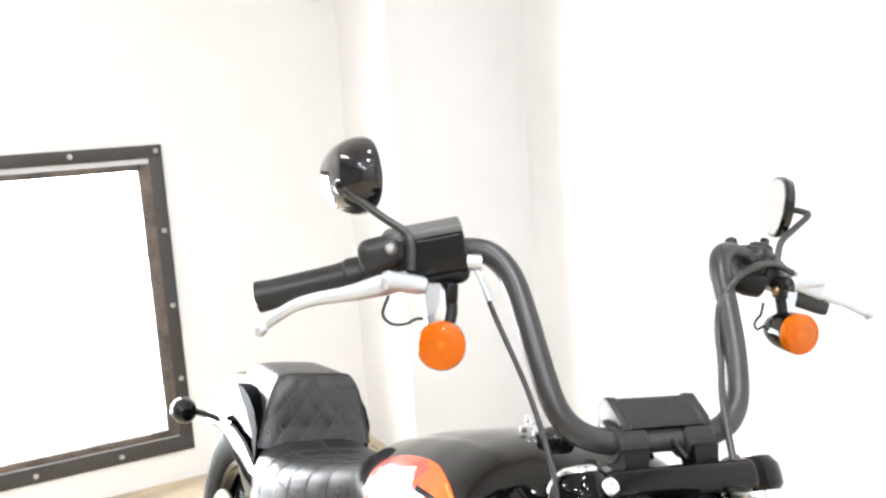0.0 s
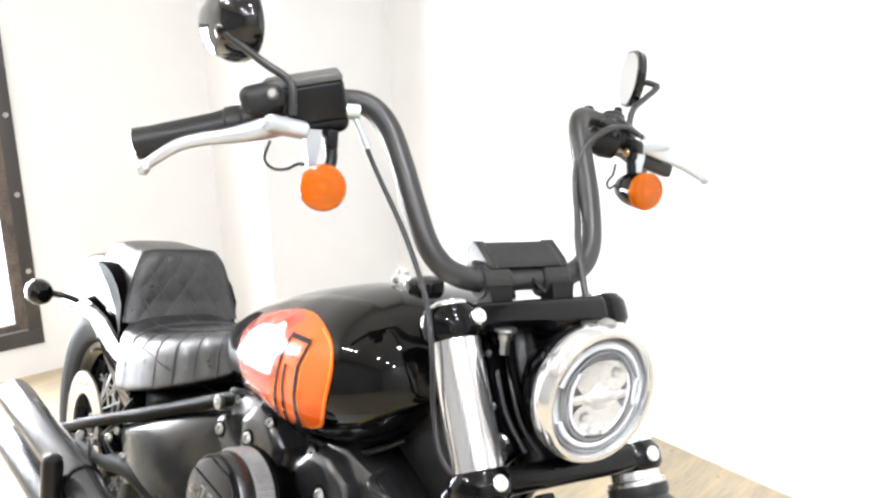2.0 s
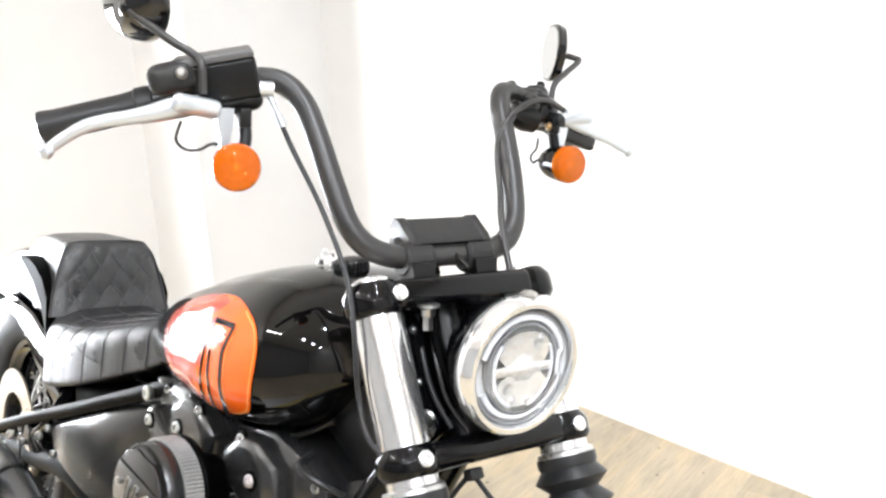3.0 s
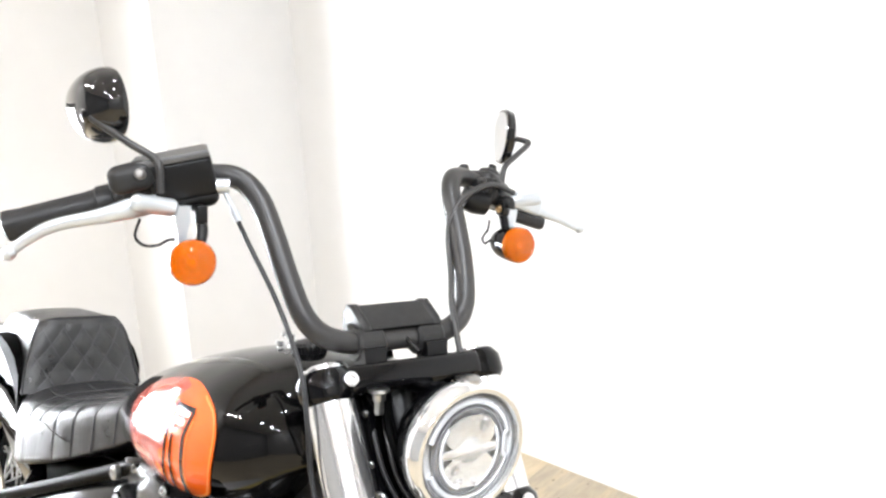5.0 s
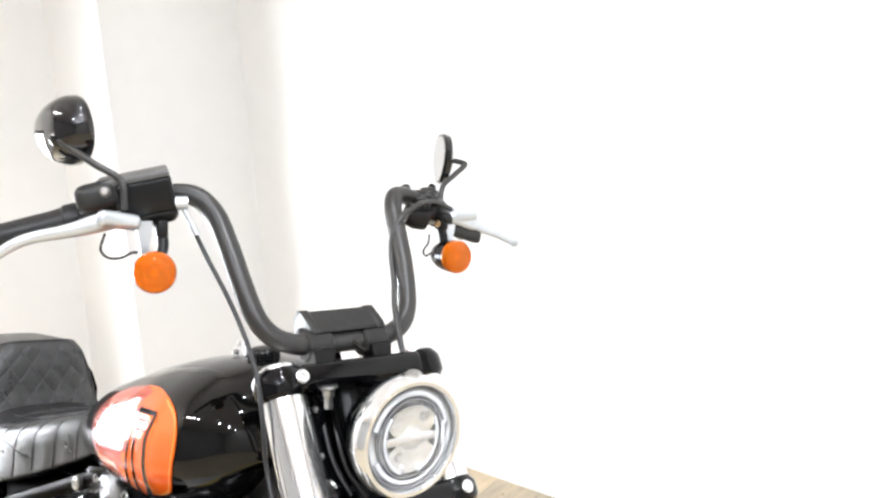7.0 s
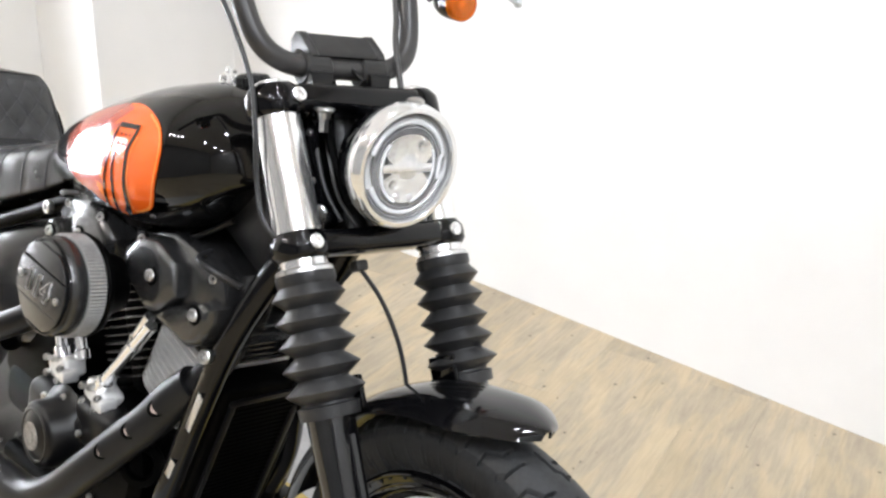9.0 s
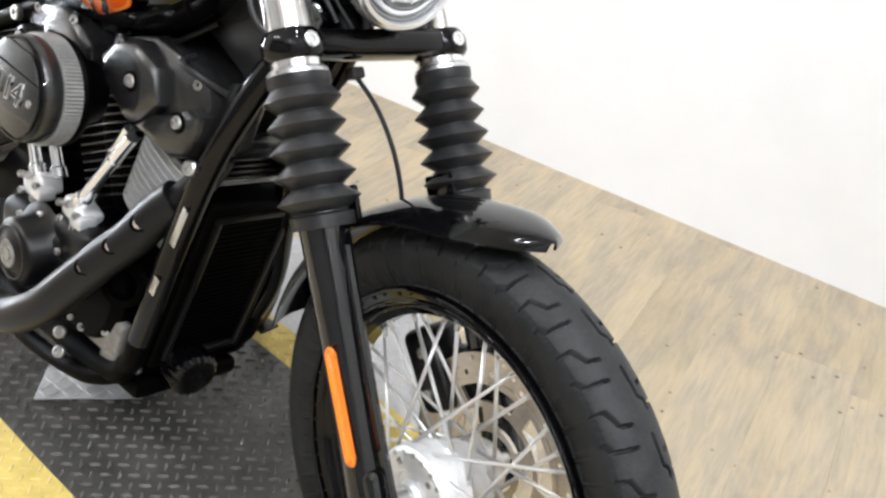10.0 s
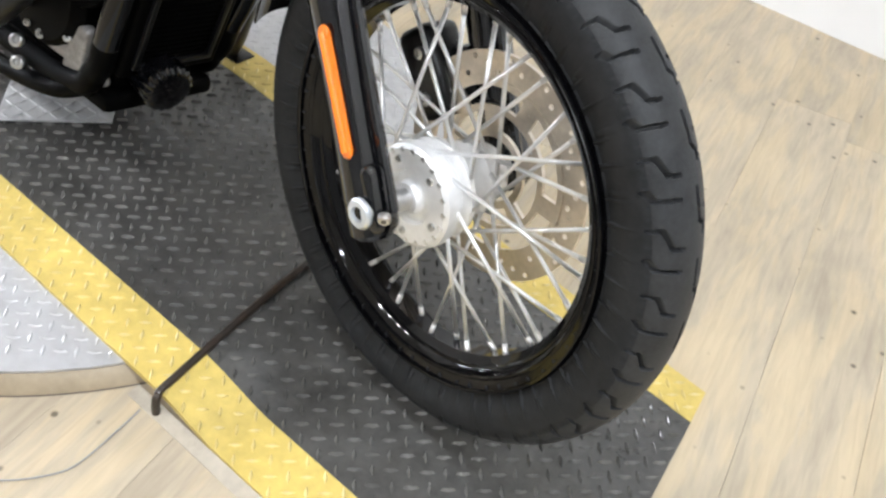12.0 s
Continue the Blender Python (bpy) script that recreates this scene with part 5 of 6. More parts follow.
def band(pts, w, out=0.0023):
    """A painted line of width w along (x, z) points of the flank."""
    line = smooth_path([(x, 0, z) for x, z in pts], 6)
    rows = []
    for i, q in enumerate(line):
        d = (line[min(i + 1, len(line) - 1)] - line[max(i - 1, 0)]).normalized()
        nx, nz = -d.z * w / 2, d.x * w / 2
        rows.append(flank([(q.x + nx, q.z + nz), (q.x, q.z), (q.x - nx, q.z - nz)], out))
    return sheet(rows)


for pts, w in (
    ([(-0.604, 0.868), (-0.606, 0.840), (-0.608, 0.815), (-0.613, 0.785), (-0.624, 0.762), (-0.632, 0.753)], 0.0060),
    ([(-0.588, 0.838), (-0.588, 0.812), (-0.587, 0.790), (-0.597, 0.767), (-0.611, 0.749)], 0.0062),
    ([(-0.552, 0.846), (-0.5505, 0.820), (-0.553, 0.792), (-0.562, 0.770), (-0.588, 0.751)], 0.0080),
    ([(-0.5445, 0.878), (-0.547, 0.862), (-0.552, 0.845)], 0.0068),
    ([(-0.604, 0.872), (-0.574, 0.8755), (-0.5445, 0.8785)], 0.0058),
):
    part("stripe", band(pts, w), GLOSS, tank, "black stripe of the tank graphic")
part("pinstripe", band([(-0.553, 0.766), (-0.5455, 0.792), (-0.5430, 0.820), (-0.5420, 0.848), (-0.537, 0.868)], 0.0024, 0.0021), PALEORANGE, tank, "pale orange pinstripe")
part("pinstripe", band([(-0.553, 0.7645), (-0.535, 0.7695), (-0.511, 0.7825), (-0.4920, 0.8095), (-0.4845, 0.842), (-0.4875, 0.868), (-0.505, 0.886), (-0.541, 0.8975)], 0.0026, 0.0021), PALEORANGE, tank, "pale orange pinstripe")
for i in range(3):
    for j in range(2):
        c = tank_side(-0.559 - 0.0135 * i, 0.8655 - 0.0015 * i - 0.0125 * j, 0.0020)
        part("dot", lathe([(0, 0), (0.0026, 0), (0.0024, 0.0005), (0, 0.0006)], 10, aim(c, (0, -1, 0.15))), DOT, tank, "small dark dot of the graphic")
fcm = Matrix.Translation((-0.512, -0.030, 0.951)) @ Matrix.Rotation(radians(-5), 4, "Y") @ Matrix.Rotation(radians(8), 4, "X")
knurl = [[fcm @ Vector(((r + (0.0014 if k % 4 < 2 else 0.0) * (r > 0.02)) * math.cos(2 * math.pi * k / 96), (r + (0.0014 if k % 4 < 2 else 0.0) * (r > 0.02)) * math.sin(2 * math.pi * k / 96), z)) for k in range(96)] for r, z in ((0.0215, -0.002), (0.0225, 0.003), (0.0225, 0.013), (0.0195, 0.017), (0.005, 0.019))]
fcap = part("filler_cap", loft(knurl), SATIN, tank, "black knurled filler cap")
for x, y, z, r in ((-0.572, -0.040, 0.955, 0.0055), (-0.566, -0.026, 0.964, 0.0048), (-0.556, -0.034, 0.958, 0.0042), (-0.545, -0.040, 0.957, 0.0035), (-0.578, -0.030, 0.966, 0.0040)):
    part("stud", lathe([(0, -0.006), (r, -0.006), (r, 0.002), (r * 0.6, 0.004), (0, 0.0045)], 12, Matrix.Translation((x, y, z))), CHROME, fcap, "small chrome stud")
part("tank_seam", tube([(x, -soft_interp(x, TANK_W, 0.02) * 0.55, soft_interp(x, TANK_B) - 0.001) for x in np.arange(-0.98, -0.40, 0.06)], 0.004, 8, 2), SATIN, tank)
part("choke_knob", join(lathe([(0, 0), (0.011, 0), (0.013, 0.008), (0.011, 0.014), (0, 0.016)], 14, aim((-0.405, -0.055, 0.948), (0.1, -0.6, 0.6))), box(0.05, 0.030, 0.012, 0.004, m=pose(-0.405, -0.03, 0.943)), lathe([(0, 0), (0.010, 0), (0.011, 0.01), (0, 0.012)], 12, aim((-0.395, 0.0, 0.946), (0.2, 0, 1)))), SATIN, bike, "small black fittings ahead of the tank")

# ---- seat ----


SE = 3.4                      # roundness of the seat's upper edge


def seat_ring(x, half, top, bot, n=36):
    """Rounded above, nearly flat sides and a crisp lower edge."""
    c, h = (top + bot) / 2, (top - bot) / 2
    ring = []
    for a in np.linspace(0, 2 * math.pi, n, endpoint=False):
        e = SE if math.sin(a) >= 0 else 12.0
        ring.append((x, half * (0.93 - 0.07 * math.sin(a)) * math.copysign(abs(math.cos(a)) ** (2 / e), math.cos(a)), c + h * math.copysign(abs(math.sin(a)) ** (2 / e), math.sin(a))))
    return ring


SEAT = [(-0.90, 0.070, 0.790, 0.735), (-0.94, 0.086, 0.790, 0.712), (-1.00, 0.102, 0.776, 0.682), (-1.08, 0.122, 0.754, 0.648), (-1.16, 0.139, 0.732, 0.616), (-1.24, 0.149, 0.713, 0.588), (-1.32, 0.150, 0.704, 0.564), (-1.38, 0.143, 0.706, 0.548), (-1.405, 0.128, 0.706, 0.552)]
st = [SEAT[0]]
for a, b in zip(SEAT, SEAT[1:]):
    for k in range(1, 11):
        st.append(tuple(a[i] + (b[i] - a[i]) * k / 10 for i in range(4)))
rings = []
for x, w, t, b in st:
    pinch = 1 - abs(math.cos((x + 0.9) * math.pi / 0.062)) ** 0.35
    rings.append(seat_ring(x, w - 0.0022 * pinch, t - 0.0022 * pinch, b))
seat = part("seat", loft(rings), LEATHER, bike, "black quilted leather rider seat")
for x in np.arange(-0.99, -1.36, -0.062):
    w, t, b = (np.interp(-x, [-s[0] for s in SEAT], [s[i] for s in SEAT]) for i in (1, 2, 3))
    ring = seat_ring(x, w, t + 0.0005, b)
    part("stitching", tube([p for p in ring[1:18 if x < -1.2 else 24]], 0.0010, 6, 1), THREAD, seat, "grey stitched seam")
for k in (13.5, 11.0, 9.0, 7.0, 4.5):
    line = []
    for x in np.arange(-0.96, -1.37, -0.02):
        w, t, b = (np.interp(-x, [-q[0] for q in SEAT], [q[i] for q in SEAT]) for i in (1, 2, 3))
        a = 2 * math.pi * k / 36
        c, h = (t + b) / 2, (t - b) / 2
        line.append((x, w * math.copysign(abs(math.cos(a)) ** (2 / SE), math.cos(a)), c + h * abs(math.sin(a)) ** (2 / SE) + 0.0004))
    part("stitching", tube(line, 0.0009, 6, 1), THREAD, seat, "grey stitched seam")
def seat_side(x, z, out=0.0006):
    w, t, b = (np.interp(-x, [-q[0] for q in SEAT], [q[i] for q in SEAT]) for i in (1, 2, 3))
    q = min(0.999, abs((z - (t + b) / 2) / ((t - b) / 2)))
    return (x, -(w * (1 - q ** SE) ** (1 / SE) + out), z)


part("side_seam", tube([seat_side(x, z) for x, z in ((-1.33, 0.676), (-1.26, 0.680), (-1.19, 0.683), (-1.13, 0.672), (-1.09, 0.648), (-1.072, 0.618))], 0.0014, 6, 5), LEATHER, seat, "raised seam of the side panel")
# passenger pad: tall block with a quilted front face
PADF = [(-1.372, 0.690, 0.124), (-1.386, 0.730, 0.117), (-1.395, 0.780, 0.105), (-1.402, 0.815, 0.095), (-1.408, 0.838, 0.084)]


def pad_front(u, v, out=0.0):
    """u across -1..1, v up 0..1 on the pad's front face."""
    zs = [p[1] for p in PADF]
    z = zs[0] + (zs[-1] - zs[0]) * v
    x = np.interp(z, zs, [p[0] for p in PADF])
    w = np.interp(z, zs, [p[2] for p in PADF])
    return Vector((x - 0.012 * abs(u) ** 6 - 0.006 * v ** 8 + out, u * w * (1 - 0.035 * v ** 10), z - 0.009 * abs(u) ** 7 * v ** 3))


def quilt(u, v):
    a, b = (u * 3.1 + v * 3.0), (u * 3.1 - v * 3.0)
    return 0.0022 * (abs(math.sin(a * math.pi / 1.3)) * abs(math.sin(b * math.pi / 1.3))) ** 0.45


n = 56
front = [[pad_front(u, v, quilt(u, v) if abs(u) < 0.93 and 0.03 < v < 0.94 else 0.0) for u in np.linspace(-1, 1, n)] for v in np.linspace(0, 1, n)]
part("pad_front", sheet(front), LEATHER, seat, "diamond-quilted black leather front")
rings = []
for t in (0.0, 0.03, 0.1, 0.35, 0.65, 0.85, 0.95, 1.0):
    ring = []
    slim, drop = 1 - 0.14 * t, 0.016 * t + 0.030 * max(0.0, (t - 0.7) / 0.3) ** 2
    for u, v in [(-1, v) for v in np.linspace(0, 1, 12)] + [(u, 1) for u in np.linspace(-0.9, 0.9, 14)] + [(1, v) for v in np.linspace(1, 0, 12)]:
        p = pad_front(u, v)
        back = t * (0.270 - 0.02 * v)
        ring.append((p.x - 0.002 - back, p.y * slim, p.z - drop * v + 0.003 * (1 - u * u) * v ** 4 * math.sin(min(1, t * 1.2) * math.pi)))
    rings.append(ring)
part("pad_body", loft(rings), LEATHER, seat, "black leather passenger pad")
part("pad_piping", tube([pad_front(-1, v, 0.001) for v in np.linspace(0, 1, 8)] + [pad_front(u, 1, 0.001) for u in np.linspace(-0.85, 0.85, 8)] + [pad_front(1, v, 0.001) for v in np.linspace(1, 0, 8)], 0.0022, 8, 2), LEATHER, seat)
for s in (1, -1):
    for c in np.arange(-6.5, 6.6, 1.3):
        pts = []
        for k in range(40):
            u = -0.92 + 1.84 * k / 39
            v = s * (c - u * 3.1) / 3.0
            if 0.04 < v < 0.93:
                pts.append(pad_front(u, v, 0.0012))
        if len(pts) > 3:
            part("stitching", tube(pts, 0.0012, 6, 1), THREAD, seat, "grey diamond stitching")

# ---- rear end ----
RAX = Vector((-1.700, 0, 0.345))
rw = part("rear_wheel", lathe([(0, -0.075), (0.030, -0.075), (0.045, -0.060), (0.045, 0.060), (0.030, 0.075), (0, 0.075)], 40, wheel_m(RAX)), SATIN, bike, "black rear hub")
ty = new("tyre", tyre_mesh(0.322, 0.150, 0.208, 0.056, grooves=False, seg=160))
ty.parent, ty.matrix_basis = rw, wheel_m(RAX)
part("rim", rim_mesh(0.053, 0.203), GLOSS, rw, "gloss black steel rim", m=wheel_m(RAX))
for y0, sgn in ((-0.05, 1), (-0.03, -1), (0.03, 1), (0.05, -1)):
    me = spoke_mesh(0.044, y0, 0.188, 0.01 * (1 if y0 < 0 else -1), sgn * radians(50))
    for k in range(10):
        shared("spoke", me, rw, wheel_m(RAX) @ Matrix.Rotation(2 * math.pi * (k + (0.4 if sgn > 0 else 0)) / 10, 4, "Z"))
part("brake_disc", disc_plate(0.140, 0.085, [(0.128, 14, 0.008, 0), (0.112, 14, 0.008, 0.2)], 0.005), DISC, rw, "drilled brake disc", m=wheel_m(RAX, -0.088))
rows = []
for a in np.linspace(16, 143, 52):
    t = radians(a)
    tip = max(0.0, (a - 121) / 22)
    row = []
    for v in np.linspace(-1, 1, 25):
        r = 0.420 - 0.118 * (1 - 0.55 * tip * tip) * abs(v) ** 5
        row.append((RAX.x + r * math.cos(t), 0.101 * math.copysign(abs(v) ** 0.72, v) * (1 - 0.18 * tip * tip), RAX.z + 0.006 + r * math.sin(t)))
    rows.append(row)
for s in (-1, 1):
    arc = ((79, 0.444), (72, 0.463), (66, 0.472), (60, 0.475), (54, 0.470), (49, 0.462), (46, 0.435), (46.5, 0.408), (52, 0.418), (58, 0.430), (66, 0.436), (73, 0.438))
    part("pad_base", loft([[(min(-1.396, RAX.x + 0.036 + r * math.cos(radians(a))), s * y, RAX.z + r * math.sin(radians(a))) for a, r in arc] for y in (0.095, 0.122, 0.128)]), DARK, seat, "black moulded base under the passenger pad")
rf = part("rear_fender", thick(sheet(rows), 0.003), GLOSS, bike, "gloss black bobbed rear fender")
for s in (-1, 1):
    edge = [(-1.34, 0.500, 0.585), (-1.44, 0.530, 0.632), (-1.54, 0.585, 0.660), (-1.64, 0.622, 0.668), (-1.74, 0.630, 0.662), (-1.80, 0.622, 0.645), (-1.82, 0.628, 0.636)]
    bm = loft([[(x, s * y, z) for y, z in ((0.1065, lo), (0.1125, lo + 0.004), (0.1155, (lo + hi) / 2), (0.1125, hi - 0.004), (0.1065, hi), (0.1035, (lo + hi) / 2))] for x, lo, hi in edge])
    part("fender_strut", bm, LACQUER, rf, "gloss black fender strut")
    c = Vector((-1.826, s * 0.182, 0.658))
    sm = aim(c, (-1, 0, 0))
    ts = part("rear_turn_signal", lathe([(0, -0.052), (0.014, -0.050), (0.025, -0.038), (0.030, -0.018), (0.031, 0.0), (0.028, 0.010), (0, 0.014)], 32, sm), GLOSS, bike, "black bullet rear turn signal")
    part("stalk", tube([c + Vector((0.02, -s * 0.02, 0)), c + Vector((0.06, -s * 0.06, -0.004)), (-1.735, s * 0.100, 0.640)], 0.0075, 10), SATIN, ts)
    # frame rails and swing arm
    part("seat_rail", tube([(-0.82, s * 0.110, 0.715), (-1.05, s * 0.124, 0.620), (-1.22, s * 0.130, 0.550), (-1.40, s * 0.130, 0.478), (-1.58, s * 0.130, 0.405), (-1.72, s * 0.130, 0.345)], 0.0125, 14), DARK, bike, "black frame rail")
    part("swing_arm", tube([(-1.02, s * 0.115, 0.40), (-1.25, s * 0.118, 0.415), (-1.45, s * 0.118, 0.37), (-1.69, s * 0.118, 0.335)], [0.024, 0.024, 0.020, 0.018], 14), DARK, bike)
    part("rail_bolt", bolt((-0.885, s * 0.128, 0.684), (0, s, 0), 0.012, 0.010), STEEL, bike)
    part("swing_strut", tube([(-1.28, s * 0.120, 0.56), (-1.45, s * 0.120, 0.425), (-1.69, s * 0.120, 0.34)], 0.011, 12), GLOSS, bike)
rc = part("rear_caliper", join(box(0.11, 0.040, 0.085, 0.012, 3, m=pose(-1.455, -0.112, 0.392, 0, 24, 0)), box(0.05, 0.030, 0.13, 0.010, 3, m=pose(-1.545, -0.112, 0.365, 0, 24, 0))), GLOSS, bike, "black rear brake caliper and bracket")
for x, z, r in ((-1.573, 0.380, 0.010), (-1.490, 0.392, 0.008), (-1.383, 0.442, 0.009), (-1.497, 0.340, 0.009), (-1.537, 0.331, 0.007), (-1.610, 0.345, 0.008)):
    part("bolt", bolt((x, -0.134, z), (0.4, -1, 0.4), r, 0.008), STEEL, rc)
part("brake_pipe", tube([(-1.49, -0.140, 0.40), (-1.47, -0.146, 0.36), (-1.485, -0.146, 0.32), (-1.46, -0.140, 0.28), (-1.36, -0.125, 0.27)], 0.0034, 8, 6), RUBBER, rc)
peg = part("passenger_peg", join(lathe([(0, 0), (0.015, 0.0), (0.0185, 0.006), (0.0190, 0.095), (0.0165, 0.108), (0.010, 0.113), (0, 0.114)], 24, aim((-1.205, -0.292, 0.385), (0.10, -0.05, 1))), box(0.03, 0.05, 0.024, 0.008, 2, m=pose(-1.205, -0.272, 0.384))), SATIN, bike, "black folded passenger peg")

# ---- frame ----
for s in (-1, 1):
    k = 1.0 if s < 0 else 0.20
    part("down_tube", tube([(-0.290, s * 0.050 * k, 0.830), (-0.325, s * 0.082 * k, 0.760), (-0.382, s * 0.105 * k, 0.640), (-0.438, s * 0.109 * (k + 1) / 2, 0.500), (-0.486, s * 0.107, 0.372), (-0.518, s * 0.104, 0.290)], 0.0185, 16), GLOSS, bike, "gloss black frame down tube")
    # the cradle is darker than the down tube, its shade put into the colour
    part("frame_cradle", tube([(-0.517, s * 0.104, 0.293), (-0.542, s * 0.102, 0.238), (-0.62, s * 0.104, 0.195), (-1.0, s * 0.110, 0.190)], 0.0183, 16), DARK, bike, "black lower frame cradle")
for z0, ln in ((0.408, 0.030), (0.512, 0.064)):
    part("sticker", box(0.012, 0.0012, ln, 0.0004, m=Matrix.Translation((-0.430 + (z0 - 0.418) * 0.40 - 0.028, -0.1275, z0)) @ Matrix.Rotation(radians(21), 4, "Y")), ALU, bike, "pale worn sticker on the frame tube")
part("head_stock", cyl(on_fork(0.80, 0, -0.060), on_fork(0.955, 0, -0.060), 0.034, seg=28), GLOSS, bike)
part("ignition_coil", box(0.13, 0.13, 0.11, 0.015, 3, m=pose(-0.470, 0.010, 0.735, 0, 20, 0)), DARK, bike, "black coil cover under the tank")
part("backbone", tube([(-0.34, 0, 0.86), (-0.60, 0, 0.80), (-1.0, 0, 0.68)], 0.035, 16), GLOSS, bike)
part("neck_gusset", box(0.16, 0.012, 0.10, 0.004, m=pose(-0.375, -0.078, 0.775, 0, 25, 0)), SATIN, bike, "satin black neck side panel")
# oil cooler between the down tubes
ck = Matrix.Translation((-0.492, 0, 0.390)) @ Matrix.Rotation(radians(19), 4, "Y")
# housing and fins in near-black that includes their shade
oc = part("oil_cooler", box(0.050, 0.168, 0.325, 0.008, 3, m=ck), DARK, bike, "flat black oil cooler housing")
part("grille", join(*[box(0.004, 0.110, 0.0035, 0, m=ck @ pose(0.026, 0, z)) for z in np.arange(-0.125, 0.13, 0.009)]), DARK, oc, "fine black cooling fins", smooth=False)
part("grille_frame", join(*[box(0.010, a, b, 0.003, m=ck @ pose(0.026, y, z)) for a, b, y, z in ((0.136, 0.010, 0, 0.138), (0.136, 0.010, 0, -0.138), (0.010, 0.276, 0.062, 0), (0.010, 0.276, -0.062, 0))]), SATIN, oc, "black grille frame")

OF = aim((-0.555, -0.02, 0.235), (0.9, -0.05, -0.15))
part("oil_filter", loft([[OF @ Vector(((r + f * math.cos(18 * a)) * math.cos(a), (r + f * math.cos(18 * a)) * math.sin(a), z)) for a in np.linspace(0, 2 * math.pi, 144, endpoint=False)] for r, f, z in ((0.034, 0, 0), (0.0375, 0, 0.004), (0.0385, 0, 0.034), (0.0385, 0.0015, 0.037), (0.0380, 0.0017, 0.066), (0.0365, 0.0017, 0.074), (0.031, 0.0008, 0.079), (0.024, 0, 0.080))]), GLOSS, bike, "black fluted oil filter")

# ---- engine ----
CR = Vector((-0.63, 0, 0.330))
# crankcase colour holds the deep shade low in the engine
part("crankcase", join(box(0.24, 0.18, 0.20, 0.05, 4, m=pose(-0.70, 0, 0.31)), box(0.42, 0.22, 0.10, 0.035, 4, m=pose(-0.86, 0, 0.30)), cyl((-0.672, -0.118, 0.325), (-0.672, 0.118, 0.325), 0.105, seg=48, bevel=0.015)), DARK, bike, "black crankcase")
cam_c = Vector((-0.745, -0.142, 0.348))
cc = part("cam_cover", join(lathe([(0, 0.055), (0.028, 0.056), (0.034, 0.052), (0.048, 0.050), (0.054, 0.044), (0.057, 0.02), (0.075, 0.0), (0, 0)], 56, aim(cam_c, (0, -1, 0))), box(0.20, 0.05, 0.13, 0.03, 4, m=pose(-0.77, -0.132, 0.335)), box(0.12, 0.05, 0.08, 0.02, 3, m=pose(-0.66, -0.125, 0.385))), SATIN, bike, "black cam cover with a round boss")
part("medallion", lathe([(0, 0.003), (0.010, 0.0035), (0.0105, 0.001), (0.016, 0.001), (0.0165, 0.0025), (0.022, 0.0025), (0.023, 0)], 40, aim(cam_c + Vector((0, -0.0555, 0)), (0, -1, 0))), DULL, cc, "round dull grey medallion")
part("boss_ring", lathe([(0.038, 0.050), (0.040, 0.0525), (0.043, 0.0525), (0.045, 0.050)], 48, aim(cam_c, (0, -1, 0)), closed=True), SATIN, cc)
for k in range(6):
    a = 2 * math.pi * k / 6 + 0.4
    part("bolt", bolt(cam_c + Vector((0.072 * math.cos(a), -0.010, 0.062 * math.sin(a))), (0, -1, 0), 0.006), STEEL, cc)


def fin_mesh(name, hx, hy, e, depth, material):
    bm = plate([[(hx * math.copysign(abs(math.cos(a)) ** e, math.cos(a)), hy * math.copysign(abs(math.sin(a)) ** e, math.sin(a))) for a in np.linspace(0, 2 * math.pi, 36, endpoint=False)]], depth)
    me = bpy.data.meshes.new(name)
    bm.to_mesh(me)
    bm.free()
    me.materials.append(material)
    return me


fin_bright, fin_black, fin_head = fin_mesh("fin", 0.082, 0.090, 0.55, 0.0026, MACHINED), fin_mesh("fin", 0.082, 0.088, 0.55, 0.0034, WRINKLE), fin_mesh("fin", 0.088, 0.100, 0.5, 0.005, WRINKLE)
ROCKER = [(-0.109, 0.308), (-0.127, 0.343), (-0.1025, 0.388), (-0.059, 0.420), (0.030, 0.438), (0.066, 0.440), (0.086, 0.420), (0.092, 0.350), (0.0720, 0.320), (-0.030, 0.297)]
SLAB = [(-0.106, 0.310), (-0.124, 0.343), (-0.100, 0.386), (-0.056, 0.412), (-0.010, 0.404), (0.014, 0.362), (0.000, 0.322), (-0.030, 0.300)]
LOBE = [(-0.022, 0.302), (0.010, 0.345), (0.040, 0.368), (0.070, 0.404), (0.090, 0.406), (0.097, 0.388), (0.092, 0.346), (0.0720, 0.323)]
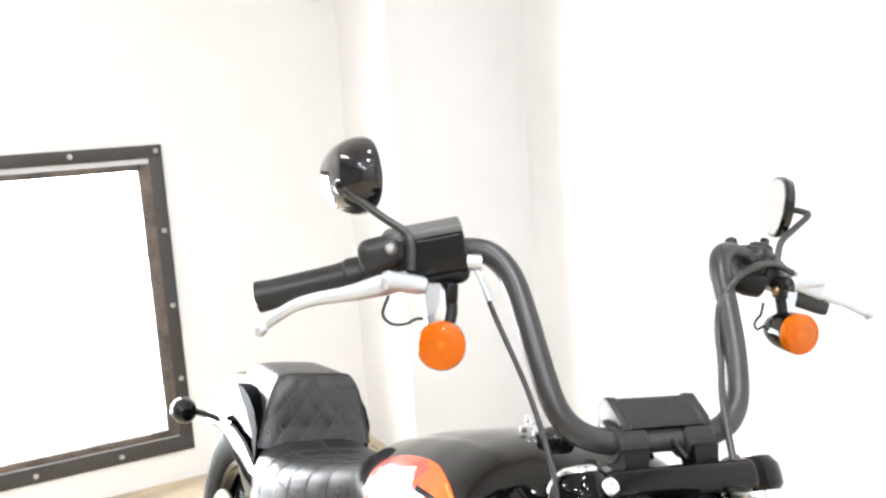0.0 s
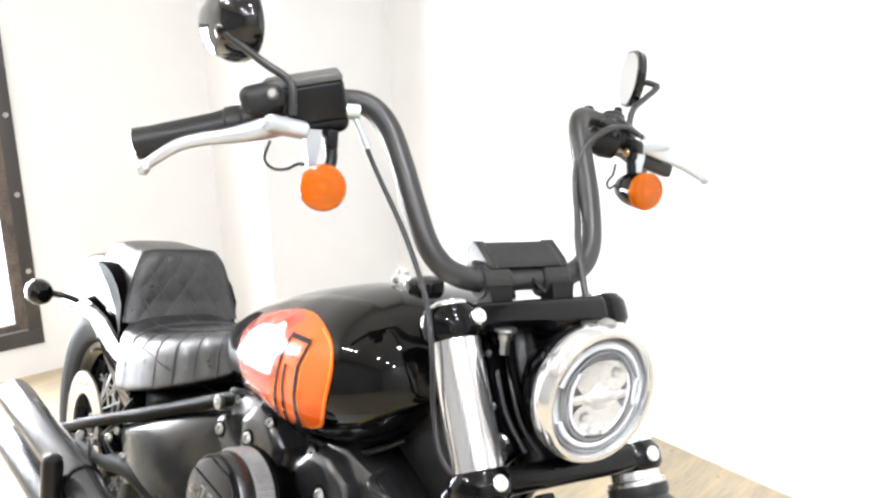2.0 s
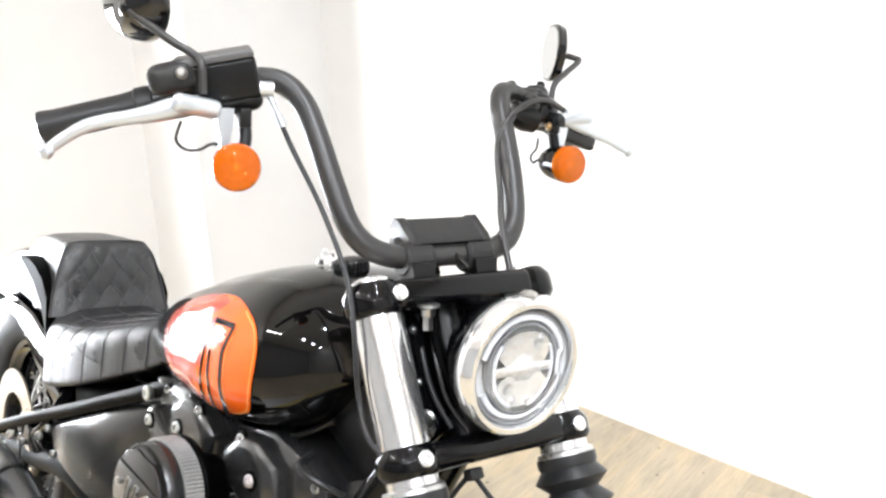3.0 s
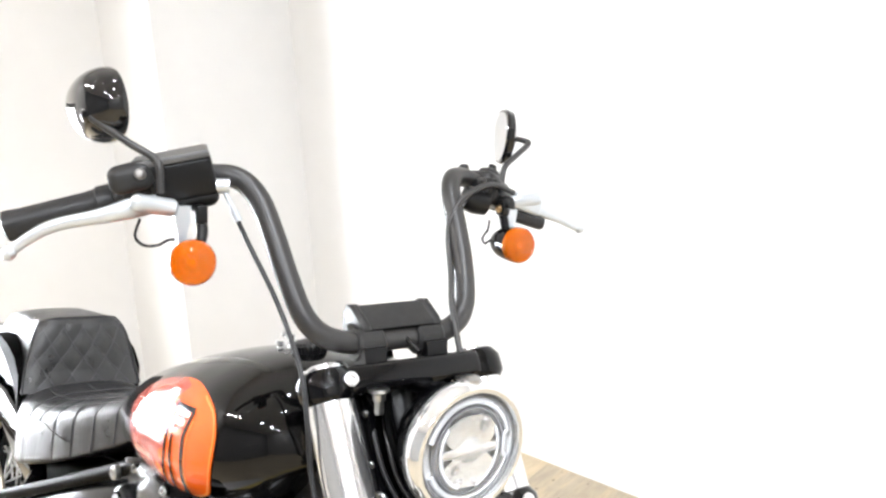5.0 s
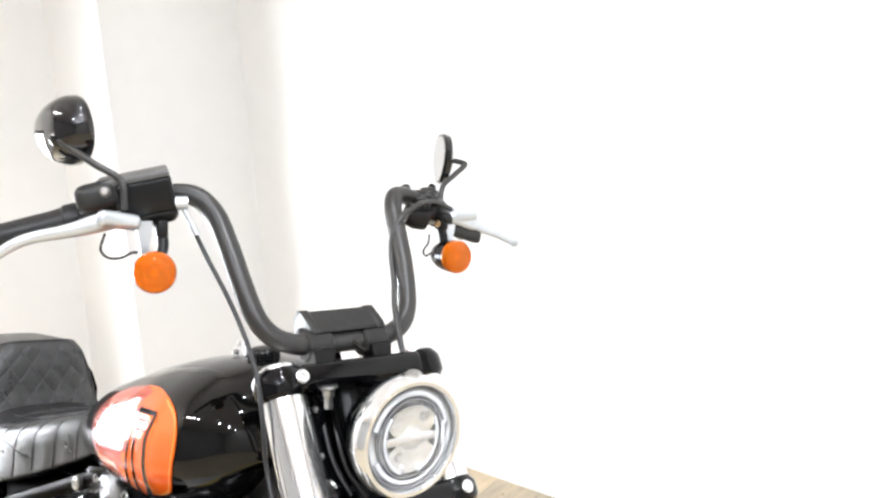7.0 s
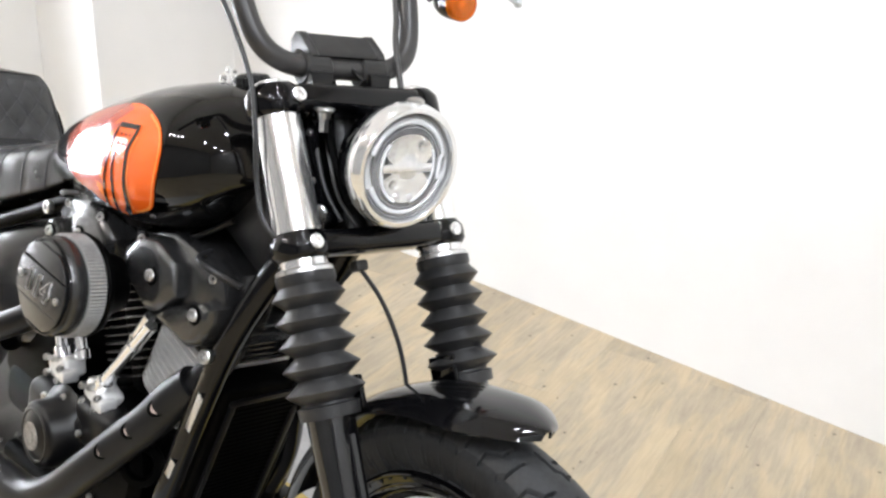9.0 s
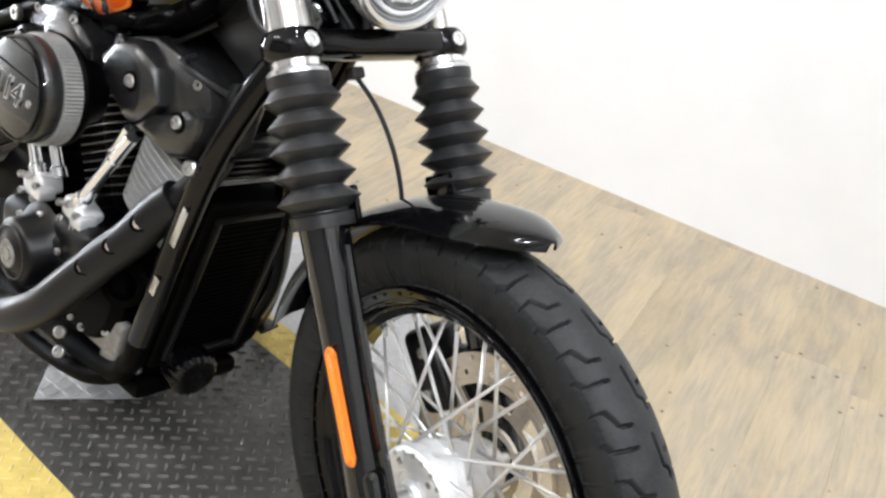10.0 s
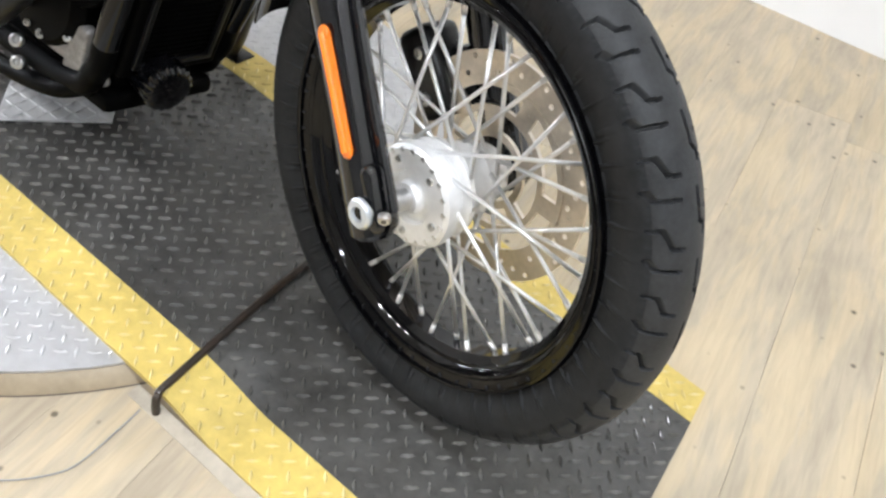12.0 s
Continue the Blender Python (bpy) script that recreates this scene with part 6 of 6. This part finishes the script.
for sgn, nm in ((1, "front"), (-1, "rear")):
    d = Vector((math.sin(radians(22.5)) * sgn, 0, math.cos(radians(22.5))))
    cm = aim(CR, d, (0, 1, 0))
    barrel = part("cylinder", cyl(CR + d * 0.10, CR + d * 0.31, 0.062, seg=40), DARK, bike, "finned cylinder with bright fin edges")
    for h in np.arange(0.136, 0.300, 0.0132):
        shared("fin", fin_bright if sgn > 0 else fin_black, barrel, cm @ Matrix.Translation((0, 0, h)))
    head = part("cylinder_head", box(0.14, 0.16, 0.05, 0.012, m=cm @ pose(0, 0, 0.315)), WRINKLE, bike, "black finned cylinder head")
    for h in np.arange(0.292, 0.325, 0.011):
        shared("fin", fin_head, head, cm @ Matrix.Translation((0, 0, h)))
    uv = Vector((math.cos(radians(22.5)), 0, -math.sin(radians(22.5)) * sgn)) if sgn > 0 else Vector((-math.cos(radians(22.5)), 0, -math.sin(radians(22.5))))

    def at(u, y, h):
        return CR + uv * u + d * h + Vector((0, y, 0))

    def stepped(outline, cu0, ch0, levels):
        return loft([[at(cu0 + (u - cu0) * k, y, ch0 + (h - ch0) * k) for u, h in outline] for y, k in levels])

    rk = part("rocker_cover", stepped(ROCKER, 0.0, 0.37, ((-0.122, 0.90), (-0.119, 0.96), (-0.108, 1.0), (-0.040, 1.0), (-0.028, 0.90))), WRINKLE, bike, "wrinkle black rocker cover with stepped facets")
    part("cover_core", box(0.11, 0.13, 0.08, 0.02, 3, m=cm @ pose(-0.01, 0.035, 0.340)), DARK, rk)
    part("cover_step", stepped(SLAB, -0.055, 0.356, ((-0.1505, 0.62), (-0.1495, 0.76), (-0.143, 0.92), (-0.135, 0.985), (-0.112, 1.0))), WRINKLE, rk, "raised rear facet")
    part("cover_lobe", stepped(LOBE, 0.055, 0.362, ((-0.146, 0.60), (-0.1445, 0.78), (-0.138, 0.93), (-0.130, 0.985), (-0.108, 1.0))), WRINKLE, rk, "raised front facet")
    for u, y, h, r in ((-0.035, -0.150, 0.3635, 0.0085), (-0.092, -0.140, 0.381, 0.0075), (0.070, -0.145, 0.382, 0.0085), (0.050, -0.118, 0.424, 0.0070)):
        part("bolt", bolt(at(u, y, h), (0.25, -1, 0.25), r, 0.007), STEEL, rk)
        # raised near-black ring paints the shade of a bolt pocket
        part("recess_shade_ring", lathe([(r + 0.001, 0.0), (r + 0.005, 0.0), (r + 0.005, 0.003), (r + 0.001, 0.0035)], 18, aim(at(u, y + 0.0005, h), (0, -1, 0)), closed=True), DARK, rk)
    part("plug_lead", tube([at(0.00, -0.100, 0.430), at(0.020, -0.132, 0.436), at(0.050, -0.130, 0.440), at(0.080, -0.100, 0.434)], 0.0045, 8, 6), RUBBER, rk, "black plug lead")
    px = -0.674 if sgn > 0 else -0.800
    for off in (0.0, -0.036 * sgn):
        p0 = Vector((px + off * 0.5, -0.128 + abs(off) * 0.7, 0.448))
        p1 = Vector((-0.553 + off if sgn > 0 else -0.880 + off, -0.124 + abs(off) * 0.5, 0.592))
        part("pushrod_tube", join(cyl(p0, p1, 0.0090, seg=16), cyl(p0, p0.lerp(p1, 0.12), 0.0130, seg=16, bevel=0.002), cyl(p0.lerp(p1, 0.66), p0.lerp(p1, 0.70), 0.0112, seg=16, bevel=0.002)), CHROME, bike, "chrome pushrod tube")
    lb = part("lifter_block", join(box(0.060, 0.040, 0.034, 0.008, 3, m=pose(px - 0.004, -0.118, 0.432, 0, sgn * 18, 0)), box(0.034, 0.030, 0.022, 0.006, 2, m=pose(px + 0.02, -0.130, 0.428))), MACHINED, bike, "bright lifter block")
    for u, w in ((-0.024, 0.010), (0.0, 0.016), (0.024, 0.006), (-0.020, -0.016), (0.018, -0.016)):
        part("bolt", bolt((px - 0.004 + u, -0.139, 0.432 + w), (0.2, -1, 0.2), 0.0062, 0.008), STEEL, lb)
part("engine_mount", join(box(0.06, 0.03, 0.05, 0.012, m=pose(-0.66, -0.10, 0.735)), box(0.16, 0.08, 0.05, 0.02, 3, m=pose(-0.74, -0.07, 0.725))), SATIN, bike, "black cast intake bracket")
# air cleaner
AC = Vector((-0.616, -0.182, 0.640))
AR = 0.93
am = aim(AC, (0.06, -1, 0.06)) @ Matrix.Diagonal((AR, AR, 1, 1))
ac = part("air_cleaner", lathe([(0, 0.078), (0.060, 0.078), (0.070, 0.074), (0.0745, 0.066), (0.0745, 0.052), (0.070, 0.046), (0.0, 0.046)], 64, am), COVER, bike, "round black air cleaner cover")
pleats = [[am @ Vector(((r + (0.0018 if k % 2 else -0.0012)) * math.cos(2 * math.pi * k / 180), (r + (0.0018 if k % 2 else -0.0012)) * math.sin(2 * math.pi * k / 180), z)) for k in range(180)] for r, z in ((0.056, 0.024), (0.0765, 0.025), (0.0765, 0.050), (0.056, 0.051))]
part("filter", loft(pleats, caps=False, closed=True), FILTER, ac, "grey pleated filter ring", smooth=False)
part("backplate", lathe([(0, 0.024), (0.078, 0.024), (0.080, 0.020), (0.076, 0.012), (0.055, 0.004), (0.045, -0.03), (0, -0.03)], 56, am), DARK, ac, "black backplate")
BT = am @ Matrix.Rotation(radians(-8), 4, "Z")


def chord(y0, y1, r=0.066, n=14):
    """The slice of a disc between two heights."""
    a = [math.asin(y / r) for y in np.linspace(y0, y1, n)]
    return [(r * math.cos(t), r * math.sin(t)) for t in a] + [(-r * math.cos(t), r * math.sin(t)) for t in reversed(a)]


part("insert", plate([chord(-0.027, 0.027)], 0.005, BT @ Matrix.Translation((0, 0, 0.0800)), 0.0012), COVER, ac, "raised band across the cover")
for y0, y1 in ((0.030, 0.060), (-0.060, -0.030)):
    part("facet", plate([chord(y0, y1)], 0.003, BT @ Matrix.Translation((0, 0, 0.0790)), 0.0008), COVER, ac, "glossy sloping facet")
part("edge_ring", lathe([(0.0690, 0.0772), (0.0715, 0.0765), (0.0735, 0.0735), (0.0725, 0.0745)], 64, am, closed=True), GLOSS, ac, "glossy rolled edge")
cu = bpy.data.curves.new("number", "FONT")
cu.body, cu.size, cu.extrude, cu.align_x, cu.align_y, cu.shear = "114", 0.046, 0.0014, "CENTER", "CENTER", 0.15
tmp = bpy.data.objects.new("number", cu)
cu.offset = -0.0004
face_me = bpy.data.meshes.new_from_object(tmp)
fm = bmesh.new()
fm.from_mesh(face_me)
bpy.data.meshes.remove(face_me)
cu.offset = 0.0020
me = bpy.data.meshes.new_from_object(tmp)
bpy.data.objects.remove(tmp)
bpy.data.curves.remove(cu)
me.materials.append(ALU)
num = new("number", me)
num.parent = ac
num["label"] = "silver raised number 114"
for u in (-0.052, 0.052):
    part("bolt", bolt(BT @ Vector((u, 0, 0.082)), (0.06, -1, 0.06), 0.005, 0.004), STEEL, ac)

# ---- exhaust ----
PIPE = [(-0.452, -0.050, 0.600), (-0.440, -0.078, 0.574), (-0.462, -0.098, 0.534), (-0.487, -0.111, 0.505), (-0.516, -0.129, 0.459), (-0.552, -0.147, 0.416), (-0.605, -0.170, 0.352), (-0.660, -0.186, 0.293), (-0.730, -0.198, 0.252), (-0.82, -0.206, 0.246), (-1.0, -0.215, 0.272), (-1.15, -0.225, 0.295)]
ex = part("exhaust_pipe", tube(PIPE, 0.0215, 18), EXHAUST, bike, "satin black front exhaust pipe")
part("heat_shield", tube([Vector(p) + Vector((0.0, -0.004, 0.0)) for p in PIPE[2:10]], 0.0290, 24), EXHAUST, ex, "satin black heat shield")
for p, dr in ((Vector(PIPE[3]).lerp(Vector(PIPE[4]), 0.55), (0.55, -0.65, 0.5)), (Vector(PIPE[4]).lerp(Vector(PIPE[5]), 0.55), (0.55, -0.65, 0.5)), (Vector(PIPE[5]).lerp(Vector(PIPE[6]), 0.40), (0.55, -0.65, 0.5))):
    n = Vector(dr).normalized()
    c = Vector(p) + Vector((0, -0.004, 0)) + n * 0.0280
    part("shield_hole", lathe([(0.0128, -0.003), (0.0128, 0.0022), (0.0106, 0.0026), (0.0100, 0.0006), (0, 0.0004)], 20, aim(c, n)), DARK, ex, "round hole in the shield")
    part("clamp_screw", lathe([(0, 0.0008), (0.0084, 0.0008), (0.0078, 0.0024), (0, 0.0030)], 14, aim(c, n)), COPPER, ex, "dull coppery clamp screw")
part("flange_bolt", bolt((-0.405, -0.128, 0.600), (0.3, -1, 0.3), 0.010, 0.010), STEEL, ex, "bright flange bolt")
part("rear_exhaust_pipe", tube([(-0.80, -0.10, 0.56), (-0.86, -0.16, 0.505), (-0.94, -0.20, 0.455), (-1.03, -0.225, 0.415), (-1.15, -0.24, 0.405)], 0.023, 16), SATIN, bike, "satin black rear exhaust pipe")
for z0, z1, nm in ((0.430, 0.448, "upper"), (0.318, 0.338, "lower")):
    p0, p1 = Vector((-1.08, -0.240, z0)), Vector((-1.70, -0.250, z1))
    h = (p1 - p0).length
    mf = part("muffler", lathe([(0, 0), (0.026, 0), (0.030, 0.06), (0.036, 0.14), (0.036, h - 0.03), (0.034, h), (0.029, h), (0.029, h - 0.06), (0, h - 0.06)], 36, aim(p0, p1 - p0)), COVER, bike, "satin black muffler")
    part("band", cyl(p0.lerp(p1, 0.18), p0.lerp(p1, 0.20), 0.038, seg=36, bevel=0.002), GLOSS, mf)
# ---- right side covers, pegs, stand ----
COVER_TOP = [(-1.385, 0.470), (-1.16, 0.562), (-0.93, 0.656)]
COVER_LOW = [(-1.385, 0.452), (-1.34, 0.415), (-1.25, 0.385), (-1.10, 0.378), (-0.98, 0.405), (-0.93, 0.440)]
sec = []
for x in np.linspace(-1.385, -0.93, 44):
    hi, lo = interp(x, COVER_TOP), soft_interp(x, COVER_LOW, 0.02)
    e = (x + 1.175) / 0.215
    sec.append([(x, -0.104 - 0.034 * (1 - abs(e) ** 2.4 * 0.9) + 0.016 * abs(2 * t - 1) ** 6, lo + (hi - lo) * t) for t in np.linspace(0, 1, 20)])
sc = part("side_cover", thick(sheet(sec), 0.004), COVER, bike, "glossy black oil tank cover below the seat")
for x, z in ((-1.345, 0.470), (-1.310, 0.4285), (-1.270, 0.395)):
    part("bolt", bolt((x, -0.130, z), (0.3, -1, 0.3), 0.0075, 0.006), STEEL, sc)
part("battery_box", box(0.44, 0.19, 0.22, 0.03, 3, m=pose(-1.10, 0, 0.50, 0, -6, 0)), DARK, bike)
part("gearbox", box(0.30, 0.20, 0.16, 0.03, 3, m=pose(-0.95, 0, 0.38)), DARK, bike)
part("engine_guard_plate", join(box(0.50, 0.19, 0.03, 0.01, m=pose(-0.78, 0, 0.185)), box(0.05, 0.14, 0.06, 0.02, m=pose(-0.57, -0.0, 0.215))), DARK, bike)
low = part("engine_bracket", join(box(0.045, 0.020, 0.100, 0.008, 3, m=pose(-0.592, -0.098, 0.245, 0, 14, 0)), box(0.09, 0.03, 0.030, 0.008, 2, m=pose(-0.640, -0.095, 0.238))), DULL, bike, "dull grey engine mounting bracket")
for x, y, z, r in ((-0.697, -0.130, 0.219, 0.0100), (-0.696, -0.130, 0.184, 0.0100), (-0.689, -0.120, 0.248, 0.005), (-0.570, -0.072, 0.204, 0.0120), (-0.60, -0.110, 0.262, 0.006), (-0.660, -0.115, 0.243, 0.007)):
    part("bolt", bolt((x, y, z), (0.45, -0.8, 0.35), r, r * 0.9), CAST, low, "bright bolt head")
part("crank_sensor", join(lathe([(0.020, 0), (0.034, 0), (0.036, 0.006), (0.034, 0.014), (0.024, 0.016), (0.020, 0.010)], 32, aim((-0.575, -0.098, 0.355), (0.5, -0.8, 0.2)), closed=True)), DARK, bike, "round black port ring")
part("lower_rail", tube([(-0.56, -0.100, 0.205), (-0.64, -0.118, 0.170), (-0.80, -0.125, 0.150), (-0.98, -0.125, 0.160)], 0.014, 14, 6), DARK, bike, "black lower frame rail")
stand = part("side_stand", join(tube([(-0.55, 0.13, 0.335), (-0.583, 0.2, 0.298), (-0.660, 0.258, 0.195), (-0.745, 0.318, 0.112)], 0.011, 12), box(0.075, 0.045, 0.010, 0.004, m=pose(-0.748, 0.322, 0.106, 11))), SATIN, bike, "black side stand")
num.matrix_basis = BT @ Matrix.Translation((-0.004, 0.0, 0.0838))
face = part("number_face", fm, COVER, num, "dark face of the outlined number")
face.matrix_basis = Matrix.Translation((0, 0, 0.0010))

# ---- floor planks ----
PW, PL = 0.155, 1.22
bm = bmesh.new()
bmesh.ops.create_cube(bm, size=1, matrix=Matrix.Translation((0, 0, -0.004)) @ Matrix.Diagonal((PW - 0.0003, PL - 0.0003, 0.008, 1)))
bmesh.ops.bevel(bm, geom=[e for e in bm.edges if all(v.co.z > -0.001 for v in e.verts)], offset=0.0004, segments=1, affect="EDGES")
plank_me = bpy.data.meshes.new("plank")
bm.to_mesh(plank_me)
bm.free()
plank_me.materials.append(OAK)
rng = random.Random(5)
turned = Matrix.Translation((0, 0, FL)) @ Matrix.Rotation(radians(13), 4, "Z")
ROOM = (WX, 3.3, -3.7, WY)


def trim(poly, k, lim, sign):
    """Cuts a polygon at one wall."""
    out = []
    for a, b in zip(poly, poly[1:] + poly[:1]):
        ia, ib = sign * (a[k] - lim) <= 0, sign * (b[k] - lim) <= 0
        if ia:
            out.append(a)
        if ia != ib:
            t = (lim - a[k]) / (b[k] - a[k])
            out.append((a[0] + (b[0] - a[0]) * t, a[1] + (b[1] - a[1]) * t))
    return out


places = []
u = -6.0
while u < 6.0:
    v = -6.5 - rng.random() * PL
    while v < 4.0:
        corners = [(turned @ Vector((u + a * (PW - 0.0003) / 2, v + b * (PL - 0.0003) / 2, 0))).to_2d()[:] for a, b in ((-1, -1), (1, -1), (1, 1), (-1, 1))]
        cutp = corners
        for k, lim, sign in ((0, ROOM[0], -1), (0, ROOM[1], 1), (1, ROOM[2], -1), (1, ROOM[3], 1)):
            cutp = trim(cutp, k, lim, sign) if cutp else cutp
        if len(cutp) > 2:
            c = turned @ Vector((u, v, 0))
            places.append((math.hypot(c.x - 0.2, c.y - 0.7), u, v, None if cutp == corners else cutp))
        v += PL
    u += PW
places.sort(key=lambda q: q[0])
rest_v, rest_f = [], []
for i, (far, u, v, cutp) in enumerate(places):
    if i < 290 and cutp is None:
        shared("plank", plank_me, floor, turned @ pose(u, v, 0.0))
        continue
    if cutp is None:
        cutp = [(turned @ Vector((u + a * (PW - 0.0003) / 2, v + b * (PL - 0.0003) / 2, 0))).to_2d()[:] for a, b in ((-1, -1), (1, -1), (1, 1), (-1, 1))]
    back = (turned @ pose(u, v, 0.0)).inverted()
    top = [back @ Vector((x, y, FL)) for x, y in cutp]
    n = len(top)
    vs = [tuple(p) for p in top] + [(p.x, p.y, -0.008) for p in top]
    fs = [list(range(n))] + [[j, j + n, (j + 1) % n + n, (j + 1) % n] for j in range(n)]
    if i < 290:
        me = bpy.data.meshes.new("plank")
        me.from_pydata(vs, [], fs)
        me.materials.append(OAK)
        shared("plank", me, floor, turned @ pose(u, v, 0.0))
    else:
        k = len(rest_v)
        rest_v += [tuple(turned @ pose(u, v, 0.0) @ Vector(p)) for p in vs]
        rest_f += [[j + k for j in f] for f in fs]
if rest_v:
    me = bpy.data.meshes.new("far_planks")
    me.from_pydata(rest_v, [], rest_f)
    me.materials.append(OAK)
    ob = new("far_planks", me)
    ob.parent = floor
    tagged(ob, label="pale oak planks of the rest of the floor", kind="stuff")
